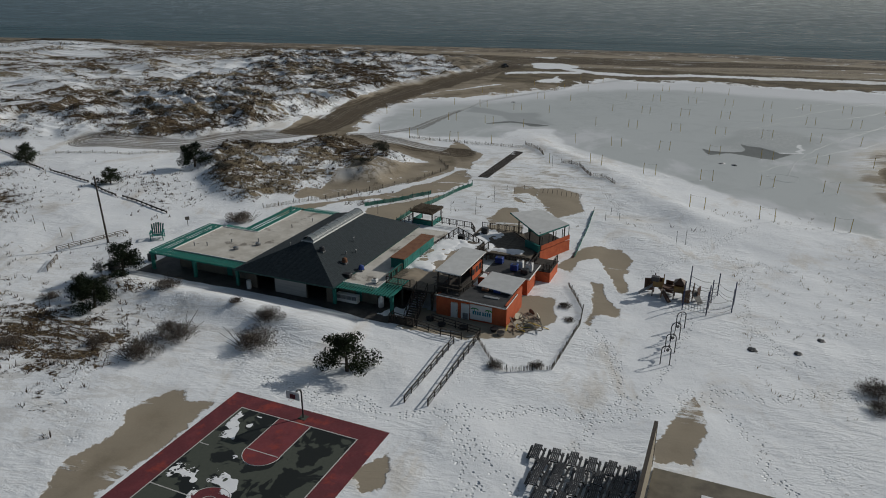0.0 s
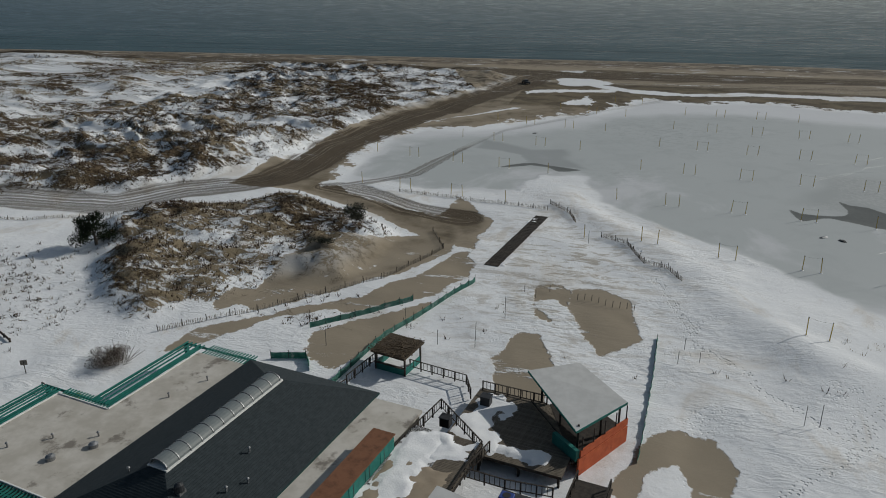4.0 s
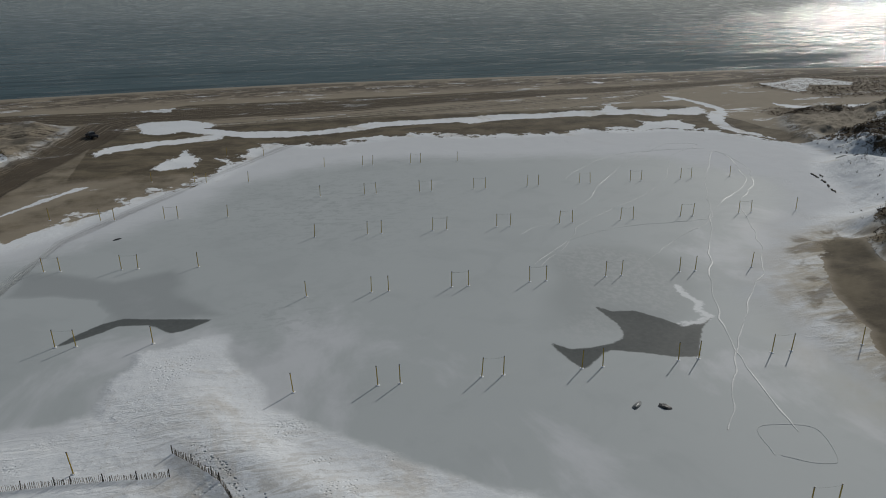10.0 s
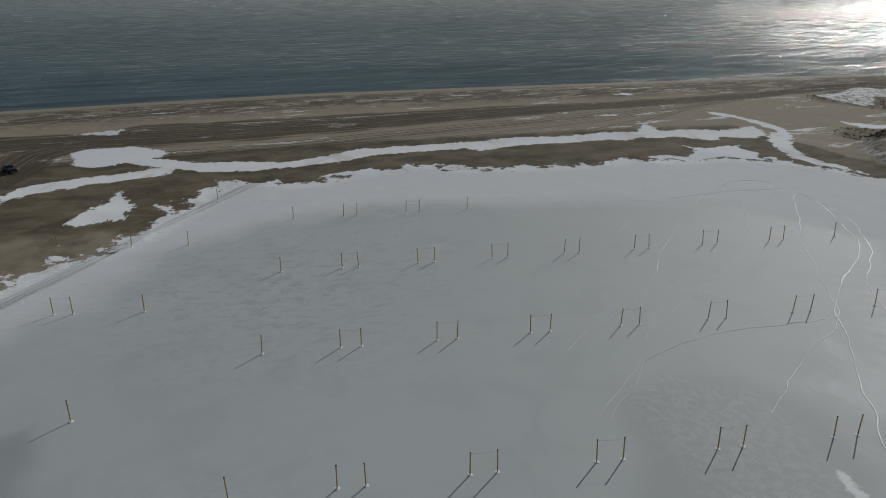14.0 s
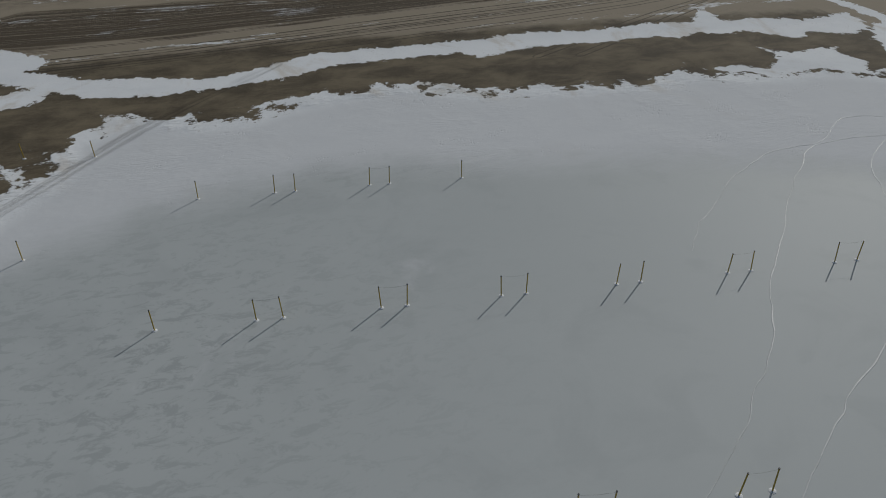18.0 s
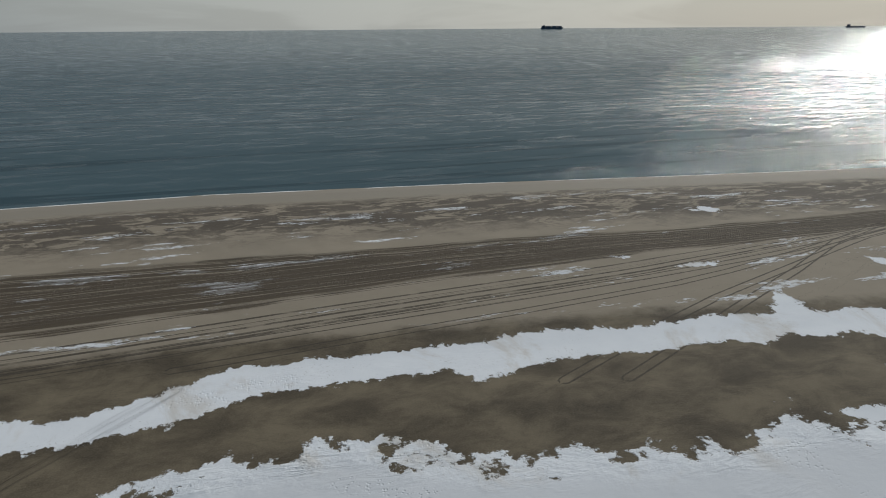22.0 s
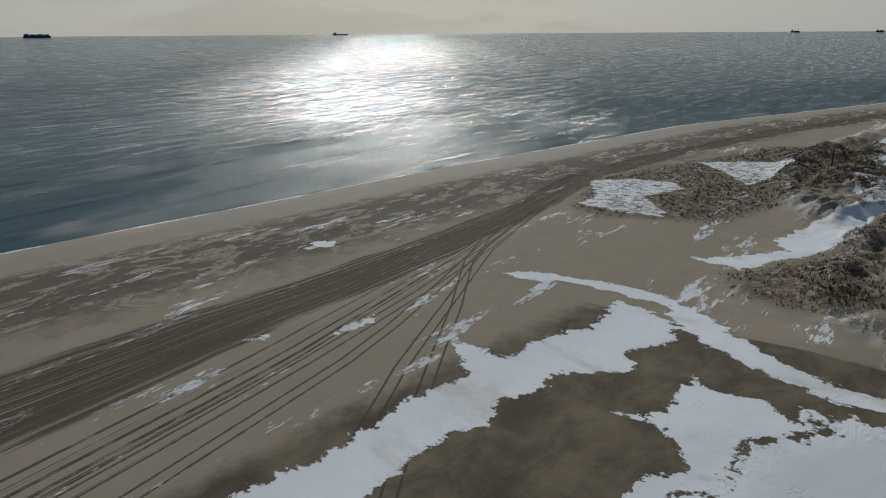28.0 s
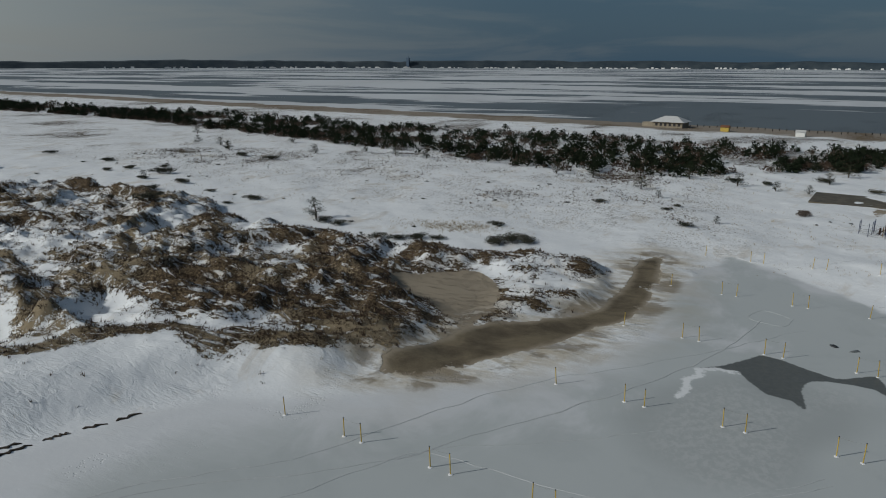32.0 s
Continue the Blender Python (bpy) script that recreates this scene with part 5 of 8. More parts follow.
# hipped roof
eave, top, rx = 2.95, 6.2, -7.95
part("hipped_roof", poly([(-15.9, 0, eave), (0, 0, eave), (0, 27.2, eave), (-15.9, 27.2, eave), (rx - 0.7, 6.6, top - 0.25), (rx + 0.7, 6.6, top - 0.25), (rx + 0.7, 21.2, top - 0.25), (rx - 0.7, 21.2, top - 0.25),
                         (-15.9, 0, eave - 0.08), (0, 0, eave - 0.08), (0, 27.2, eave - 0.08), (-15.9, 27.2, eave - 0.08)],
                        [(0, 1, 5, 4), (1, 2, 6, 5), (2, 3, 7, 6), (3, 0, 4, 7), (4, 5, 6, 7), (8, 11, 10, 9), (0, 8, 9, 1), (1, 9, 10, 2), (2, 10, 11, 3), (3, 11, 8, 0)]), M_SLATE, house)
for a, b in [((-15.95, -0.03), (0.05, -0.03)), ((0.03, 0), (0.03, 27.2)), ((0.05, 27.23), (-15.95, 27.23)), ((-15.93, 27.2), (-15.93, 0))]:
    part("fascia", barred((*a, eave - 0.12), (*b, eave - 0.12), 0.06, 0.2), M_DARKTEAL, house, "dark teal fascia board")
# shingle courses on the two visible slopes
bm = bmesh.new()
for i in range(1, 34):
    f = i / 34
    z = eave + (top - 0.25 - eave) * f + 0.012
    x, y0 = -7.25 * f, 6.6 * f
    bar(bm, (x, y0, z), (x, 27.2 - 6.0 * f, z), 0.02, 0.025)
    bar(bm, (-15.9 + 7.25 * f, y0, z), (-7.25 * f, y0, z), 0.02, 0.025)
tagged(part("shingle_courses", bm, M_SLATE, house), kind="stuff")
# barrel skylight along the ridge
sky_l = part("skylight", boxed(rx - 1.0, 6.5, top - 0.45, rx + 1.0, 21.3, top - 0.2), M_WHITE, house, "long barrel-vaulted ridge skylight with pale ribs")


def vault(y0, y1, r, thick):
    bm = bmesh.new()
    ring = [(rx + r * math.cos(a), top - 0.22 + 0.75 * r * math.sin(a)) for a in [math.pi * i / 10 for i in range(11)]]
    inner = [(rx + (r - thick) * math.cos(a), top - 0.22 + 0.75 * (r - thick) * math.sin(a)) for a in [math.pi * i / 10 for i in range(11)]]
    rows = [[bm.verts.new((x, y, z)) for x, z in some] for y in (y0, y1) for some in (ring, inner)]
    o0, i0, o1, i1 = rows
    for i in range(10):
        bm.faces.new((o0[i], o0[i + 1], o1[i + 1], o1[i]))
        bm.faces.new((i0[i + 1], i0[i], i1[i], i1[i + 1]))
        bm.faces.new((o0[i + 1], o0[i], i0[i], i0[i + 1]))
        bm.faces.new((o1[i], o1[i + 1], i1[i + 1], i1[i]))
    bmesh.ops.recalc_face_normals(bm, faces=bm.faces)
    return bm


for i in range(11):
    y = 6.7 + i * 1.3
    part("pane", vault(y + 0.05, y + 1.25, 0.9, 0.03), M_GLASS, sky_l, "clouded curved pane")
    part("rib", vault(y - 0.04, y + 0.05, 0.95, 0.08), M_GREY, sky_l)
part("rib", vault(20.96, 21.05, 0.95, 0.08), M_GREY, sky_l)
# flat roofs
part("flat_roof", slab(bmesh.new(), [(-29.1, 2.7), (-15.0, 2.7), (-15.0, 26.2), (-22.3, 26.2), (-22.3, 14.0), (-29.1, 14.0)], 2.6, 2.9), M_TAR, house, "stained pale flat roof with low kerb")
part("flat_roof", slab(bmesh.new(), [(-0.9, 2.4), (5.2, 2.4), (5.2, 26.4), (-0.9, 26.4)], 2.5, 2.78), M_TAR, house, "dirty pale flat roof with dark stains")
for a, b, z in [((-29.1, 2.75), (-15.1, 2.75), 2.95), ((-29.05, 2.7), (-29.05, 14), 2.95), ((-29.1, 13.95), (-22.3, 13.95), 2.95), ((-22.25, 14), (-22.25, 26.2), 2.95), ((5.15, 2.4), (5.15, 9), 2.83), ((-0.9, 2.45), (5.2, 2.45), 2.83)]:
    part("roof_kerb", barred((*a, z), (*b, z), 0.12, 0.1), M_WHITE, house)
# pergola: beams and slats round the flat roofs
for a, b in [((-32, 0.9), (-16, 0.9)), ((-32, 1.9), (-16, 1.9)), ((-31.9, 0.8), (-31.9, 14.8)), ((-30.3, 0.8), (-30.3, 14.8)), ((-25.4, 14.9), (-25.4, 27.8)), ((-23.4, 14.9), (-23.4, 27.8)), ((-25.4, 27.6), (-15.5, 27.6)), ((-0.8, 1.2), (8.2, 1.2)), ((7.9, 1.0), (7.9, 6.6)), ((-32, 14.8), (-22.4, 14.8))]:
    part("pergola_beam", barred((*a, 2.62), (*b, 2.62), 0.1, 0.26), M_TEAL, house)
slat = part("pergola_slat", boxed(-0.035, -1.05, -0.07, 0.035, 1.05, 0.07), M_TEAL, house)
slat.matrix_basis = pose(-31.5, 1.65, 2.82)
for i in range(1, 39):
    same_mesh(slat, "pergola_slat", pose(-31.5 + i * 0.4, 1.65, 2.82), house)
for i in range(22):
    same_mesh(slat, "pergola_slat", pose(-0.5 + i * 0.4, 1.45, 2.82), house)
long_slat = part("pergola_slat", boxed(-0.05, -6.6, -0.07, 0.05, 6.6, 0.07), M_TEAL, house)
long_slat.matrix_basis = pose(-32.1, 8.0, 2.82)
for x in (-31.6, -31.1, -30.6, -30.1, -29.6):
    same_mesh(long_slat, "pergola_slat", pose(x, 8.0, 2.82), house)
for x in (-25.2, -24.6, -24.0, -23.4, -22.8):
    same_mesh(long_slat, "pergola_slat", pose(x, 21.2, 2.82), house)
for i in range(16):
    same_mesh(slat, "pergola_slat", pose(-28.8 + i * 0.4, 14.6, 2.82) @ Matrix.Diagonal((1, 0.6, 1, 1)), house)
    same_mesh(slat, "pergola_slat", pose(-21.8 + i * 0.4, 27.2, 2.82), house)
for i in range(7):
    same_mesh(long_slat, "pergola_slat", pose(5.4 + i * 0.4, 3.6, 2.82) @ Matrix.Diagonal((1, 0.42, 1, 1)), house)
for x, y in [(-31.5, 1.0), (-23.7, 1.0), (-16.2, 1.0), (-0.6, 1.2), (7.9, 1.2), (-31.5, 14.6), (-25.3, 27.5), (-31.5, 8)]:
    part("column", boxed(x - 0.2, y - 0.2, 0.03, x + 0.2, y + 0.2, 2.5, bevel=0.02), M_TEAL, house)


def roof_fan(m, label, tarp=None):
    t = thing("roof_exhaust_fan", label, "roof fan", m)
    part("curb", boxed(-0.35, -0.35, 0, 0.35, 0.35, 0.25), M_GREY, t)
    part("hood", rodded((0, 0, 0.25), (0, 0, 0.75), 0.42, 14, 0.34), tarp or M_STEEL, t)
    part("cap", rodded((0, 0, 0.75), (0, 0, 0.9), 0.34, 14, 0.12), tarp or M_STEEL, t)
    return t


def vent_pipe(m, h=0.45, r=0.08):
    t = thing("vent_pipe", "small metal vent pipe on the roof", "vent", m, "vent pipes")
    part("pipe", rodded((0, 0, 0), (0, 0, h), r, 8), M_GREY, t)
    part("hat", rodded((0, 0, h), (0, 0, h + 0.1), r * 1.8, 8, r * 0.6), M_GREY, t)
    return t


def roof_box(name, m, sx, sy, sz, material, label):
    t = thing(name, label, "roof unit", m)
    part("casing", boxed(-sx / 2, -sy / 2, 0.08, sx / 2, sy / 2, sz, bevel=0.03), material, t)
    part("rail", boxed(-sx / 2, -sy / 2 + 0.1, 0, sx / 2, -sy / 2 + 0.2, 0.08), M_STEEL, t)
    part("rail", boxed(-sx / 2, sy / 2 - 0.2, 0, sx / 2, sy / 2 - 0.1, 0.08), M_STEEL, t)
    part("grille", rodded((0, 0, sz), (0, 0, sz + 0.03), min(sx, sy) * 0.36, 14), M_BLACK, t)
    return t


roof_fan(HOUSE @ pose(-1.9, 6.3, 3.68), "dark brown mushroom-shaped exhaust fan on the roof", M_RUST)
roof_fan(HOUSE @ pose(0.4, 6.8, 2.78), "roof exhaust fan wrapped in blue tarpaulin", M_BLUE)
roof_fan(HOUSE @ pose(-5.2, 5.9, 5.0), "dark exhaust fan on the shingle roof", M_STEEL)
roof_box("air_conditioner", HOUSE @ pose(-0.2, 4.0, 2.78), 1.1, 0.8, 0.6, M_BLACK, "low black air conditioning unit on the roof")
roof_box("air_conditioner", HOUSE @ pose(4.1, 3.8, 2.78), 0.7, 0.6, 0.6, M_WHITE, "small pale air conditioning unit on the roof")
for x, y, z in [(-2.8, 8.2, 4.2), (-3.9, 12.4, 4.7), (-2.2, 10, 3.9), (-10.5, 6.0, 5.1), (-25.5, 6.0, 2.9), (-23.0, 8.6, 2.9), (-27.2, 5.2, 2.9), (-19.5, 10.5, 2.9), (-18.5, 18.0, 2.9), (-17.2, 22.0, 2.9)]:
    vent_pipe(HOUSE @ pose(x, y, z))
for x, y in [(-20.5, 6.4), (-18.6, 9.2)]:
    t = thing("roof_turbine", "squat round metal roof ventilator", "vent", HOUSE @ pose(x, y, 2.9), "round roof vents")
    part("drum", rodded((0, 0, 0), (0, 0, 0.35), 0.38, 14), M_GREY, t)
    part("dome", rodded((0, 0, 0.35), (0, 0, 0.5), 0.42, 14, 0.2), M_GREY, t)
# gas bottle, ice boxes and bin in front
t = thing("ice_chest", "row of white ice chests against the wall", "ice chest", HOUSE @ pose(1.0, 2.4, 0.03))
part("body", boxed(-1.9, -0.4, 0.05, 1.3, 0.4, 1.15, bevel=0.03), M_WHITE, t)
for i in range(4):
    part("lid", boxed(-1.85 + i * 0.78, -0.45, 0.5, -1.15 + i * 0.78, -0.41, 1.05), M_GREY, t, "grey door panel")
t = thing("gas_tank", "white upright gas tank beside the wall", "gas tank", HOUSE @ pose(5.6, 2.6, 0.03))
part("tank", rodded((0, 0, 0.1), (0, 0, 1.3), 0.38, 16), M_WHITE, t, smooth_it=True)
part("shoulder", rodded((0, 0, 1.3), (0, 0, 1.55), 0.38, 16, 0.12), M_WHITE, t)
part("foot_ring", rodded((0, 0, 0), (0, 0, 0.1), 0.3, 16), M_STEEL, t)
t = thing("white_drum", "white drum standing under the eave", "drum", HOUSE @ pose(-14.2, 0.8, 0.03))
part("barrel", rodded((0, 0, 0), (0, 0, 1.1), 0.33, 14), M_WHITE, t)
part("lid", rodded((0, 0, 1.1), (0, 0, 1.16), 0.35, 14), M_WHITE, t)
t = thing("litter_bin", "black litter bin on the paving", "bin", HOUSE @ pose(-34.2, 3.4, 0.0))
part("body", boxed(-0.5, -0.45, 0, 0.5, 0.45, 1.1, bevel=0.05), M_BLACK, t)
part("lid", boxed(-0.54, -0.5, 1.1, 0.54, 0.5, 1.2, bevel=0.03), M_BLACK, t)


# ---- railings ----
def railing(pts, z, m, label, high=1.05, gap=1.5, material=None, name="deck_railing", balusters=True, group=""):
    mat = material or M_DARKWOOD
    t = thing(name, label, "railing", m, group)
    post = bal = None
    for (ax, ay), (bx, by) in zip(pts[:-1], pts[1:]):
        ln = math.hypot(bx - ax, by - ay)
        n = max(1, round(ln / gap))
        for i in range(n + 1):
            mm = pose(ax + (bx - ax) * i / n, ay + (by - ay) * i / n, z)
            if post is None:
                post = part("post", boxed(-0.06, -0.06, -0.15, 0.06, 0.06, high), mat, t)
                post.matrix_basis = mm
            else:
                same_mesh(post, "post", mm, t)
        part("top_rail", barred((ax, ay, z + high - 0.02), (bx, by, z + high - 0.02), 0.12, 0.06), mat, t)
        part("bottom_rail", barred((ax, ay, z + 0.15), (bx, by, z + 0.15), 0.06, 0.08), mat, t)
        if balusters:
            k = int(ln / 0.42)
            for i in range(1, k):
                mm = pose(ax + (bx - ax) * i / k, ay + (by - ay) * i / k, z)
                if bal is None:
                    bal = part("baluster", boxed(-0.025, -0.025, 0.15, 0.025, 0.025, high - 0.05), mat, t)
                    bal.matrix_basis = mm
                else:
                    same_mesh(bal, "baluster", mm, t)
        else:
            part("middle_rail", barred((ax, ay, z + high * 0.55), (bx, by, z + high * 0.55), 0.06, 0.1), mat, t)
    return t


# ---- decks ----
def deck(name, pts, z, label, material, along_x=True):
    t = thing(name, label, "deck", HOUSE)
    part("platform", slab(bmesh.new(), pts, z - 0.3, z - 0.03), M_DARKWOOD, t)
    xs, ys = [p[0] for p in pts], [p[1] for p in pts]
    x0, x1, y0, y1 = min(xs), max(xs), min(ys), max(ys)
    n = int((y1 - y0) / 0.2)
    board = None
    for i in range(n):
        mm = pose((x0 + x1) / 2, y0 + 0.1 + i * 0.2, z)
        if board is None:
            board = part("deck_board", boxed(-(x1 - x0) / 2, -0.09, -0.03, (x1 - x0) / 2, 0.09, 0.0), material, t)
            board.matrix_basis = mm
        else:
            same_mesh(board, "deck_board", mm, t)
    for x in np.linspace(x0 + 0.3, x1 - 0.3, 4):
        for y in (y0 + 0.3, (y0 + y1) / 2, y1 - 0.3):
            part("support", boxed(x - 0.1, y - 0.1, -0.1, x + 0.1, y + 0.1, z - 0.3), M_DARKWOOD, t)
    return t


deck("upper_deck", [(5.4, 4.2), (12.4, 4.2), (12.4, 24.0), (5.4, 24.0)], 2.75, "raised brown timber deck half buried in blown sand", M_DECK)
deck("lower_deck", [(8.0, 24.1), (19.6, 24.1), (19.6, 34.6), (8.0, 34.6)], 1.35, "dark brown timber deck beside the bar pavilion", M_DECK)
drift("sand_drift", 5.8, 5.5, 12.2, 20, 2.75, 0.3, HOUSE, "brown sand blown over the raised deck", 1, M_SANDPILE)
drift("snow_drift", 5.5, 10, 9.6, 24, 2.8, 0.4, HOUSE, "snow drifted along the raised deck", 2)
drift("snow_drift", 8.3, 19.5, 12.2, 24, 2.78, 0.4, HOUSE, "snow patch on the raised deck", 3)
drift("snow_drift", 8.1, 25.0, 13.4, 34.4, 1.35, 0.3, HOUSE, "snow patch on the lower deck boards", 4)
drift("snow_drift", 12.0, 24.2, 18.5, 27.2, 1.35, 0.4, HOUSE, "snow blown along the lower deck rail", 5)
drift("snow_drift", 5.8, 0.2, 10.2, 4.0, 0.0, 0.5, HOUSE, "snow heap at the foot of the stairs", 6)
railing([(5.5, 4.4), (9.0, 4.4)], 2.75, HOUSE, "dark timber railing along the deck front")
railing([(5.5, 4.4), (5.5, 9.2)], 2.75, HOUSE, "dark timber railing beside the deck")
railing([(12.3, 14.2), (12.3, 23.9), (6.2, 28.6), (5.4, 20.4)], 2.0, HOUSE, "dark timber railing round the deck corner")
railing([(12.9, 24.3), (12.3, 20.0), (15.9, 20.0), (19.8, 20.6)], 1.9, HOUSE, "dark timber railing between the decks")
railing([(8.3, 34.4), (15.2, 34.4)], 1.35, HOUSE, "dark timber railing along the lower deck")
railing([(-6.2, 31.0), (-5.8, 36.9)], 0.3, HOUSE, "dark timber railing with green mesh along the snow terrace")
railing([(-1.5, 36.9), (5.6, 36.4), (7.1, 34.0)], 0.3, HOUSE, "dark timber railing along the snow terrace")
# stairs up to the deck
st = thing("deck_stairs", "steep dark timber stairs up to the raised deck", "stairs", HOUSE)
tread = None
for i in range(14):
    f = i / 13
    mm = pose(10.9 - 0.2 * f, 0.4 + 4.0 * f, 0.25 + 2.45 * f)
    if tread is None:
        tread = part("tread", boxed(-0.75, -0.15, -0.03, 0.75, 0.15, 0.03), M_DARKWOOD, st)
        tread.matrix_basis = mm
    else:
        same_mesh(tread, "tread", mm, st)
for s in (-0.78, 0.78):
    part("stringer", barred((10.9 + s, 0.2, 0.1), (10.7 + s, 4.5, 2.7), 0.08, 0.3), M_DARKWOOD, st)
    part("handrail", barred((10.9 + s, 0.2, 1.15), (10.7 + s, 4.5, 3.75), 0.08, 0.08), M_DARKWOOD, st)
    for i in range(6):
        f = i / 5
        part("baluster", boxed(10.9 + s - 0.2 * f - 0.04, 0.2 + 4.3 * f - 0.04, 0.1 + 2.6 * f, 10.9 + s - 0.2 * f + 0.04, 0.2 + 4.3 * f + 0.04, 1.15 + 2.6 * f), M_DARKWOOD, st)
part("landing", boxed(8.4, -0.9, -0.05, 11.9, 0.5, 0.25), M_DARKWOOD, st)
railing([(8.5, 0.4), (8.5, -0.8), (11.8, -0.8)], 0.2, HOUSE, "dark timber railing round the stair landing", 0.95, 0.8)

# ---- teal store on the roof edge ----
t = thing("storage_container", "long teal storage box with a rusty brown roof", "container", HOUSE)
part("body", boxed(3.6, 9.6, 2.8, 5.6, 20.0, 4.25, bevel=0.02), M_TEAL, t)
part("roof", boxed(3.5, 9.5, 4.25, 5.7, 20.1, 4.34), M_RUST, t, "rusted brown sheet roof")
for i in range(4):
    part("door", boxed(5.6, 10.0 + i * 2.5, 2.9, 5.64, 11.3 + i * 2.5, 4.1), M_TEAL, t)
    part("door_seam", boxed(5.62, 10.6 + i * 2.5, 2.9, 5.66, 10.65 + i * 2.5, 4.1), M_STEEL, t)
t = thing("parapet", "teal painted timber parapet along the roof edge", "parapet", HOUSE)
part("panel", boxed(5.25, 5.6, 2.76, 5.37, 9.5, 3.7), M_TEAL, t)
part("cap", boxed(5.2, 5.6, 3.7, 5.42, 9.5, 3.76), M_TEAL, t)


# ---- bar huts ----
def quad_roof(pts, thick, material, name, parent, label=""):
    """A thin roof with its four corners at their own heights."""
    v = list(pts) + [(x, y, z - thick) for x, y, z in pts]
    return part(name, poly(v, [(0, 1, 2, 3), (7, 6, 5, 4), (0, 4, 5, 1), (1, 5, 6, 2), (2, 6, 7, 3), (3, 7, 4, 0)]), material, parent, label)


hut = thing("upper_bar", "open timber bar on the raised deck under a pale sloping roof", "bar hut", HOUSE)
quad_roof([(12.2, 5.2, 5.45), (15.9, 4.9, 5.45), (16.3, 13.4, 5.75), (12.6, 13.9, 5.75)], 0.14, M_GREYROOF, "roof", hut, "pale grey sloping sheet roof")
for a, b in [((12.2, 5.2, 5.38), (15.9, 4.9, 5.38)), ((15.9, 4.9, 5.38), (16.3, 13.4, 5.68))]:
    part("fascia", barred(a, b, 0.05, 0.12), M_WHITE, hut)
for x, y in [(12.5, 5.5), (14.1, 5.4), (15.6, 5.3), (12.8, 13.3), (15.9, 13.1), (15.8, 9.2)]:
    part("post", boxed(x - 0.08, y - 0.08, 2.4, x + 0.08, y + 0.08, 5.36), M_DARKWOOD, hut)
part("floor", boxed(12.45, 5.0, 2.5, 16.0, 13.6, 2.72), M_DARKWOOD, hut)
part("counter", boxed(12.5, 5.2, 2.72, 15.6, 5.5, 3.7), M_DARKWOOD, hut)
part("counter", boxed(15.55, 5.5, 2.72, 15.8, 9.0, 3.7), M_DARKWOOD, hut)
part("side_wall", boxed(15.5, 9.3, 2.72, 15.75, 13.2, 4.5), M_ORANGE, hut, "orange side wall with dark openings")
# wall is solid; black plates paint the dark inside of its openings
for i in range(3):
    part("window_opening", boxed(15.74, 9.6 + i * 1.2, 3.5, 15.78, 10.4 + i * 1.2, 4.3), M_BLACK, hut)
part("back_wall", boxed(12.5, 12.9, 2.72, 15.5, 13.1, 4.9), M_DARKWOOD, hut)
for x in (12.6, 14.2, 15.6):
    part("lower_post", boxed(x - 0.1, 5.1, 0, x + 0.1, 5.3, 2.5), M_DARKWOOD, hut)
railing([(12.5, 4.4), (16.0, 4.2), (16.4, 8.0)], 2.75, HOUSE, "dark timber railing round the bar", 0.95)

low = thing("orange_kitchen", "single-storey orange kitchen block with painted white shutters", "building", HOUSE)
wall_with("wall", low, 13.2, 3.9, 22.4, 3.4, 0, 2.75, 0.22, M_ORANGE, [(15.0, 16.0, 0.0, 2.1), (16.4, 17.6, 0.0, 2.2), (17.7, 20.6, 0.25, 2.3)])
part("wall", boxed(22.3, 3.6, -0.2, 22.55, 10.2, 3.0), M_ORANGE, low)
part("wall", boxed(16.4, 10.0, 0, 22.3, 10.2, 3.3), M_ORANGE, low)
part("wall", boxed(13.0, 3.8, 0, 13.25, 10.2, 2.7), M_ORANGE, low)
quad_roof([(13.0, 3.6, 2.85), (22.6, 3.0, 2.85), (22.7, 7.6, 2.95), (16.9, 7.9, 2.95)], 0.16, M_BLACKROOF, "flat_roof", low, "black felt flat roof with pale edge")
quad_roof([(17.3, 7.3, 3.35), (22.3, 6.4, 3.35), (22.8, 10.7, 3.85), (17.9, 11.4, 3.85)], 0.12, M_GREYROOF, "lean_to_roof", low, "pale grey tilted sheet roof")
for a, b in [((13.0, 3.55, 2.82), (22.6, 2.95, 2.82)), ((22.65, 3.0, 2.82), (22.72, 7.5, 2.92))]:
    part("roof_edge", barred(a, b, 0.05, 0.14), M_WHITE, low)
d = part("door", boxed(15.05, 3.72, 0.02, 15.95, 3.80, 2.05), M_WHITE, low, "plain white door")
part("handle", rodded((15.85, 3.69, 1.0), (15.85, 3.69, 1.12), 0.02, 6), M_STEEL, d)
part("shutter", boxed(16.45, 3.72, 0.05, 17.55, 3.78, 2.15), M_WHITE, low, "white panel shutter")
part("hatch", boxed(16.7, 3.68, 0.1, 17.4, 3.715, 0.9), M_GREY, low)
# added black sheet that stands in for the shade inside the kitchen
part("dark_interior", boxed(13.6, 8.6, 0.05, 22.0, 8.7, 2.6), M_BLACK, low)
sign = thing("painted_sign", "white board painted with green palm trees and blue lettering", "sign", HOUSE)
part("board", boxed(17.7, 3.70, 0.25, 20.6, 3.78, 2.3), M_WHITE, sign)
M_PALM = plain("palm_green_paint", (0.02, 0.22, 0.02), (0.05, 0.33, 0.04), 4.0, 0.7, 0.05)
M_LETTER = plain("teal_lettering_paint", (0.02, 0.16, 0.22), (0.03, 0.22, 0.30), 4.0, 0.7, 0.05)
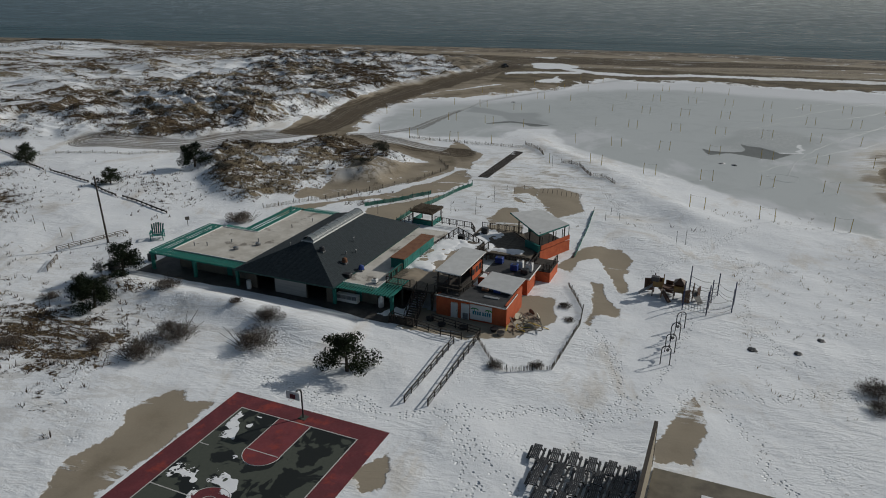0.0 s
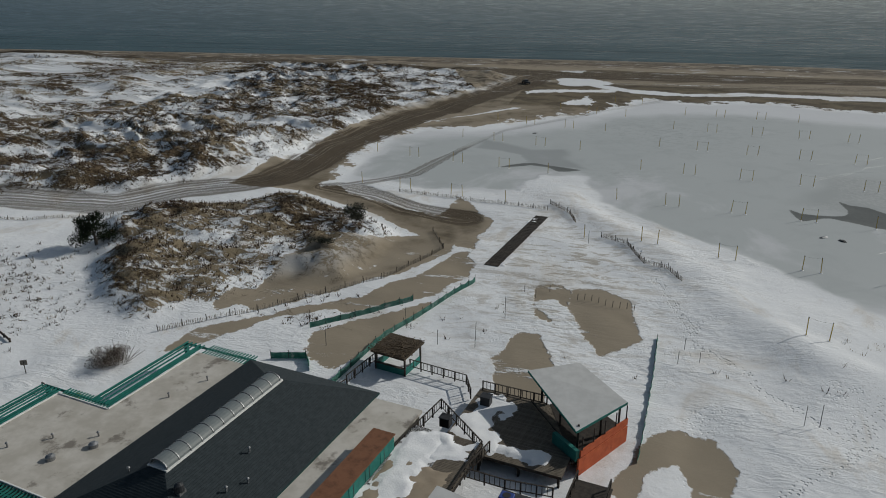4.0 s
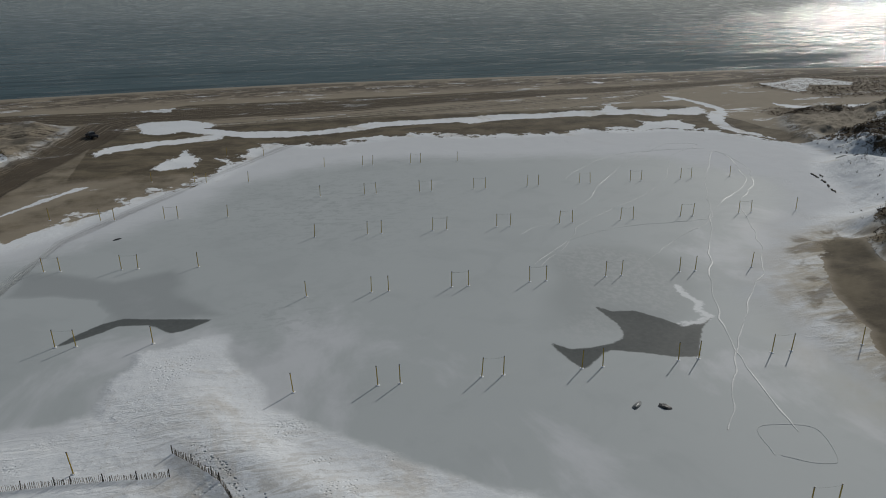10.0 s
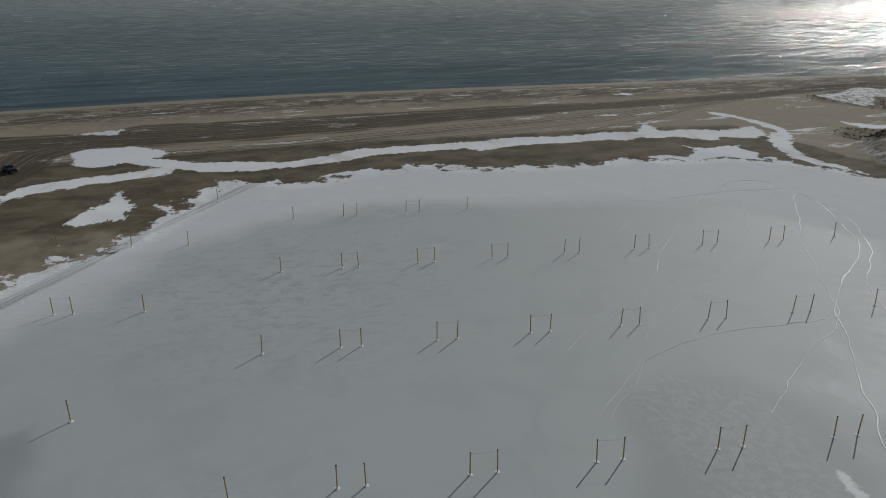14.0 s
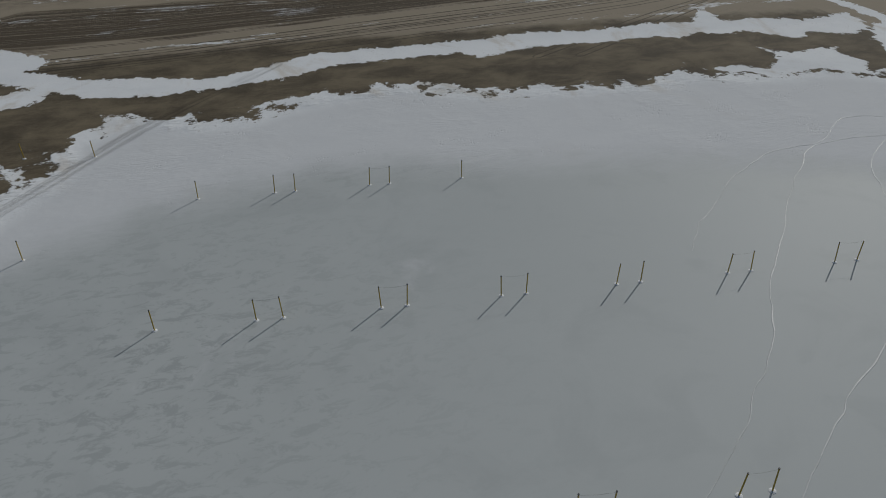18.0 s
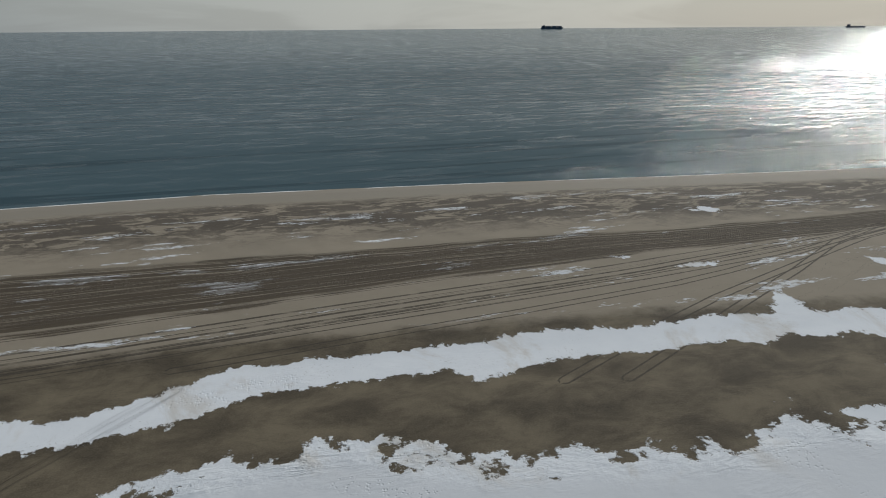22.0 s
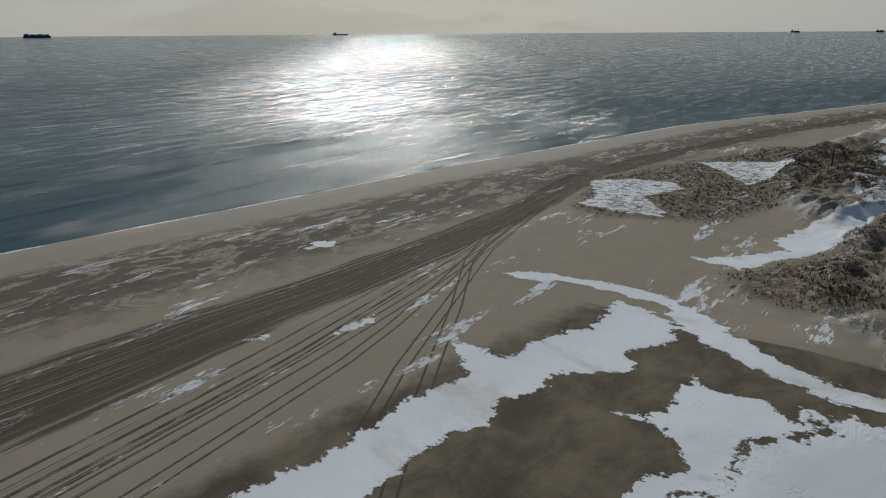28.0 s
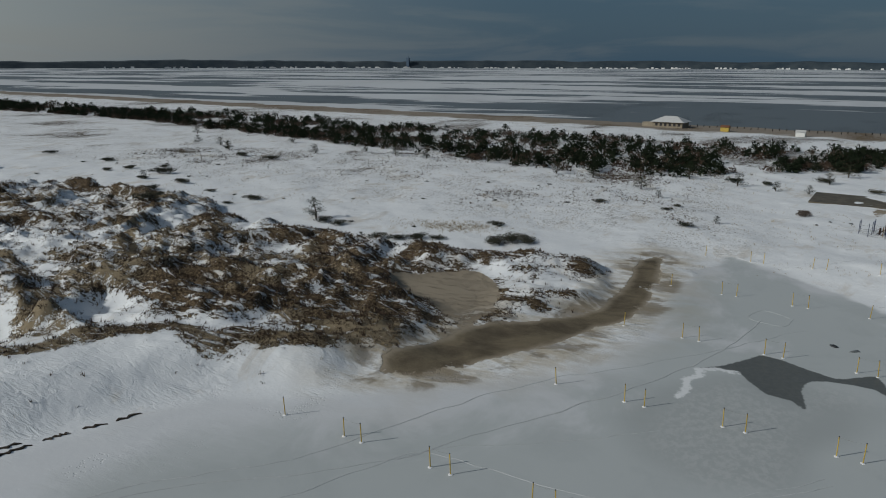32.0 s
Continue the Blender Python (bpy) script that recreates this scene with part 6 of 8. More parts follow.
for i, x in enumerate([18.05, 18.35, 18.65, 18.95, 19.35, 19.65, 19.95, 20.25]):
    part("lettering_bar", boxed(x, 3.685, 0.95, x + 0.2, 3.70, 1.45), M_LETTER, sign)
for cx in (18.25, 20.1):
    part("palm_trunk", barred((cx, 3.693, 1.25), (cx + 0.1, 3.693, 1.85), 0.015, 0.07), M_PALM, sign)
    for a in (-170, -140, -110, -60, -30, -5, 20, 160):
        part("palm_leaf", barred((cx + 0.1, 3.69, 1.85), (cx + 0.1 + 0.5 * math.cos(radians(a)), 3.69, 1.85 - 0.1 + 0.32 * abs(math.sin(radians(a))) * (1 if a > 0 or a < -120 else 0.8) - 0.14), 0.012, 0.09), M_PALM, sign)
for x, y, m_, lab in [(20.2, 7.0, M_BLUE, "small dark blue covered roof unit"), (18.6, 6.9, M_RUST, "small brown hatch on the black roof")]:
    roof_box("roof_hatch", HOUSE @ pose(x, y, 2.92), 0.9, 0.7, 0.4, m_, lab)
t = thing("metal_tray", "loose metal trays lying on the black roof", "tray", HOUSE)
part("tray", boxed(19.0, 5.0, 2.92, 21.0, 5.5, 3.0), M_GREY, t)

ob_ = thing("orange_store", "orange flat-roofed store with cooling units on top", "building", HOUSE)
part("wall", boxed(16.4, 13.9, -0.1, 22.2, 17.9, 2.45), M_ORANGE, ob_)
part("flat_roof", boxed(16.0, 13.6, 2.45, 22.5, 19.2, 2.6), M_BLACKROOF, ob_)
part("roof_edge", boxed(22.5, 13.6, 2.42, 22.56, 19.2, 2.64), M_WHITE, ob_)
part("roof_edge", boxed(16.0, 13.54, 2.42, 22.56, 13.6, 2.64), M_WHITE, ob_)
part("rear_wall", boxed(16.4, 17.9, 0, 19.8, 19.0, 2.45), M_DARKWOOD, ob_)
roof_box("cooling_unit", HOUSE @ pose(16.9, 17.6, 2.6), 1.1, 0.9, 0.9, M_BLUE, "cooling unit under a blue cover")
roof_box("cooling_unit", HOUSE @ pose(19.7, 15.8, 2.6), 1.0, 0.9, 0.9, M_BLUE, "dark blue covered cooling unit")
roof_box("cooling_unit", HOUSE @ pose(20.2, 16.9, 2.6), 0.9, 0.8, 1.1, M_WHITE, "white louvred cooling unit")
roof_box("cooling_unit", HOUSE @ pose(21.4, 15.2, 2.6), 1.0, 0.9, 0.7, M_STEEL, "dark cooling unit with round fan")
roof_box("cooling_unit", HOUSE @ pose(21.7, 16.4, 2.6), 0.9, 0.8, 1.2, M_WHITE, "tall white cooling unit")
t = thing("orange_stair_block", "small orange block carrying a timber stair platform", "building", HOUSE)
part("wall", boxed(20.9, 19.4, -0.1, 23.9, 24.0, 1.55), M_ORANGE, t)
part("platform", boxed(20.8, 19.3, 1.55, 24.0, 24.1, 1.65), M_DARKWOOD, t)
railing([(21.0, 24.0), (21.0, 19.5), (23.8, 19.5), (23.8, 24.0)], 1.65, HOUSE, "dark timber railing on the orange block", 1.0, 1.1)

pav = thing("bar_pavilion", "open bar pavilion with a pale kite-shaped roof on an orange base", "pavilion", HOUSE)
quad_roof([(13.0, 34.7, 4.6), (19.9, 27.3, 4.05), (23.2, 33.4, 4.35), (17.3, 38.4, 4.6)], 0.16, M_GREYROOF, "roof", pav, "pale grey kite-shaped roof")
for a, b in [((13.0, 34.7, 4.5), (19.9, 27.3, 3.95)), ((19.9, 27.3, 3.95), (23.2, 33.4, 4.25))]:
    part("fascia", barred(a, b, 0.06, 0.22), M_TEAL, pav)
for x, y in [(14.6, 34.6), (19.9, 28.2), (22.6, 33.0), (17.6, 37.3), (17.4, 31.4), (21.4, 30.6)]:
    part("post", boxed(x - 0.09, y - 0.09, 0, x + 0.09, y + 0.09, 4.2), M_DARKWOOD, pav)
part("base_wall", barred((20.4, 26.6, 0.75), (23.3, 33.6, 0.75), 0.2, 1.9), M_ORANGE, pav, "orange base wall")
part("upper_wall", barred((20.5, 26.8, 2.2), (23.3, 33.6, 2.2), 0.15, 0.7), M_ORANGE, pav)
part("counter", barred((17.6, 28.6, 2.0), (20.3, 26.7, 2.0), 0.4, 1.1), M_TEAL, pav, "teal bar counter")
part("floor", slab(bmesh.new(), [(15.5, 34.6), (19.9, 26.5), (23.2, 33.4), (17.4, 37.6)], 1.1, 1.38), M_DARKWOOD, pav)
part("back_wall", barred((16.0, 35.4, 2.3), (17.6, 37.4, 2.3), 0.12, 1.8), M_TEAL, pav)
for i in range(5):
    f = i / 4
    part("window_bar", boxed(20.6 + 2.6 * f - 0.05, 27.0 + 6.4 * f - 0.05, 2.5, 20.6 + 2.6 * f + 0.05, 27.0 + 6.4 * f + 0.05, 4.0), M_DARKWOOD, pav)
part("awning_bar", barred((13.8, 33.6, 1.9), (18.0, 29.2, 1.9), 0.1, 0.1), M_DARKWOOD, pav)
for x, y in [(9.6, 32.0), (7.4, 27.0)]:
    t = thing("deck_heater_box", "black metal box standing on the deck", "box", HOUSE @ pose(x, y, 1.35))
    part("body", boxed(-0.5, -0.45, 0, 0.5, 0.45, 0.95, bevel=0.03), M_BLACK, t)
    part("lid", boxed(-0.55, -0.5, 0.95, 0.55, 0.5, 1.02), M_STEEL, t)

tk = thing("tiki_hut", "small square hut with a shaggy thatched roof and teal sides", "hut", HOUSE)
quad_roof([(-5.6, 35.2, 2.5), (-1.2, 34.9, 2.45), (-0.9, 39.3, 2.55), (-5.4, 39.6, 2.6)], 0.28, M_THATCH, "thatch_roof", tk, "shaggy dark thatch")
bm = bmesh.new()
r2 = random.Random(9)
for i in range(240):
    x, y = r2.uniform(-5.6, -1.0), r2.uniform(35.0, 39.5)
    a = r2.uniform(0, 6.28)
    bar(bm, (x, y, 2.55), (x + 0.5 * math.cos(a), y + 0.5 * math.sin(a), 2.5 + r2.uniform(0, 0.12)), 0.06, 0.03)
tagged(part("thatch_bundle", bm, M_THATCH, tk), kind="stuff")
for x, y in [(-5.2, 35.6), (-1.4, 35.4), (-1.2, 38.9), (-5.0, 39.1)]:
    part("post", boxed(x - 0.09, y - 0.09, -0.1, x + 0.09, y + 0.09, 2.3), M_DARKWOOD, tk)
for a, b in [((-5.2, 35.6), (-1.4, 35.4)), ((-1.4, 35.4), (-1.2, 38.9)), ((-5.2, 35.6), (-5.0, 39.1))]:
    part("side_panel", barred((*a, 0.45), (*b, 0.45), 0.06, 0.9), M_TEAL, tk, "teal painted side panel")
part("counter", barred((-5.3, 35.5, 0.95), (-1.3, 35.3, 0.95), 0.35, 0.06), M_DARKWOOD, tk)

# ---- rubbish by the kitchen ----
for i, (x, y, s) in enumerate([(23.8, 4.6, 0.65), (24.6, 5.6, 0.55), (23.4, 6.4, 0.75), (25.6, 7.8, 0.6), (24.4, 8.8, 0.5), (25.3, 4.2, 0.7)]):
    t = thing("table_top", "round bleached table top thrown on the sand", "table top", HOUSE @ pose(x, y, 0.2, 20 + 13 * i, 15 - 9 * i, 40 * i), "discarded table tops")
    part("disc", rodded((0, 0, -0.03), (0, 0, 0.03), s, 18), plain("bleached_table", (0.38, 0.34, 0.25), (0.48, 0.44, 0.34), 2.0, 0.8, 0.1) if i == 0 else bpy.data.materials["bleached_table"], t)
    part("rim", rodded((0, 0, -0.05), (0, 0, -0.03), s * 0.9, 18), M_GREYWOOD, t)
r3 = random.Random(12)
for i in range(26):
    x, y, a = r3.uniform(22.9, 26.6), r3.uniform(2.6, 7.6), r3.uniform(0, 3.14)
    ln = r3.uniform(0.5, 1.6)
    o = part("scrap_plank", boxed(-ln, -0.08, -0.025, ln, 0.08, 0.025), r3.choice([M_GREYWOOD, M_YELLOW, M_DECK, M_GREYWOOD]), None)
    o.matrix_world = HOUSE @ pose(x, y, 0.1 + 0.02 * i, r3.uniform(-9, 9), r3.uniform(-9, 9), math.degrees(a))
    tagged(o, "loose broken plank in the rubbish heap", "plank", "scrap planks")
for x, y, mt in [(21.5, 2.2, M_BLACK), (22.5, 1.6, M_GREYWOOD), (13.0, 1.8, M_STEEL), (15.0, 0.9, M_STEEL), (17.8, 1.2, M_BLACK)]:
    t = thing("fire_pit", "dark round fire pit on the sand", "fire pit", HOUSE @ pose(x, y, 0.0), "round pits")
    part("bowl", rodded((0, 0, 0), (0, 0, 0.35), 0.45, 14, 0.55), mt, t)
    part("ash", rodded((0, 0, 0.35), (0, 0, 0.37), 0.48, 14), M_BLACK, t)

# ---- plants ----
def tufts(name, places, blades, high, spread, width, material, seed, label="", category="", lean=0.5):
    """Many bent blades in one mesh."""
    r = np.random.RandomState(seed)
    n = len(places) * blades
    base = np.repeat(np.array(places, float), blades, 0)
    a, s = r.rand(n) * 2 * np.pi, r.rand(n)
    hgt = high * (0.5 + 0.7 * r.rand(n)) * np.repeat(0.6 + 0.8 * r.rand(len(places)), blades)
    off = np.stack([np.cos(a) * spread * s, np.sin(a) * spread * s, np.zeros(n) - 0.03], -1)
    side = np.stack([-np.sin(a), np.cos(a), np.zeros(n)], -1) * width
    tip = np.stack([np.cos(a) * hgt * lean, np.sin(a) * hgt * lean, hgt], -1)
    p0 = base + off
    v = np.stack([p0 - side, p0 + side, p0 + tip], 1).reshape(-1, 3)
    me = bpy.data.meshes.new(name)
    me.vertices.add(n * 3)
    me.vertices.foreach_set("co", v.astype(np.float32).ravel())
    me.loops.add(n * 3)
    me.loops.foreach_set("vertex_index", np.arange(n * 3, dtype=np.int32))
    me.polygons.add(n)
    me.polygons.foreach_set("loop_start", np.arange(0, n * 3, 3, dtype=np.int32))
    me.update(calc_edges=True)
    me.materials.append(material)
    ob = new(name, me)
    if label:
        tagged(ob, label, category, kind="stuff")
    return ob


def leaf_cloud(centres, count, size, seed, flat=0.6):
    """Small quads scattered round centres (x, y, z, radius)."""
    r = np.random.RandomState(seed)
    c = np.array(centres, float)
    pick = r.choice(len(c), count, p=c[:, 3] ** 2 / (c[:, 3] ** 2).sum())
    d = r.normal(size=(count, 3))
    d /= np.linalg.norm(d, axis=1, keepdims=True)
    p = c[pick, :3] + d * c[pick, 3:4] * (r.rand(count, 1) ** 0.45) * np.array([1, 1, flat])
    u, w_ = r.normal(size=(count, 3)), r.normal(size=(count, 3))
    u /= np.linalg.norm(u, axis=1, keepdims=True)
    w_ /= np.linalg.norm(w_, axis=1, keepdims=True)
    s = size * (0.5 + r.rand(count, 1))
    v = np.stack([p - u * s, p + w_ * s * 0.45, p + u * s, p - w_ * s * 0.45], 1).reshape(-1, 3)
    return v, np.arange(count * 4).reshape(-1, 4)


def cloud_part(name, v, f, material, parent, label=""):
    me = bpy.data.meshes.new(name)
    me.from_pydata(v.tolist(), [], f.tolist())
    me.materials.append(material)
    ob = new(name, me)
    ob.parent = parent
    if label:
        ob["label"] = label
    return ob


def pine_kind(seed, high, wide, label, count=1100):
    r = random.Random(seed)
    t = thing("pine_tree", label, "tree", Matrix(), "pine trees on the snow")
    bm = bmesh.new()
    lean = Vector((r.uniform(-0.3, 0.3), r.uniform(-0.3, 0.3), high * 0.85))
    pts = [Vector((0, 0, -0.3)), lean * 0.35 + Vector((r.uniform(-0.2, 0.2), 0, 0)), lean * 0.7, lean]
    for i in range(3):
        rod(bm, pts[i], pts[i + 1], 0.05 * high * (1 - i * 0.28), 7, 0.05 * high * (0.72 - i * 0.28))
    part("trunk", bm, M_BARK, t)
    cs = []
    for i in range(11):
        f = 0.15 + 0.8 * i / 10
        a = i * 2.4 + r.uniform(-0.4, 0.4)
        reach = wide * (1.05 - 0.75 * f) * r.uniform(0.7, 1.1)
        p = lean * f
        q = p + Vector((math.cos(a) * reach, math.sin(a) * reach, high * 0.06))
        part("limb", rodded(p, q, 0.018 * high * (1.1 - f), 5, 0.006 * high), M_BARK, t)
        for k in (0.55, 1.0):
            c = p.lerp(q, k)
            cs.append((c.x, c.y, c.z + 0.1, wide * r.uniform(0.26, 0.4) * (1.15 - 0.5 * f)))
    cs.append((lean.x, lean.y, lean.z, wide * 0.22))
    v, f = leaf_cloud(cs, count, 0.04 * wide, seed, 0.75)
    cloud_part("crown", v, f, M_PINE, t, "dark green needle clumps")
    return t


def shrub_kind(seed, wide, high, material, label, count=700, twig=True):
    r = random.Random(seed)
    t = thing("shrub", label, "shrub", Matrix(), "shrubs on the snow")
    cs = []
    for i in range(9):
        a, s = r.uniform(0, 6.28), r.uniform(0.1, 0.8)
        x, y = math.cos(a) * s * wide, math.sin(a) * s * wide * 0.7
        cs.append((x, y, high * r.uniform(0.3, 0.65), wide * r.uniform(0.22, 0.42)))
    bm = bmesh.new()
    for i in range(26):
        a, s = r.uniform(0, 6.28), r.uniform(0.2, 1.0)
        rod(bm, (0.25 * wide * math.cos(a), 0.2 * wide * math.sin(a), -0.1), (wide * s * math.cos(a), 0.75 * wide * s * math.sin(a), high * r.uniform(0.5, 1.1)), 0.022, 4, 0.008)
    part("stem_tangle", bm, M_BARK, t, "tangled dark stems")
    v, f = leaf_cloud(cs, count, 0.055 if twig else 0.11, seed, high / wide * 0.8)
    cloud_part("foliage", v, f, material, t)
    return t


def plant(kind, spots, seed):
    r = random.Random(seed)
    for i, (x, y, s) in enumerate(spots):
        m = Matrix.Translation((x, y, ground_at(x, y) - 0.05)) @ pose(0, 0, 0, 0, 0, r.uniform(0, 360)) @ Matrix.Scale(s, 4)
        if i == 0:
            kind.matrix_basis = m
        else:
            o = copy_thing(kind, m)
            o.matrix_basis = m


plant(pine_kind(1, 3.6, 2.6, "bushy dark green pine leaning in the snow", 6800), [(-24.5, 66.5, 1.35), (-64.6, 83.8, 1.4), (-62.3, 74.5, 1.2), (-88.4, 143.5, 1.6), (-130, 140, 1.3), (-66, 77, 0.9), (-99, 128, 1.0)], 1)
plant(pine_kind(2, 4.2, 2.3, "small dark pine tree on the snowfield", 1700), [(156.5, 133.5, 1.5), (281, 18, 1.3), (234.5, 13.5, 1.2), (249.5, 103.5, 0.9), (66.8, 21.2, 1.4), (80.2, 49.6, 1.2), (196, 6, 1.3), (115, 29, 1.3), (100.6, 30.2, 1.1), (165.3, -4, 1.3), (134, 8, 1.2), (72.7, 65.6, 0.7), (130.8, 154, 0.8), (54, 97, 0.6), (352, -40, 1.3), (270, -20, 1.2), (286, 13, 1.0), (50, 30, 1.2), (38, 36, 0.9), (28, 38, 0.8), (178, 12, 1.1), (215, 0, 1.0), (300, 2, 1.2), (318, -2, 1.1), (150, 10, 1.3), (20, 14, 1.1), (12, -6, 1.4)], 2)
plant(shrub_kind(3, 2.2, 1.1, M_TWIG, "bare grey thicket half buried in snow", 4200), [(-47.6, 69.8, 1.9), (-37.6, 69.2, 1.8), (-55.2, 80, 1.2), (-38, 74.4, 1.3), (-48.9, 63.8, 1.6), (-60, 111.5, 1.7), (-43, 77, 0.6), (32, 75, 1.3), (31, 72, 1.1), (-2, 89, 0.6), (-1, 85, 0.5), (-9, 71, 0.7), (-4, 72, 0.6), (-56, 66, 0.9), (-66, 63, 1.0), (-70, 76, 0.8)], 3)
plant(shrub_kind(4, 3.0, 1.2, M_HEATH, "low dark evergreen thicket on the snow", 1600, False), [(346, 64, 1.5), (303, 70, 1.5), (276, 85, 1.4), (254.5, 88, 2.3), (250, 103, 1.2), (232, 118.5, 1.7), (224, 142, 1.4), (200, 150.5, 2.0), (203, 147, 1.3), (258.5, 120, 1.0), (231, 104.5, 1.3), (205, 136, 1.1), (211.5, 112, 0.9), (190, 117, 1.5), (241, 38, 1.7), (259.5, 34.5, 1.7), (152, 136.5, 1.3), (146.6, 138, 1.2), (130, 147, 1.3), (125, 145.5, 1.2), (121, 143.5, 1.4), (116, 143, 1.0), (98, 139, 1.9), (101, 142, 1.5), (94, 137.5, 1.3), (107.4, 122, 1.1), (192, 128, 0.8), (88.5, 81, 1.0), (61.5, 106, 1.1), (68, 85, 0.8), (22, 10, 1.5), (51, 20, 1.4), (280, 92, 1.2), (266, 76, 1.1), (234, 103, 1.0), (307, 67, 1.0), (-52, 166, 1.5), (-49, 147, 0.9), (-50, 163, 1.1), (40, 24, 1.2), (8, 30, 1.3), (66, 78, 0.7)] + [(90 + 235 * ((i * 0.618) % 1), 42 + 100 * ((i * 0.414 + 0.1) % 1) ** 1.2 - 0.06 * i, 0.2 + 0.3 * ((i * 0.37) % 1)) for i in range(40)], 4)

# dead grass on the dunes, sampled from the ground's own scrub field
rs = np.random.RandomState(21)
fine = (GX > -160) & (GX < 328) & (GY > -5) & (GY < 440)
prob = np.where(fine, (FIELDS["veg"] ** 1.6 + 0.25 * FIELDS["brush"]) * (FIELDS["patch"] < 0) * ((FIELDS["sand"] < 0) | (FIELDS["brush"] > 0.2)), 0).ravel()
spots = rs.choice(prob.size, 64000, p=prob / prob.sum())
pts = np.stack([GX.ravel()[spots] + rs.uniform(-0.33, 0.33, len(spots)), GY.ravel()[spots] + rs.uniform(-0.4, 0.4, len(spots)), GZ.ravel()[spots]], -1)
tufts("dune_grass", pts[:16000], 5, 0.55, 0.28, 0.04, M_STRAW, 22, "dead straw-coloured beach grass on the dunes", "grass")
tufts("dune_scrub", pts[16000:], 6, 0.5, 0.42, 0.06, M_RUSSET, 23, "low russet scrub poking through the snow", "scrub")
# reeds and thin grass on the plain
plain_spots = []
for _ in range(5200):
    x, y = rs.uniform(20, 320), rs.uniform(20, 150)
    if vnoise(np.array(x / 16.0), np.array(y / 9.0)) > 0.52 and y < 150 - 0.15 * x:
        plain_spots.append((x, y, ground_at(x, y)))
for _ in range(900):
    x, y = rs.normal(118, 7), rs.normal(128, 3)
    plain_spots.append((x, y, ground_at(x, y)))
tufts("snowfield_grass", plain_spots, 5, 0.45, 0.35, 0.03, M_STRAW, 24, "thin dead grass stalks standing in the snow", "grass")

# belt of pines and bare thicket along the far road
NEAR = [(-400, -60), (-60, -60), (13, -20), (73, 18), (115, 22), (172, 0), (295, -42), (484, -105), (645, -130), (1200, -330), (2000, -700)]
FAR = [(-400, -110), (31, -90), (151, -118), (385, -165), (770, -215), (1200, -400), (2000, -760)]
belt_pines, belt_scrub = [], []
for _ in range(9500):
    x = rs.uniform(-220, 1150) if rs.rand() < 0.8 else rs.uniform(1150, 2000)
    lo, hi = np.interp(x, [p[0] for p in FAR], [p[1] for p in FAR]), np.interp(x, [p[0] for p in NEAR], [p[1] for p in NEAR])
    y = lo + (hi - lo) * rs.rand() ** 0.8
    if abs(y - (-101 - 0.13 * x)) < 8 or abs(y - (-138 - 0.14 * x)) < 5 or vnoise(np.array(x / 24.0), np.array(y / 11.0)) < 0.33:
        continue
    if rs.rand() < 0.5:
        belt_pines.append((x, y))
    else:
        belt_scrub.append((x, y))


def belt(name, places, high, wide, per, size, material, label, seed):
    cs = []
    for x, y in places:
        z, s = ground_at(x, y), rs.uniform(0.6, 1.4)
        cs += [(x, y, z + high * 0.35 * s, wide * s), (x + rs.uniform(-1, 1) * wide * 0.6, y, z + high * 0.75 * s, wide * 0.7 * s)]
    v, f = leaf_cloud(cs, per * len(places), size, seed, high / wide * 0.45)
    return tagged(cloud_part(name, v, f, material, None), label, "woods", kind="stuff")


belt("pine_belt", belt_pines, 3.8, 2.6, 70, 0.7, M_PINE, "belt of dark pines behind the snowfield", 31)
belt("thicket_belt", belt_scrub, 2.2, 3.4, 50, 0.55, M_RUSSET, "russet bare thicket between the pines", 32)


# ---- fences ----
def slat_fence(pts, label, high=1.0, gap=0.16, material=None, sunk=0.15, lean=6, name="sand_fence"):
    t = thing(name, label, "fence", Matrix(), "sand fences")
    r = random.Random(len(pts) + int(pts[0][0]))
    bm = bmesh.new()
    post = None
    for (ax, ay), (bx, by) in zip(pts[:-1], pts[1:]):
        ln = math.hypot(bx - ax, by - ay)
        n = int(ln / gap)
        for i in range(n):
            x, y = ax + (bx - ax) * i / n, ay + (by - ay) * i / n
            z = ground_at(x, y) - sunk
            d = Vector((r.uniform(-0.08, 0.08), r.uniform(-0.08, 0.08), high * r.uniform(0.85, 1.05)))
            bar(bm, (x, y, z - 0.2), (x + d.x, y + d.y, z + d.z), 0.02, 0.06)
        for i in range(int(ln / 3.0) + 1):
            x, y = ax + (bx - ax) * i * 3.0 / ln, ay + (by - ay) * i * 3.0 / ln
            mm = pose(x, y, ground_at(x, y), r.uniform(-lean, lean), r.uniform(-lean, lean), 0)
            if post is None:
                post = part("post", rodded((0, 0, -0.5), (0, 0, high * 1.15), 0.05, 6), M_DARKWOOD, t)
                post.matrix_basis = mm
            else:
                same_mesh(post, "post", mm, t)
    tagged(part("slats", bm, material or M_FENCE, t), kind="stuff")
    return t


slat_fence([(-50.2, 188.9), (-37.1, 186.4), (-26.9, 184.4), (-18, 182.3)], "bleached slatted sand fence half buried along the drift", 0.8)
slat_fence([(-18, 185.8), (-13.7, 180.1), (-12.3, 175.9)], "slatted sand fence leaning on the snow bank", 0.9)
slat_fence([(-7.4, 168.6), (-3.1, 165.3), (-0.5, 157.9), (3, 155.8), (4.9, 151.3)], "slatted sand fence buried in the snow bank", 0.9, material=M_GREYWOOD)
slat_fence([(-60, 119.3), (-53, 126), (-46.5, 133.8), (-38, 142.8), (-32.5, 157), (-36.6, 165.5)], "bleached slatted fence along the sandy track", 0.85)
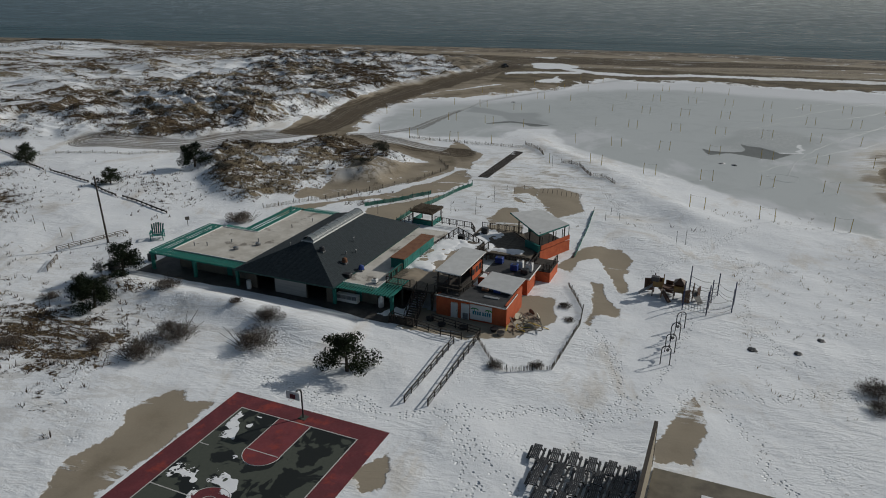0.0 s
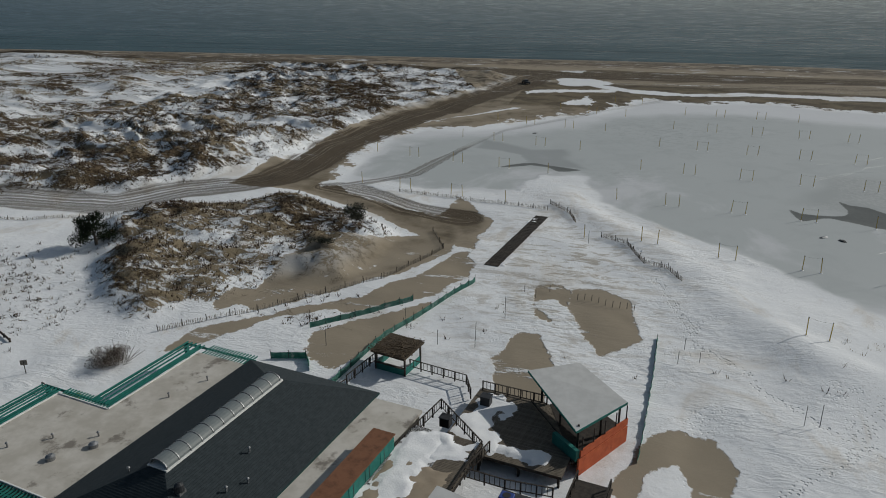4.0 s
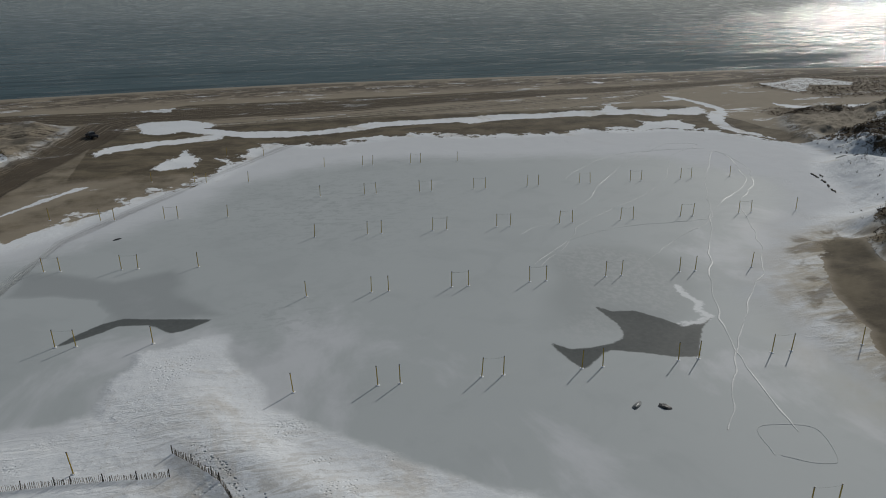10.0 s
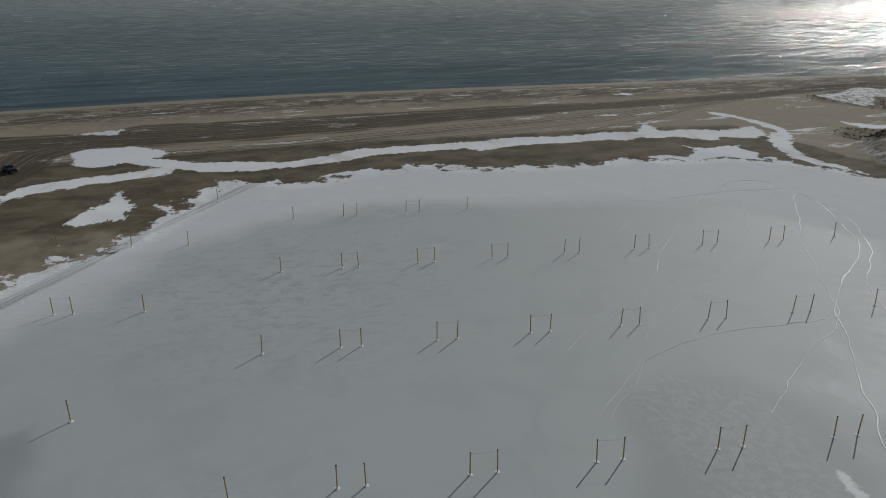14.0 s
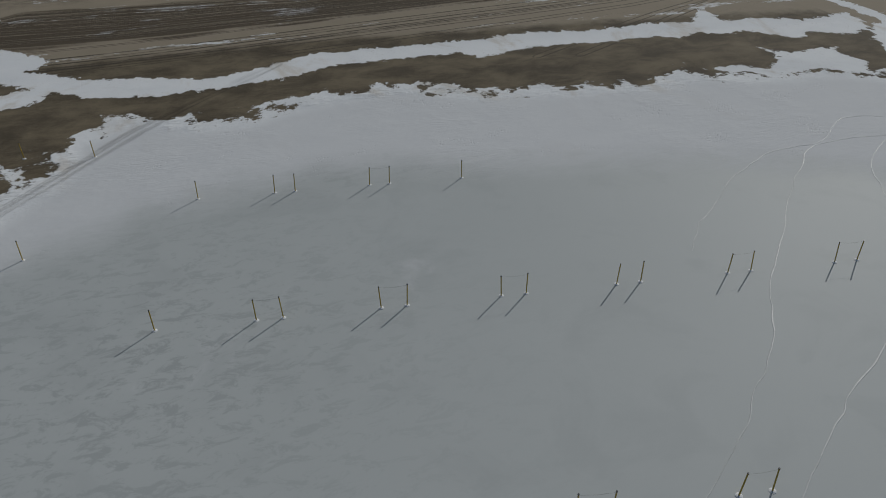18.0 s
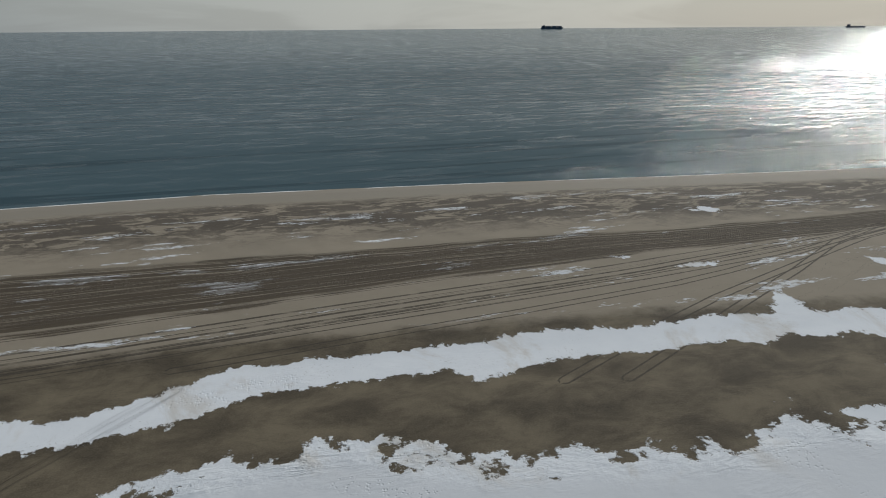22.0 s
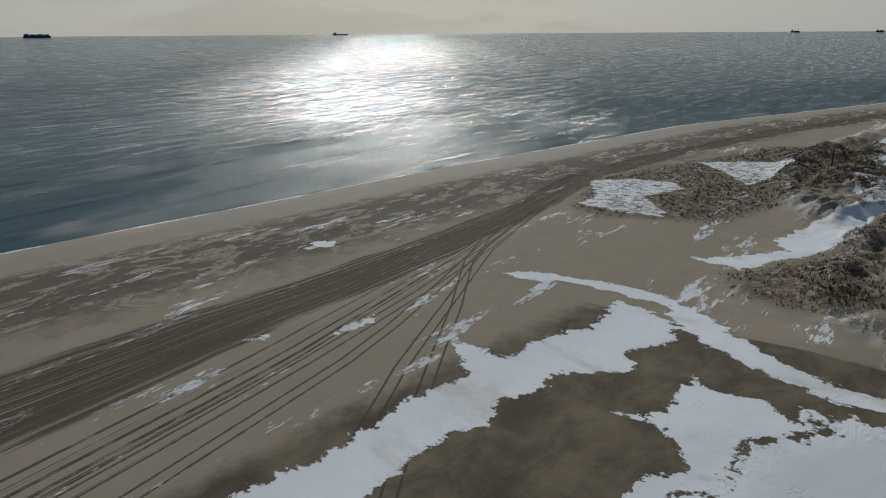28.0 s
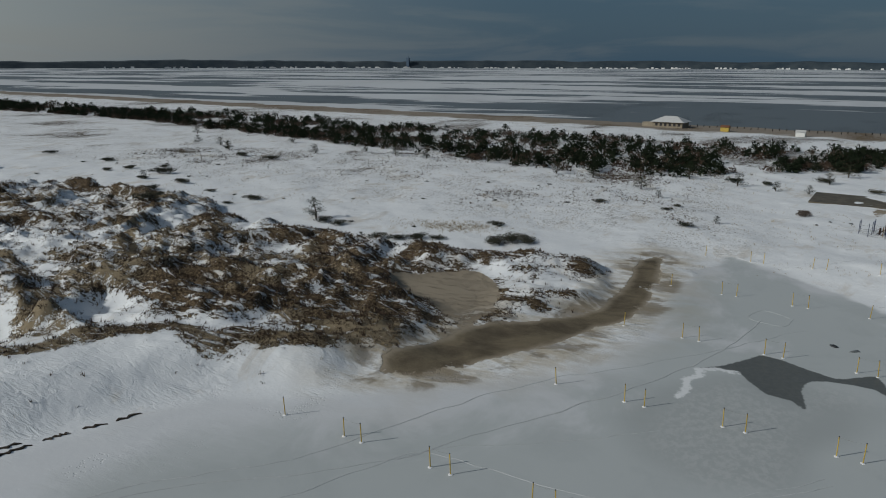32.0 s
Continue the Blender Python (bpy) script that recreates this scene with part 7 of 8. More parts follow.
slat_fence([(-11.7, 77), (-9, 71.6), (-7.3, 70.2), (-2.4, 71.9), (-1.2, 77.6), (0.2, 83.9), (0.4, 88.2), (-1.9, 96)], "slatted fence curving round the snow bank", 0.8, material=M_GREYWOOD)
slat_fence([(-98, 160), (-112, 153), (-130, 149)], "slatted fence at the dune's foot", 0.7)


def mesh_fence(pts, label, high=0.85):
    t = thing("mesh_fence", label, "fence", Matrix(), "green mesh fences")
    post = None
    for (ax, ay), (bx, by) in zip(pts[:-1], pts[1:]):
        ln = math.hypot(bx - ax, by - ay)
        n = max(1, int(ln / 1.8))
        for i in range(n):
            x0, y0 = ax + (bx - ax) * i / n, ay + (by - ay) * i / n
            x1, y1 = ax + (bx - ax) * (i + 1) / n, ay + (by - ay) * (i + 1) / n
            bm = bmesh.new()
            rows = []
            for k in range(5):
                f = k / 4
                x, y = x0 + (x1 - x0) * f, y0 + (y1 - y0) * f
                g = ground_at(x, y)
                sag = 0.12 * math.sin(math.pi * f) + 0.05 * math.sin(9 * x)
                bulge = 0.14 * math.sin(math.pi * f)
                rows.append([bm.verts.new((x + bulge * o, y + bulge * o, z)) for o, z in ((0, g - 0.1), (1, g + high * 0.5), (0.3, g + high - sag))])
            for k in range(4):
                for j in range(2):
                    bm.faces.new((rows[k][j], rows[k + 1][j], rows[k + 1][j + 1], rows[k][j + 1]))
            bmesh.ops.solidify(bm, geom=bm.faces, thickness=0.02)
            part("mesh_panel", bm, M_GREENMESH, t)
            mm = pose(x0, y0, ground_at(x0, y0), 4 * math.sin(7 * x0), 4 * math.cos(5 * y0), 0)
            if post is None:
                post = part("post", rodded((0, 0, -0.3), (0, 0, high * 1.35), 0.035, 6), M_STEEL, t)
                post.matrix_basis = mm
            else:
                same_mesh(post, "post", mm, t)
    return t


mesh_fence([(-24.6, 144.9), (-29.1, 132.4), (-31.9, 124.8), (-33.9, 112.7)], "torn green mesh fence along the sand path")
mesh_fence([(-31.5, 136.1), (-37.6, 129.8), (-41.9, 124.9)], "green mesh fence between sand and snow")
mesh_fence([(0.9, 133), (0.2, 124), (-0.8, 114), (-1.6, 107)], "sagging green mesh fence on the snow bank", 0.5)
mesh_fence([(-43, 116.5), (-39, 117.5), (-37.5, 115)], "short green mesh fence beside the pergola", 0.9)
railing([hxy(-6.2, 31), hxy(-7.6, 23.5), hxy(-9.5, 28)], 0.75, Matrix(), "dark timber railing with mesh behind the clubhouse", 1.0)

# ---- boardwalk ----
bw = thing("boardwalk", "dark timber boardwalk partly buried in snow", "boardwalk", Matrix.Translation((-23.4, 151.4, ground_at(-22, 158) + 0.12)) @ pose(0, 0, 0, 0, 0, -10.2))
plank = part("plank", boxed(-1.15, -0.13, -0.03, 1.15, 0.13, 0.03, bevel=0.008), M_DARKWOOD, bw)
for i in range(1, 88):
    same_mesh(plank, "plank", pose(random.uniform(-0.05, 0.05), i * 0.305, random.uniform(-0.01, 0.02), 0, random.uniform(-0.6, 0.6), random.uniform(-0.8, 0.8)), bw)
for x in (-0.95, 0, 0.95):
    part("joist", boxed(x - 0.06, 0, -0.22, x + 0.06, 26.8, -0.03), M_DARKWOOD, bw)
drift("snow_drift", -1.6, 22.6, 0.2, 25.2, 0.0, 0.35, bw.matrix_world, "snow lying over the boardwalk", 8)
drift("snow_drift", 0.5, 0.0, 2.4, 6.5, -0.05, 0.4, bw.matrix_world, "snow bank along the boardwalk", 9)

# ---- rails of the ramp and path ----
for pts, lab in [([(-16.6, 61.7), (-14.3, 75.5)], "brown timber handrail down the snowy ramp"), ([(-14.1, 61.6), (-11.6, 77.2)], "brown timber handrail down the snowy ramp"),
                 ([(-23, 80.0), (-16.3, 77.1), (-13.6, 76.6)], "brown timber rail along the snowy path"), ([(-18.2, 80.6), (-11.6, 78.2)], "brown timber rail along the path by the kitchen")]:
    railing(pts, 0.85, Matrix(), lab, 0.95, 1.7, M_DARKWOOD, "handrail", False)
railing([(-82, 91.4), (-76.3, 101)], 0.75, Matrix(), "weathered timber barrier on the snow", 0.7, 2.0, M_GREYWOOD, "timber_barrier", False)
railing([(-79.5, 88.5), (-77.5, 84)], 0.75, Matrix(), "weathered timber barrier half buried in snow", 0.7, 1.6, M_GREYWOOD, "timber_barrier", False)
railing([hxy(-36, 17), hxy(-29.5, 15.6)], 0.75, Matrix(), "low timber rail behind the pergola", 0.8, 1.5, M_DARKWOOD, "handrail", False)
for a, b in [((-146, 148.4), (-135, 142.5)), ((-131, 140), (-121.6, 135.2)), ((-119, 134.5), (-104, 127.5)), ((-102, 126), (-92, 120)), ((-90, 119.5), (-76, 112.5))]:
    t = thing("log_fence", "low dark log fence drifted with snow", "fence", Matrix(), "log fences")
    n = int(math.hypot(b[0] - a[0], b[1] - a[1]) / 1.6)
    for i in range(n + 1):
        x, y = a[0] + (b[0] - a[0]) * i / n, a[1] + (b[1] - a[1]) * i / n
        z = ground_at(x, y)
        part("stub", rodded((x, y, z - 0.3), (x, y, z + 0.5), 0.14, 7), M_DARKWOOD, t)
        if i < n:
            x2, y2 = a[0] + (b[0] - a[0]) * (i + 1) / n, a[1] + (b[1] - a[1]) * (i + 1) / n
            part("log", rodded((x, y, z + 0.32), (x2, y2, ground_at(x2, y2) + 0.3), 0.13, 7), M_DARKWOOD, t)
for x, y in [(-101.2, 105), (-95.4, 102.2), (-91, 99.5), (-86.2, 97.7), (-82.7, 96)]:
    o = part("marker_stake", rodded((0, 0, -0.3), (0, 0, 1.7), 0.05, 6), M_GREYWOOD, None)
    o.matrix_world = pose(x, y, ground_at(x, y), 3, -2, 0)
    tagged(o, "thin wooden marker stake in the snow", "stake", "marker stakes")
for x, y, h in [(-18.2, 133.2, 3.2), (-20.4, 124.7, 3.4), (-25, 124.5, 2.0), (-15.2, 141.3, 1.2), (-9.4, 165.5, 2.4), (-30, 128, 3.0), (-38, 121, 2.6), (-17, 143, 1.0), (-13.5, 143.5, 1.0), (3, 127, 1.6), (4, 131, 1.5), (5.5, 128, 1.3), (16, 117.5, 2.6), (14.5, 117.2, 2.4), (8, 60, 1.2)]:
    o = part("thin_pole", rodded((0, 0, -0.3), (0, 0, h), 0.03, 6), M_STEEL, None)
    o.matrix_world = pose(x, y, ground_at(x, y), 2 * math.sin(x), 2 * math.cos(y), 0)
    tagged(o, "thin bare pole standing in the snow", "pole", "thin poles")
for i in range(9):
    x, y = -9.5 + i * 0.95, 141.6 - 0.2 * i + 0.4 * math.sin(i)
    o = part("stake", rodded((0, 0, -0.2), (0, 0, 0.9), 0.045, 6), M_GREYWOOD, None)
    o.matrix_world = pose(x, y, ground_at(x, y), 3 * math.sin(5 * i), 3, 0)
    tagged(o, "short grey stake along the bare sand", "stake", "sand stakes")

# ---- utility pole, chair, benches ----
up = thing("utility_pole", "tall dark timber utility pole leaning over the snow", "utility pole", pose(-76.1, 96, ground_at(-76.1, 96), 0, -2.5, 0))
part("shaft", rodded((0, 0, -0.5), (0, 0, 11.2), 0.17, 10, 0.12), M_DARKWOOD, up)
part("cross_bar", barred((-0.5, 0, 10.7), (0.5, 0, 10.7), 0.1, 0.12), M_DARKWOOD, up)
part("lamp_head", boxed(0.35, -0.15, 10.75, 0.75, 0.15, 10.95), M_STEEL, up)
part("collar", rodded((0, 0, 0.0), (0, 0, 0.25), 0.24, 10, 0.2), M_STEEL, up)
ch = thing("giant_chair", "oversized teal slatted garden chair standing in the snow", "chair", pose(-69, 99, ground_at(-69, 99), 0, 0, 25))
for i in range(6):
    part("back_slat", barred((-0.75 + i * 0.3, 0.7, 0.75), (-0.9 + i * 0.36, 1.35, 2.55 - 0.12 * abs(i - 2.5)), 0.24, 0.05), M_TEAL, ch)
for i in range(6):
    part("seat_slat", boxed(-0.85, -0.75 + i * 0.26, 0.8 - i * 0.03, 0.85, -0.53 + i * 0.26, 0.85 - i * 0.03), M_TEAL, ch)
for s in (-0.95, 0.95):
    part("armrest", boxed(s - 0.16, -0.9, 1.25, s + 0.16, 1.0, 1.31), M_TEAL, ch)
    part("leg", boxed(s - 0.06, -0.8, 0, s + 0.06, -0.6, 1.25), M_TEAL, ch)
    part("leg", barred((s, 0.9, 1.2), (s, 1.2, 0.0), 0.12, 0.16), M_TEAL, ch)
    part("side_rail", barred((s, -0.7, 0.75), (s, 1.2, 0.35), 0.08, 0.2), M_TEAL, ch)
be = thing("bench", "pale timber bench by the pergola", "bench", HOUSE @ pose(-30.8, 16.4, 0.0, 0, 0, 20))
part("seat", boxed(-0.9, -0.25, 0.42, 0.9, 0.25, 0.48), M_YELLOW, be)
part("backrest", boxed(-0.9, 0.22, 0.5, 0.9, 0.28, 0.95), M_YELLOW, be)
for x in (-0.8, 0.75):
    part("leg", boxed(x, -0.2, 0, x + 0.06, 0.2, 0.42), M_DARKWOOD, be)
sg = thing("notice_post", "small notice board on a post in the snow", "notice board", pose(-68, 106.5, ground_at(-68, 106.5), 0, 0, 30))
part("post", rodded((0, 0, -0.2), (0, 0, 1.6), 0.05, 6), M_DARKWOOD, sg)
part("board", boxed(-0.35, -0.03, 1.1, 0.35, 0.03, 1.7), M_GREYWOOD, sg)
bx = thing("utility_cabinet", "dark green utility cabinet in the snow", "cabinet", HOUSE @ pose(-36.2, -2.0, 0.3))
part("body", boxed(-0.7, -0.6, -0.4, 0.7, 0.6, 1.0, bevel=0.04), M_STEEL, bx)
part("lid", boxed(-0.75, -0.65, 1.0, 0.75, 0.65, 1.06), M_STEEL, bx)

# ---- basketball court ----
CT = Matrix.Translation((-34.2, 59.8, 0.9)) @ pose(0, 0, 0, 0, 0, -10.8)


def court_bit(name, x0, y0, x1, y1, z, material, label, kind="structure", lift=0.004):
    o = part(name, boxed(x0, -y1, z - 0.05, x1, -y0, z + lift), material, None)
    o.matrix_world = CT
    return tagged(o, label, "court", kind=kind)


def wet_court():
    m, g = nodes_of("wet_green_court")
    p = g.pos()
    damp = g.ramp(g.noise(p, 0.42, 4, 0.5, 0.6), 0.50, 0.53)
    c = g.mix(damp, g.mix(g.noise(p, 3.0, 5, 0.6), (0.052, 0.060, 0.048), (0.075, 0.083, 0.066)), (0.014, 0.016, 0.014))
    g.finish(c, g.ramp(damp, 0, 1, 0.75, 0.45), g.bump(g.noise(p, 9.0, 3, 0.6), 0.15, 0.02), spec=0.3)
    return m


M_COURTGREEN = wet_court()
M_LINE = plain("worn_white_line", (0.40, 0.39, 0.37), (0.52, 0.51, 0.49), 2.0, 0.7, 0.05)
court_bit("court_surround", 0, 0, 17.9, 30, 0.03, M_COURT, "wet red painted court surround")
court_bit("court_field", 2.3, 2.2, 15.6, 28, 0.036, M_COURTGREEN, "dark wet green court surface with puddles")
key = [(6.9, -2.2), (10.5, -2.2), (10.5, -7.4)] + [(8.7 + 1.8 * math.cos(a), -7.4 - 1.8 * math.sin(a)) for a in [math.pi * i / 12 for i in range(1, 12)]] + [(6.9, -7.4)]
o = part("court_key", slab(bmesh.new(), key[::-1], 0.0, 0.046), M_COURT, None)
o.matrix_world = CT
tagged(o, "red painted free-throw lane", "court", kind="structure")
o = part("court_circle", rodded((8.5, -14.6, 0), (8.5, -14.6, 0.046), 1.8, 28), M_COURT, None)
o.matrix_world = CT
tagged(o, "red painted centre circle", "court", kind="structure")
for x0, y0, x1, y1 in [(2.25, 2.15, 15.65, 2.25), (2.25, 2.25, 2.35, 28), (15.55, 2.25, 15.65, 28), (6.85, 2.3, 6.95, 7.4), (10.45, 2.3, 10.55, 7.4), (7.0, 7.35, 10.4, 7.45), (2.35, 14.55, 6.6, 14.65), (10.4, 14.55, 15.5, 14.65), (2.4, 8.4, 3.4, 8.5), (14.5, 12.0, 15.5, 12.1)]:
    court_bit("court_line", x0, y0, x1, y1, 0.05, M_LINE, "white painted court line")
for cx, cy, a0, a1, r_ in [(8.7, 7.4, 0, math.pi, 1.85), (8.5, 14.6, 0, 2 * math.pi, 1.85), (8.5, 14.6, 0, 2 * math.pi, 0.7)]:
    n = 30
    o = part("court_line", tube(bmesh.new(), [(cx + r_ * math.cos(a0 + (a1 - a0) * i / n), -cy - r_ * math.sin(a0 + (a1 - a0) * i / n), 0.03) for i in range(n + 1)], 0.045, 5), M_LINE, None)
    o.matrix_world = CT
    tagged(o, "white painted court arc", "court", kind="structure")
for i, (x0, y0, x1, y1, h) in enumerate([(2.6, -7.0, 6.3, -2.8, 0.12), (2.6, -19.0, 6.9, -11.4, 0.12), (6.4, -13.4, 13.6, -7.6, 0.12), (9.5, -20, 13.8, -14.6, 0.1), (2.6, -10.6, 5.4, -8.4, 0.08)]):
    drift("snow_patch", x0, y0, x1, y1, 0.02, h, CT, "thin crusted snow patch on the wet court", 20 + i, lace=1.6)
hp = thing("basketball_hoop", "dark gooseneck basketball pole with a white backboard", "basketball hoop", CT @ pose(8.95, -1.2, 0.03))
part("pole", tube(bmesh.new(), [(0, 0, 0), (0, 0, 2.9), (0, -0.15, 3.25), (0, -0.6, 3.45), (0, -1.25, 3.35)], 0.08, 8), M_STEEL, hp)
part("backboard", boxed(-0.75, -1.42, 2.9, 0.75, -1.36, 3.75, bevel=0.02), M_WHITE, hp, "white fan-shaped backboard")
part("target_frame", boxed(-0.3, -1.44, 3.05, 0.3, -1.425, 3.5), M_COURT, hp)
part("rim", tube(bmesh.new(), [(0.23 * math.cos(a), -1.68 + 0.23 * math.sin(a), 3.05) for a in [2 * math.pi * i / 14 for i in range(15)]], 0.012, 5), M_ORANGE, hp)
part("foot", boxed(-0.4, -0.4, 0, 0.4, 0.4, 0.04), M_COURTGREEN, hp)

# ---- picnic tables and handball court ----
pt0 = thing("picnic_table", "dark grey picnic table crowded with others on the snow", "picnic table", Matrix(), "picnic tables in rows")
for i in range(5):
    part("top_board", boxed(-0.38 + i * 0.155, -0.92, 0.72, -0.245 + i * 0.155, 0.92, 0.76), M_STEEL, pt0)
for s in (-0.72, 0.5):
    part("bench_board", boxed(s, -0.92, 0.42, s + 0.22, 0.92, 0.46), M_STEEL, pt0)
for y in (-0.65, 0.65):
    part("cross_beam", boxed(-0.75, y - 0.04, 0.35, 0.75, y + 0.04, 0.42), M_STEEL, pt0)
    part("leg", barred((-0.25, y, 0.72), (-0.6, y, 0.0), 0.08, 0.08), M_STEEL, pt0)
    part("leg", barred((0.25, y, 0.72), (0.6, y, 0.0), 0.08, 0.08), M_STEEL, pt0)
first_table = True
for j in range(5):
    for i in range(6):
        x, y = -2.6 + i * 1.66 + 0.5 * (j % 2) + j * 0.1, 56.1 - i * 0.22 - j * 2.02
        m = Matrix.Translation((x, y, ground_at(x, y) + 0.03 * ((i * 7 + j * 3) % 5))) @ pose(0, 0, 0, rng.uniform(-4, 4), rng.uniform(-5, 5), -10 + rng.uniform(-5, 5))
        if first_table:
            pt0.matrix_basis, first_table = m, False
        else:
            copy_thing(pt0, m)
hb = thing("handball_wall", "tall tan handball wall on the paved court", "wall", Matrix.Translation((7.5, 57.0, 0.8)) @ pose(0, 0, 0, 0, 0, -10.5))
part("wall_panel", boxed(-0.12, -14, 0, 0.12, 0, 4.7), M_TAN, hb)
part("cap", boxed(-0.16, -14, 4.7, 0.16, 0.03, 4.78), M_DARKWOOD, hb)
part("end_post", boxed(-0.16, 0.0, 0, 0.16, 0.1, 4.72), M_DARKWOOD, hb)
o = part("handball_court", boxed(0.3, -20, -0.3, 22, -0.2, 0.12), plain("wet_concrete", (0.075, 0.063, 0.045), (0.15, 0.13, 0.095), 0.4, 0.6, 0.2), None)
o.matrix_world = hb.matrix_world
tagged(o, "wet brown concrete handball court", "court", kind="structure")
drift("snow_patch", 4.5, -5, 8.5, -2.4, 0.1, 0.25, hb.matrix_world, "melting snow patch on the concrete", 41)
drift("snow_patch", 0.8, -3.8, 2.0, -2.6, 0.1, 0.2, hb.matrix_world, "small melting snow patch on the concrete", 42)

# ---- playground ----
pg = thing("play_structure", "brown and ochre climbing frame with slides and a roof", "play structure", pose(11.2, 95.2, ground_at(11, 95), 0, 0, -12))
for i, (x, y, h) in enumerate([(-1.6, -0.6, 2.9), (-0.4, -0.6, 2.9), (-1.6, 0.8, 2.9), (-0.4, 0.8, 2.9), (1.2, -0.6, 2.4), (2.4, -0.6, 2.4), (1.2, 0.8, 2.4), (2.4, 0.8, 2.4), (3.6, 0.0, 2.2), (3.6, 1.2, 2.2)]):
    part("post", rodded((x, y, -0.3), (x, y, h), 0.07, 8), M_GOLD if i % 2 else M_PLAY, pg)
for x0, x1, z in [(-1.65, -0.35, 1.4), (1.15, 2.45, 1.1)]:
    part("platform", boxed(x0, -0.65, z, x1, 0.85, z + 0.08), M_PLAY, pg)
    part("guard_panel", boxed(x0, -0.7, z + 0.1, x1, -0.66, z + 0.9), M_GOLD, pg)
    part("guard_panel", boxed(x0, 0.86, z + 0.1, x1, 0.9, z + 0.9), M_PLAY, pg)
part("bridge", barred((-0.35, 0.1, 1.4), (1.15, 0.1, 1.15), 0.8, 0.06), M_PLAY, pg)
part("roof", poly([(1.0, -0.8, 2.3), (2.6, -0.8, 2.3), (2.6, 1.0, 2.3), (1.0, 1.0, 2.3), (1.8, 0.1, 3.0)], [(0, 1, 4), (1, 2, 4), (2, 3, 4), (3, 0, 4), (3, 2, 1, 0)]), M_PLAY, pg, "brown pitched roof")
part("slide", barred((-1.6, 0.2, 1.4), (-3.4, -0.6, 0.15), 0.6, 0.08), M_GREY, pg, "grey plastic slide")
part("slide", barred((-0.4, -0.7, 1.3), (0.9, -2.0, 0.1), 0.6, 0.08), M_PLAY, pg, "brown plastic slide")
for x, y, a in [(-2.4, 1.0, 20), (0.4, 1.3, -15), (2.9, -1.2, 40), (4.3, 0.6, 75)]:
    part("climbing_panel", boxed(-0.55, -0.05, 0.1, 0.55, 0.05, 1.9, m=pose(x, y, 0, 0, 0, a)), M_PLAY, pg, "dark brown climbing panel with holds")
    for k in range(3):
        part("hand_hold", boxed(-0.3 + 0.25 * k, -0.09, 0.5 + 0.4 * k, -0.18 + 0.25 * k, -0.05, 0.6 + 0.4 * k, m=pose(x, y, 0, 0, 0, a)), M_GOLD, pg)
part("crawl_tube", rodded((-1.0, 0.9, 1.0), (1.6, 1.2, 1.0), 0.42, 14), M_PLAY, pg, "brown plastic crawl tube", True)
part("net_ramp", barred((3.6, 0.6, 1.3), (4.8, -0.6, 0.05), 0.9, 0.05), M_ROPE, pg, "grey rope net ramp")
part("lookout_crate", boxed(-1.9, -0.9, 2.3, -0.9, -0.1, 2.9), M_STEEL, pg)
part("ladder", barred((2.4, -0.4, 1.1), (3.3, -0.9, 0.0), 0.5, 0.06), M_GOLD, pg)
for x in (2.45, 3.55):
    part("side_panel", boxed(x, 0.0, 0.6, x + 0.05, 1.1, 1.5), M_PLAY, pg)
rc = thing("rope_course", "navy posts of a rope climbing course with sagging nets", "rope course", Matrix())
RP = [(13.2, 91.5), (16.1, 90.5), (19.5, 92.2), (20.1, 94.6), (18.4, 97.4), (17.2, 94.6), (14.3, 95.2), (14.9, 99.0), (13.5, 93.2), (16.6, 92.6)]
for x, y in RP:
    g = ground_at(x, y)
    part("post", rodded((x, y, g - 0.3), (x, y, g + 3.4), 0.075, 8), M_NAVY, rc)
for a, b in [(0, 1), (1, 2), (2, 3), (3, 4), (4, 5), (5, 6), (6, 7), (8, 0), (9, 1), (9, 5), (7, 4)]:
    for z in (0.5, 1.0, 1.9):
        p, q = Vector((*RP[a], ground_at(*RP[a]) + z)), Vector((*RP[b], ground_at(*RP[b]) + z))
        part("rope", tube(bmesh.new(), [p.lerp(q, i / 6) - Vector((0, 0, 0.35 * math.sin(math.pi * i / 6))) for i in range(7)], 0.025, 4), M_ROPE, rc)
for i in range(7):
    p, q = Vector((*RP[0], 0)), Vector((*RP[1], 0))
    c = p.lerp(q, (i + 1) / 8)
    g = ground_at(c.x, c.y)
    part("net_strand", rodded((c.x, c.y, g + 0.2), (c.x, c.y, g + 1.6), 0.018, 4), M_ROPE, rc)
ac = thing("arch_climber", "row of dark steel arches linked by a chain climber", "climber", Matrix())
AR = [((9.5, 76.3), (10.5, 76.2)), ((10.2, 79.3), (11.3, 79.3)), ((11.0, 82.2), (12.1, 82.7)), ((11.9, 85.4), (13.0, 86.0))]
for (ax, ay), (bx, by) in AR:
    g = ground_at(ax, ay)
    p = [(ax, ay, g - 0.2), (ax, ay, g + 1.9)] + [((ax + bx) / 2 - (bx - ax) / 2 * math.cos(a), (ay + by) / 2 - (by - ay) / 2 * math.cos(a), g + 1.9 + 0.5 * math.sin(a)) for a in [math.pi * i / 8 for i in range(1, 8)]] + [(bx, by, g + 1.9), (bx, by, g - 0.2)]
    part("arch", tube(bmesh.new(), p, 0.06, 7), M_STEEL, ac)
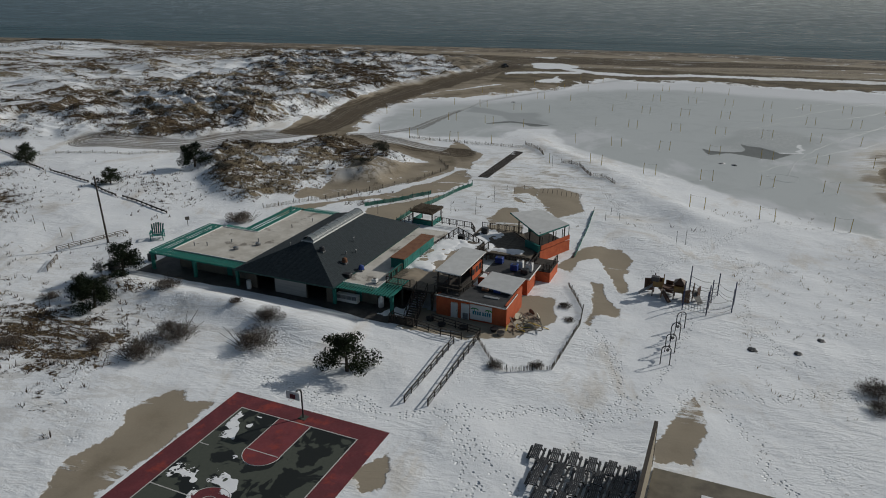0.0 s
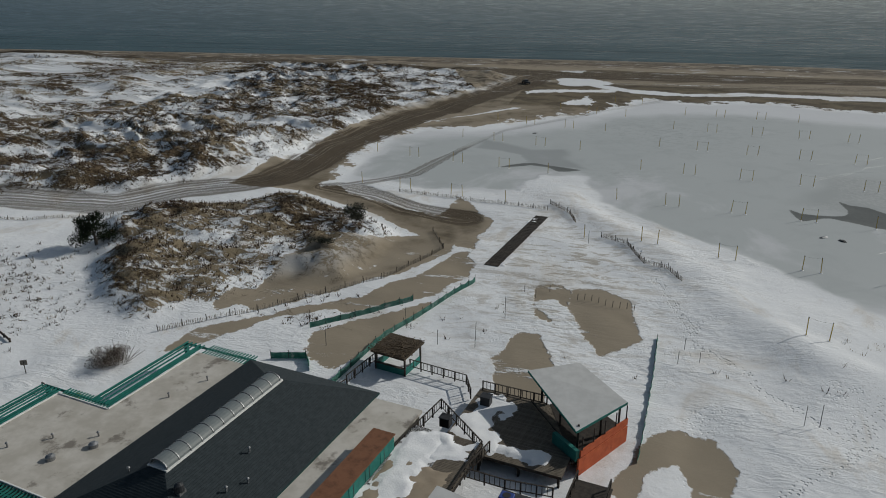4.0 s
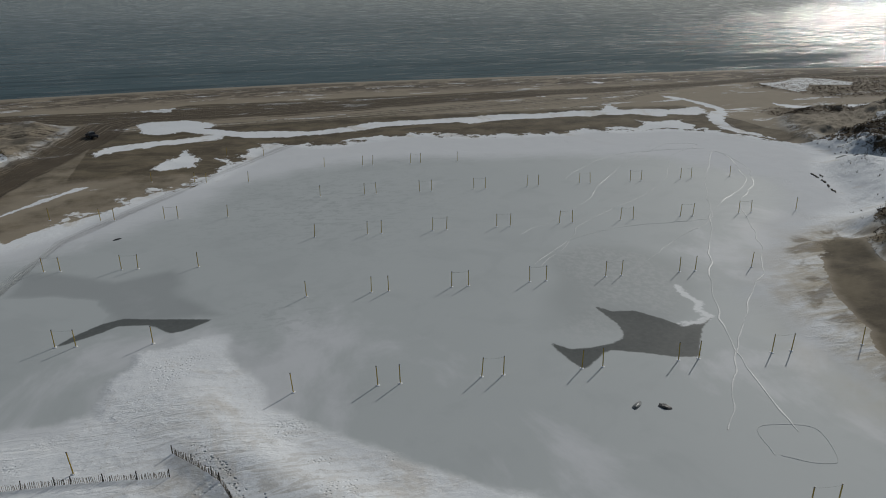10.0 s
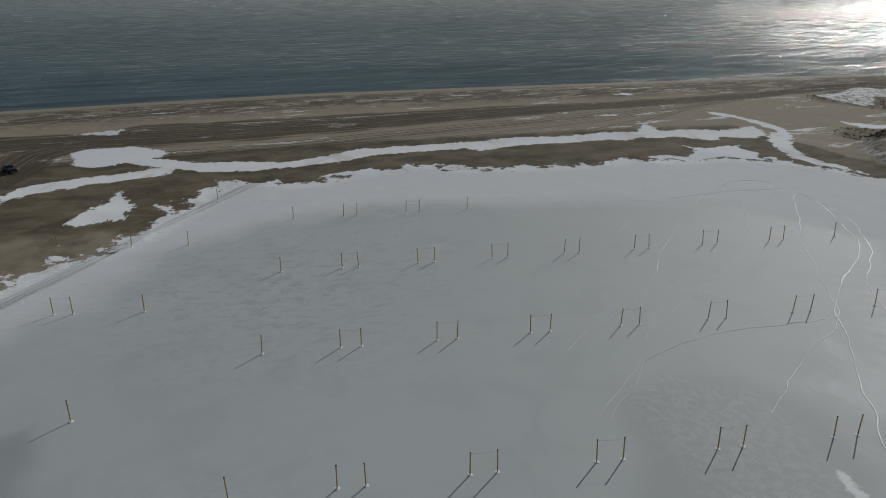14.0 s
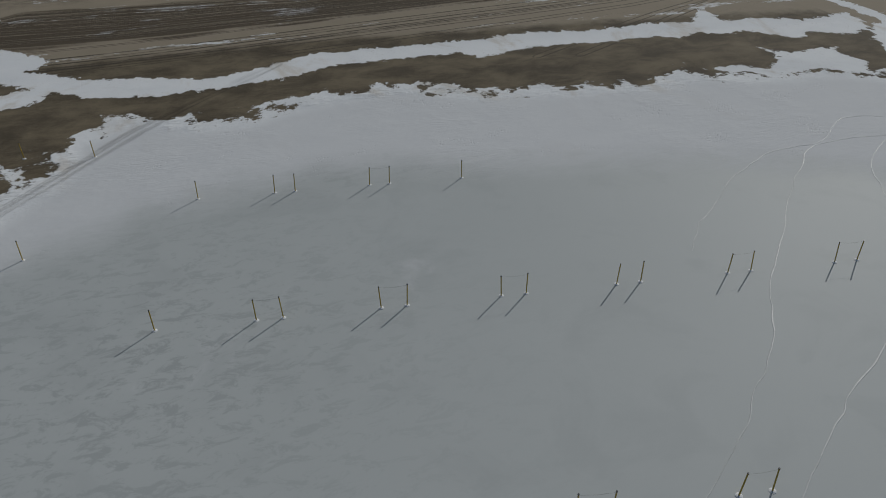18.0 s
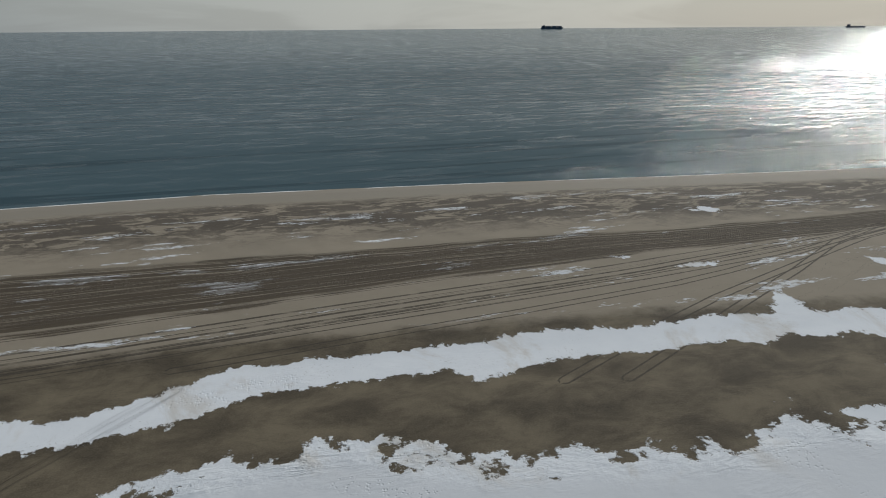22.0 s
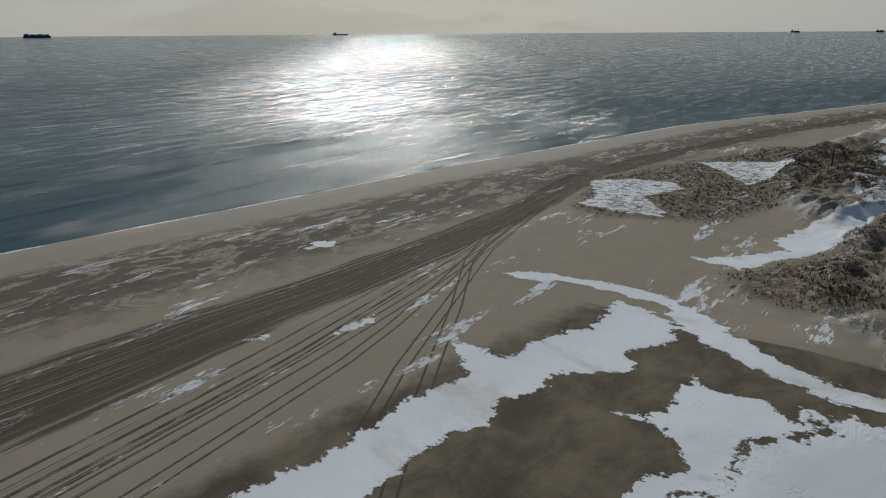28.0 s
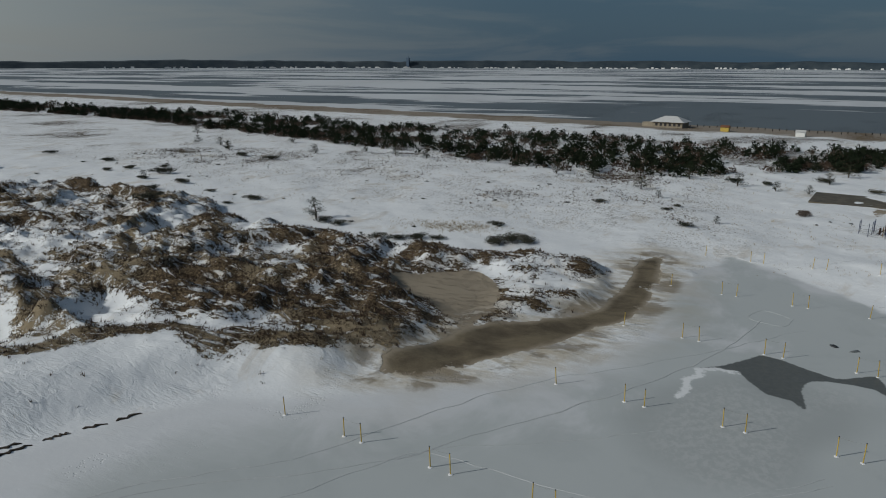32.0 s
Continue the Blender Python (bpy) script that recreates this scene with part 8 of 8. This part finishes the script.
for (a, b), (c, d) in zip(AR[:-1], AR[1:]):
    p, q = Vector(((a[0] + b[0]) / 2, (a[1] + b[1]) / 2, ground_at(*a) + 2.3)), Vector(((c[0] + d[0]) / 2, (c[1] + d[1]) / 2, ground_at(*c) + 2.3))
    part("chain", tube(bmesh.new(), [p.lerp(q, i / 6) - Vector((0, 0, 1.3 * math.sin(math.pi * i / 6))) for i in range(7)], 0.04, 5), M_STEEL, ac)
    for i in (2, 3, 4):
        s = p.lerp(q, i / 6) - Vector((0, 0, 1.3 * math.sin(math.pi * i / 6) - 0.1))
        part("step", rodded(s, s + Vector((0, 0, 0.12)), 0.16, 10), M_BLACK, ac)
for x, y, s in [(20.4, 82.2, 0.7), (29.1, 86.7, 0.6), (25.5, 82.3, 0.6)]:
    t = thing("covered_rock", "dark lump showing through the snow", "rock", pose(x, y, ground_at(x, y), 0, 0, 40 * s))
    bm = bmesh.new()
    bmesh.ops.create_icosphere(bm, subdivisions=2, radius=s)
    for v in bm.verts:
        v.co *= 0.8 + 0.35 * noise.noise(v.co * 2.3)
        v.co.z *= 0.45
    part("stone", bm, M_STEEL, t)

# ---- undercut earth along the ice edge ----
M_PEAT = plain("dark_eroded_earth", (0.028, 0.022, 0.017), (0.06, 0.046, 0.034), 2.0, 0.95, 0.5)
for line in ([(122.4, 252.5), (121.8, 250.6), (120.9, 248.4)], [(120.5, 247.2), (119.7, 245.6), (119.2, 244.7)], [(118.5, 243.4), (117, 241.3)], [(116.4, 240.4), (115.3, 237.6)], [(123.4, 250.8), (122.4, 248.6)]):
    bm = bmesh.new()
    pts_ = [Vector(a).lerp(Vector(b), f) for a, b in zip(line[:-1], line[1:]) for f in (0, 0.2, 0.4, 0.6, 0.8)] + [Vector(line[-1])]
    rings = []
    for i, q in enumerate(pts_):
        g_, w_ = ground_at(q.x, q.y), 0.08 + 0.2 * abs(math.sin(i * 1.7 + line[0][0])) * (0.3 if i in (0, len(pts_) - 1) else 1)
        wob = 0.25 * math.sin(i * 2.3)
        rings.append([bm.verts.new((q.x + wob + dx, q.y, g_ + dz)) for dx, dz in ((-w_, -0.15), (-w_ * 0.7, w_ * 0.7), (w_ * 0.5, w_ * 0.9), (w_, -0.15))])
    for a, b in zip(rings[:-1], rings[1:]):
        for j in range(3):
            bm.faces.new((a[j], b[j], b[j + 1], a[j + 1]))
    bmesh.ops.recalc_face_normals(bm, faces=bm.faces)
    tagged(part("earth_ledge", bm, M_PEAT, None), "dark undercut earth ledge at the ice edge", "ledge")

# ---- ice blocks ----
M_WETICE = plain("wet_grey_ice", (0.12, 0.13, 0.133), (0.19, 0.20, 0.205), 2.0, 0.5, 0.2)
for x, y, sx_, sy_, mt, lab in [(32.8, 178.5, 1.0, 1.5, M_STEEL, "dark lump of wet ice on the frozen flood"), (30.0, 179.6, 1.9, 0.6, M_WETICE, "grey slab of ice lying on the flood"), (-30.2, 257.5, 1.7, 0.7, M_STEEL, "dark puddle-edged ice block")]:
    t = thing("ice_block", lab, "ice block", pose(x, y, 0.0, 0, 0, 35))
    bm = bmesh.new()
    bmesh.ops.create_icosphere(bm, subdivisions=2, radius=1)
    for v in bm.verts:
        v.co *= 0.85 + 0.3 * noise.noise(v.co * 1.9 + Vector((x, 0, 0)))
        v.co = Vector((v.co.x * sx_ * 0.6, v.co.y * sy_ * 0.6, v.co.z * 0.25))
    part("lump", bm, mt, t)

# ---- pickup truck on the beach track ----
cz = ground_at(-47, 357)
car = thing("pickup_truck", "dark pickup truck parked on the beach track", "car", pose(-47, 357.5, cz, 0, 0, 120))
M_CAR = plain("dark_grey_car_paint", (0.03, 0.035, 0.045), (0.05, 0.055, 0.065), 1.0, 0.25, 0.02, 0.4)
part("body", boxed(-2.6, -0.95, 0.45, 2.6, 0.95, 1.05, bevel=0.1), M_CAR, car)
part("cab", poly([(-0.7, -0.9, 1.05), (1.5, -0.9, 1.05), (1.5, 0.9, 1.05), (-0.7, 0.9, 1.05), (-0.45, -0.75, 1.75), (0.9, -0.75, 1.75), (0.9, 0.75, 1.75), (-0.45, 0.75, 1.75)], [(0, 1, 5, 4), (1, 2, 6, 5), (2, 3, 7, 6), (3, 0, 4, 7), (4, 5, 6, 7), (3, 2, 1, 0)]), M_CAR, car)
part("windscreen", poly([(1.53, -0.75, 1.1), (1.53, 0.75, 1.1), (0.99, 0.65, 1.7), (0.99, -0.65, 1.7)], [(0, 1, 2, 3)]), M_BLACK, car)
part("truck_bed", boxed(-2.5, -0.8, 1.0, -0.8, 0.8, 1.12), M_BLACK, car)
for x in (-1.65, 1.65):
    for y in (-0.95, 0.95):
        w_ = part("wheel", rodded((x, y - 0.12, 0.38), (x, y + 0.12, 0.38), 0.38, 16), M_BLACK, car)
        part("rim", rodded((x, y - 0.13 if y < 0 else y + 0.13, 0.38), (x, y - 0.1 if y < 0 else y + 0.1, 0.38), 0.22, 12), M_GREY, w_)
for y in (-0.7, 0.7):
    part("headlight", boxed(2.58, y - 0.15, 0.75, 2.62, y + 0.15, 0.9), M_WHITE, car)


# ---- at sea ----
def sea_z(x, y):
    d = math.hypot(x - 50, y - 250)
    return -1.0 + 24 * float(smooth(np.array(d), 1500, 4900)) ** 1.5


def ship(x, y, ln, high, label, stacks):
    t = thing("cargo_ship", label, "ship", Matrix.Translation((x, y, sea_z(x, y))) @ pose(0, 0, 0, 0, 0, math.degrees(math.atan2(y - 280, x - 46)) - 90), "ships on the horizon")
    h = high * 0.45
    part("hull", poly([(-ln / 2, -8, -2), (ln / 2 - 8, -8, -2), (ln / 2 - 8, 8, -2), (-ln / 2, 8, -2), (-ln / 2 - 3, -8, h), (ln / 2, -8, h + 1), (ln / 2, 8, h + 1), (-ln / 2 - 3, 8, h)], [(0, 1, 5, 4), (1, 2, 6, 5), (2, 3, 7, 6), (3, 0, 4, 7), (4, 5, 6, 7), (3, 2, 1, 0)]), M_HULL, t)
    for a, b, c in stacks:
        part("deck_house" if c > 0.9 else "cargo_stack", boxed(ln * a, -7, h, ln * b, 7, h + high * 0.55 * c), M_HULL, t)
    return t


ship(2020, 4317, 132, 20, "large container ship on the horizon", [(-0.48, -0.30, 0.9), (-0.28, -0.05, 0.8), (-0.03, 0.2, 0.85), (0.22, 0.42, 0.75), (-0.40, -0.34, 1.2)])
ship(3322, 3356, 92, 14, "low tanker on the horizon", [(-0.45, -0.28, 1.3), (-0.1, -0.06, 0.5), (0.2, 0.24, 0.5)])
for deg, ln in SHIPS:
    x, y = 48 + 4600 * math.cos(radians(deg)), 298 + 4600 * math.sin(radians(deg))
    ship(x, y, ln, 12, "ship far off on the horizon, tinted blue for haze", [(-0.45, -0.3, 1.2), (-0.2, 0.3, 0.5)])
rg = thing("jack_up_platform", "dark jack-up platform standing offshore on tall legs", "platform", pose(1593, 252, -1.0, 0, 0, 95))
part("deck", boxed(-11, -6, 11, 11, 6, 15), M_HULL, rg)
for x in (-11, 11):
    for y in (-4, 4):
        part("leg", rodded((x, y, -4), (x, y, 27), 1.1, 8), M_HULL, rg)
    part("ramp", barred((x * 1.0, 0, 11), (x * 1.75, 0, 1), 2.0, 0.8), M_HULL, rg)
for x in (-8, -4, 0, 4, 8):
    part("machinery", boxed(x - 1.6, -4, 15, x + 1.4, 4, 17 + (x % 3)), M_HULL, rg)
for x, y in [(1570, 200), (1560, 150), (1550, 120)]:
    o = part("buoy", rodded((0, 0, -1), (0, 0, 2.0), 2.2, 10, 1.4), M_HULL, None)
    o.matrix_world = pose(x, y, -1.0)
    tagged(o, "small dark buoy off the beach", "buoy", "buoys")
gp = thing("beach_marker", "weathered timber marker post on the sand", "marker post", pose(290.8, 326, ground_at(290.8, 326)))
part("post", rodded((0, 0, -0.4), (0, 0, 5.2), 0.22, 8), M_RUST, gp)
part("board", boxed(-0.5, -0.06, 3.6, 0.5, 0.06, 4.6), M_RUST, gp)

# ---- far side of the bay ----
n = 260
angs = np.radians(np.linspace(SHORE_A, SHORE_B, n))
hts = 40 + 10 * fbm(np.arange(n) * 1.0, np.zeros(n), 22, 3) + 4 * fbm(np.arange(n) * 1.0, np.ones(n), 3, 2)
bm = bmesh.new()
rows = []
for a, h in zip(angs, hts):
    c, s = math.cos(a), math.sin(a)
    rows.append([bm.verts.new((48 + r_ * c, 298 + r_ * s, z)) for r_, z in ((4560, -6), (4600, max(h - 6, 10)), (4660, h), (4750, h - 3))])
for i in range(n - 1):
    for j in range(3):
        bm.faces.new((rows[i][j], rows[i][j + 1], rows[i + 1][j + 1], rows[i + 1][j]))
# distance haze is painted into the shore's blue-grey colour
fs = part("backdrop_far_shore", bm, plain("haze_tinted_woods", (0.018, 0.032, 0.045), (0.05, 0.065, 0.075), 0.01, 0.95, 0.0), None)
tagged(fs, "wooded far shore of the bay, haze put into its colour", "shore", kind="structure")
bm = bmesh.new()
for i in range(260):
    a = radians(rs.uniform(SHORE_B + 2, SHORE_A - 25))
    d = 4540 - rs.uniform(0, 30)
    s = rs.uniform(3, 9)
    x, y = 48 + d * math.cos(a), 298 + d * math.sin(a)
    box(bm, -s, -4, -3, s, 4, rs.uniform(3, 9), Matrix.Translation((x, y, 0)) @ pose(0, 0, 0, 0, 0, math.degrees(a) - 90))
tagged(part("far_houses", bm, M_WHITE, None), "tiny pale houses along the far shore", "houses", kind="stuff")
tw = thing("tower_block", "tall building far across the bay", "building", Matrix.Translation((48 + 4580 * math.cos(radians(TOWER)), 298 + 4580 * math.sin(radians(TOWER)), 0)))
part("block", boxed(-8, -8, 0, 8, 8, 62), M_HULL, tw)
part("roof_mast", rodded((0, 0, 62), (0, 0, 74), 1.2, 6), M_HULL, tw)
bp = thing("bay_pavilion", "wide pavilion with a pale hipped roof beside the bay", "building", pose(97, -207, 0.3, 0, 0, -12))
part("wall", boxed(-10, -7, -1, 10, 7, 3.6), M_TAN, bp)
part("roof", poly([(-11.5, -8.5, 3.6), (11.5, -8.5, 3.6), (11.5, 8.5, 3.6), (-11.5, 8.5, 3.6), (-4, 0, 7.2), (4, 0, 7.2)], [(0, 1, 5, 4), (1, 2, 5), (2, 3, 4, 5), (3, 0, 4), (3, 2, 1, 0)]), M_GREYROOF, bp)
for i in range(6):
    part("window", boxed(-8.5 + i * 3, 7.0, 1.0, -6.9 + i * 3, 7.06, 2.8), M_BLACK, bp)
part("annex", boxed(10.5, -3, -1, 18, 4, 2.8), M_TAN, bp)
for x, y in [(62, -188), (20, -172), (-45, -163)]:
    t = thing("small_shed", "small pale shed near the bay shore", "shed", pose(x, y, 0.3, 0, 0, -10))
    part("wall", boxed(-2.5, -2, -1, 2.5, 2, 2.6), M_YELLOW if x > 50 else M_WHITE, t)
    part("roof", poly([(-2.8, -2.3, 2.6), (2.8, -2.3, 2.6), (2.8, 2.3, 2.6), (-2.8, 2.3, 2.6), (-2.8, 0, 3.8), (2.8, 0, 3.8)], [(0, 1, 5, 4), (2, 3, 4, 5), (1, 2, 5), (3, 0, 4), (3, 2, 1, 0)]), M_RUST if x > 50 else M_GREYROOF, t)
for i in range(40):
    x = 110 - i * 4.2
    o = part("dock_post", rodded((0, 0, -3), (0, 0, 2.2), 0.28, 6), M_DARKWOOD, None) if i == 0 else new("dock_post", dock_mesh)
    if i == 0:
        dock_mesh = o.data
    o.matrix_world = pose(x, -232 - 0.19 * (x - 97) + 18 - (8 if i % 3 else 0), -0.6)
    tagged(o, "timber dock pile standing in the frozen bay", "pile", "dock piles")
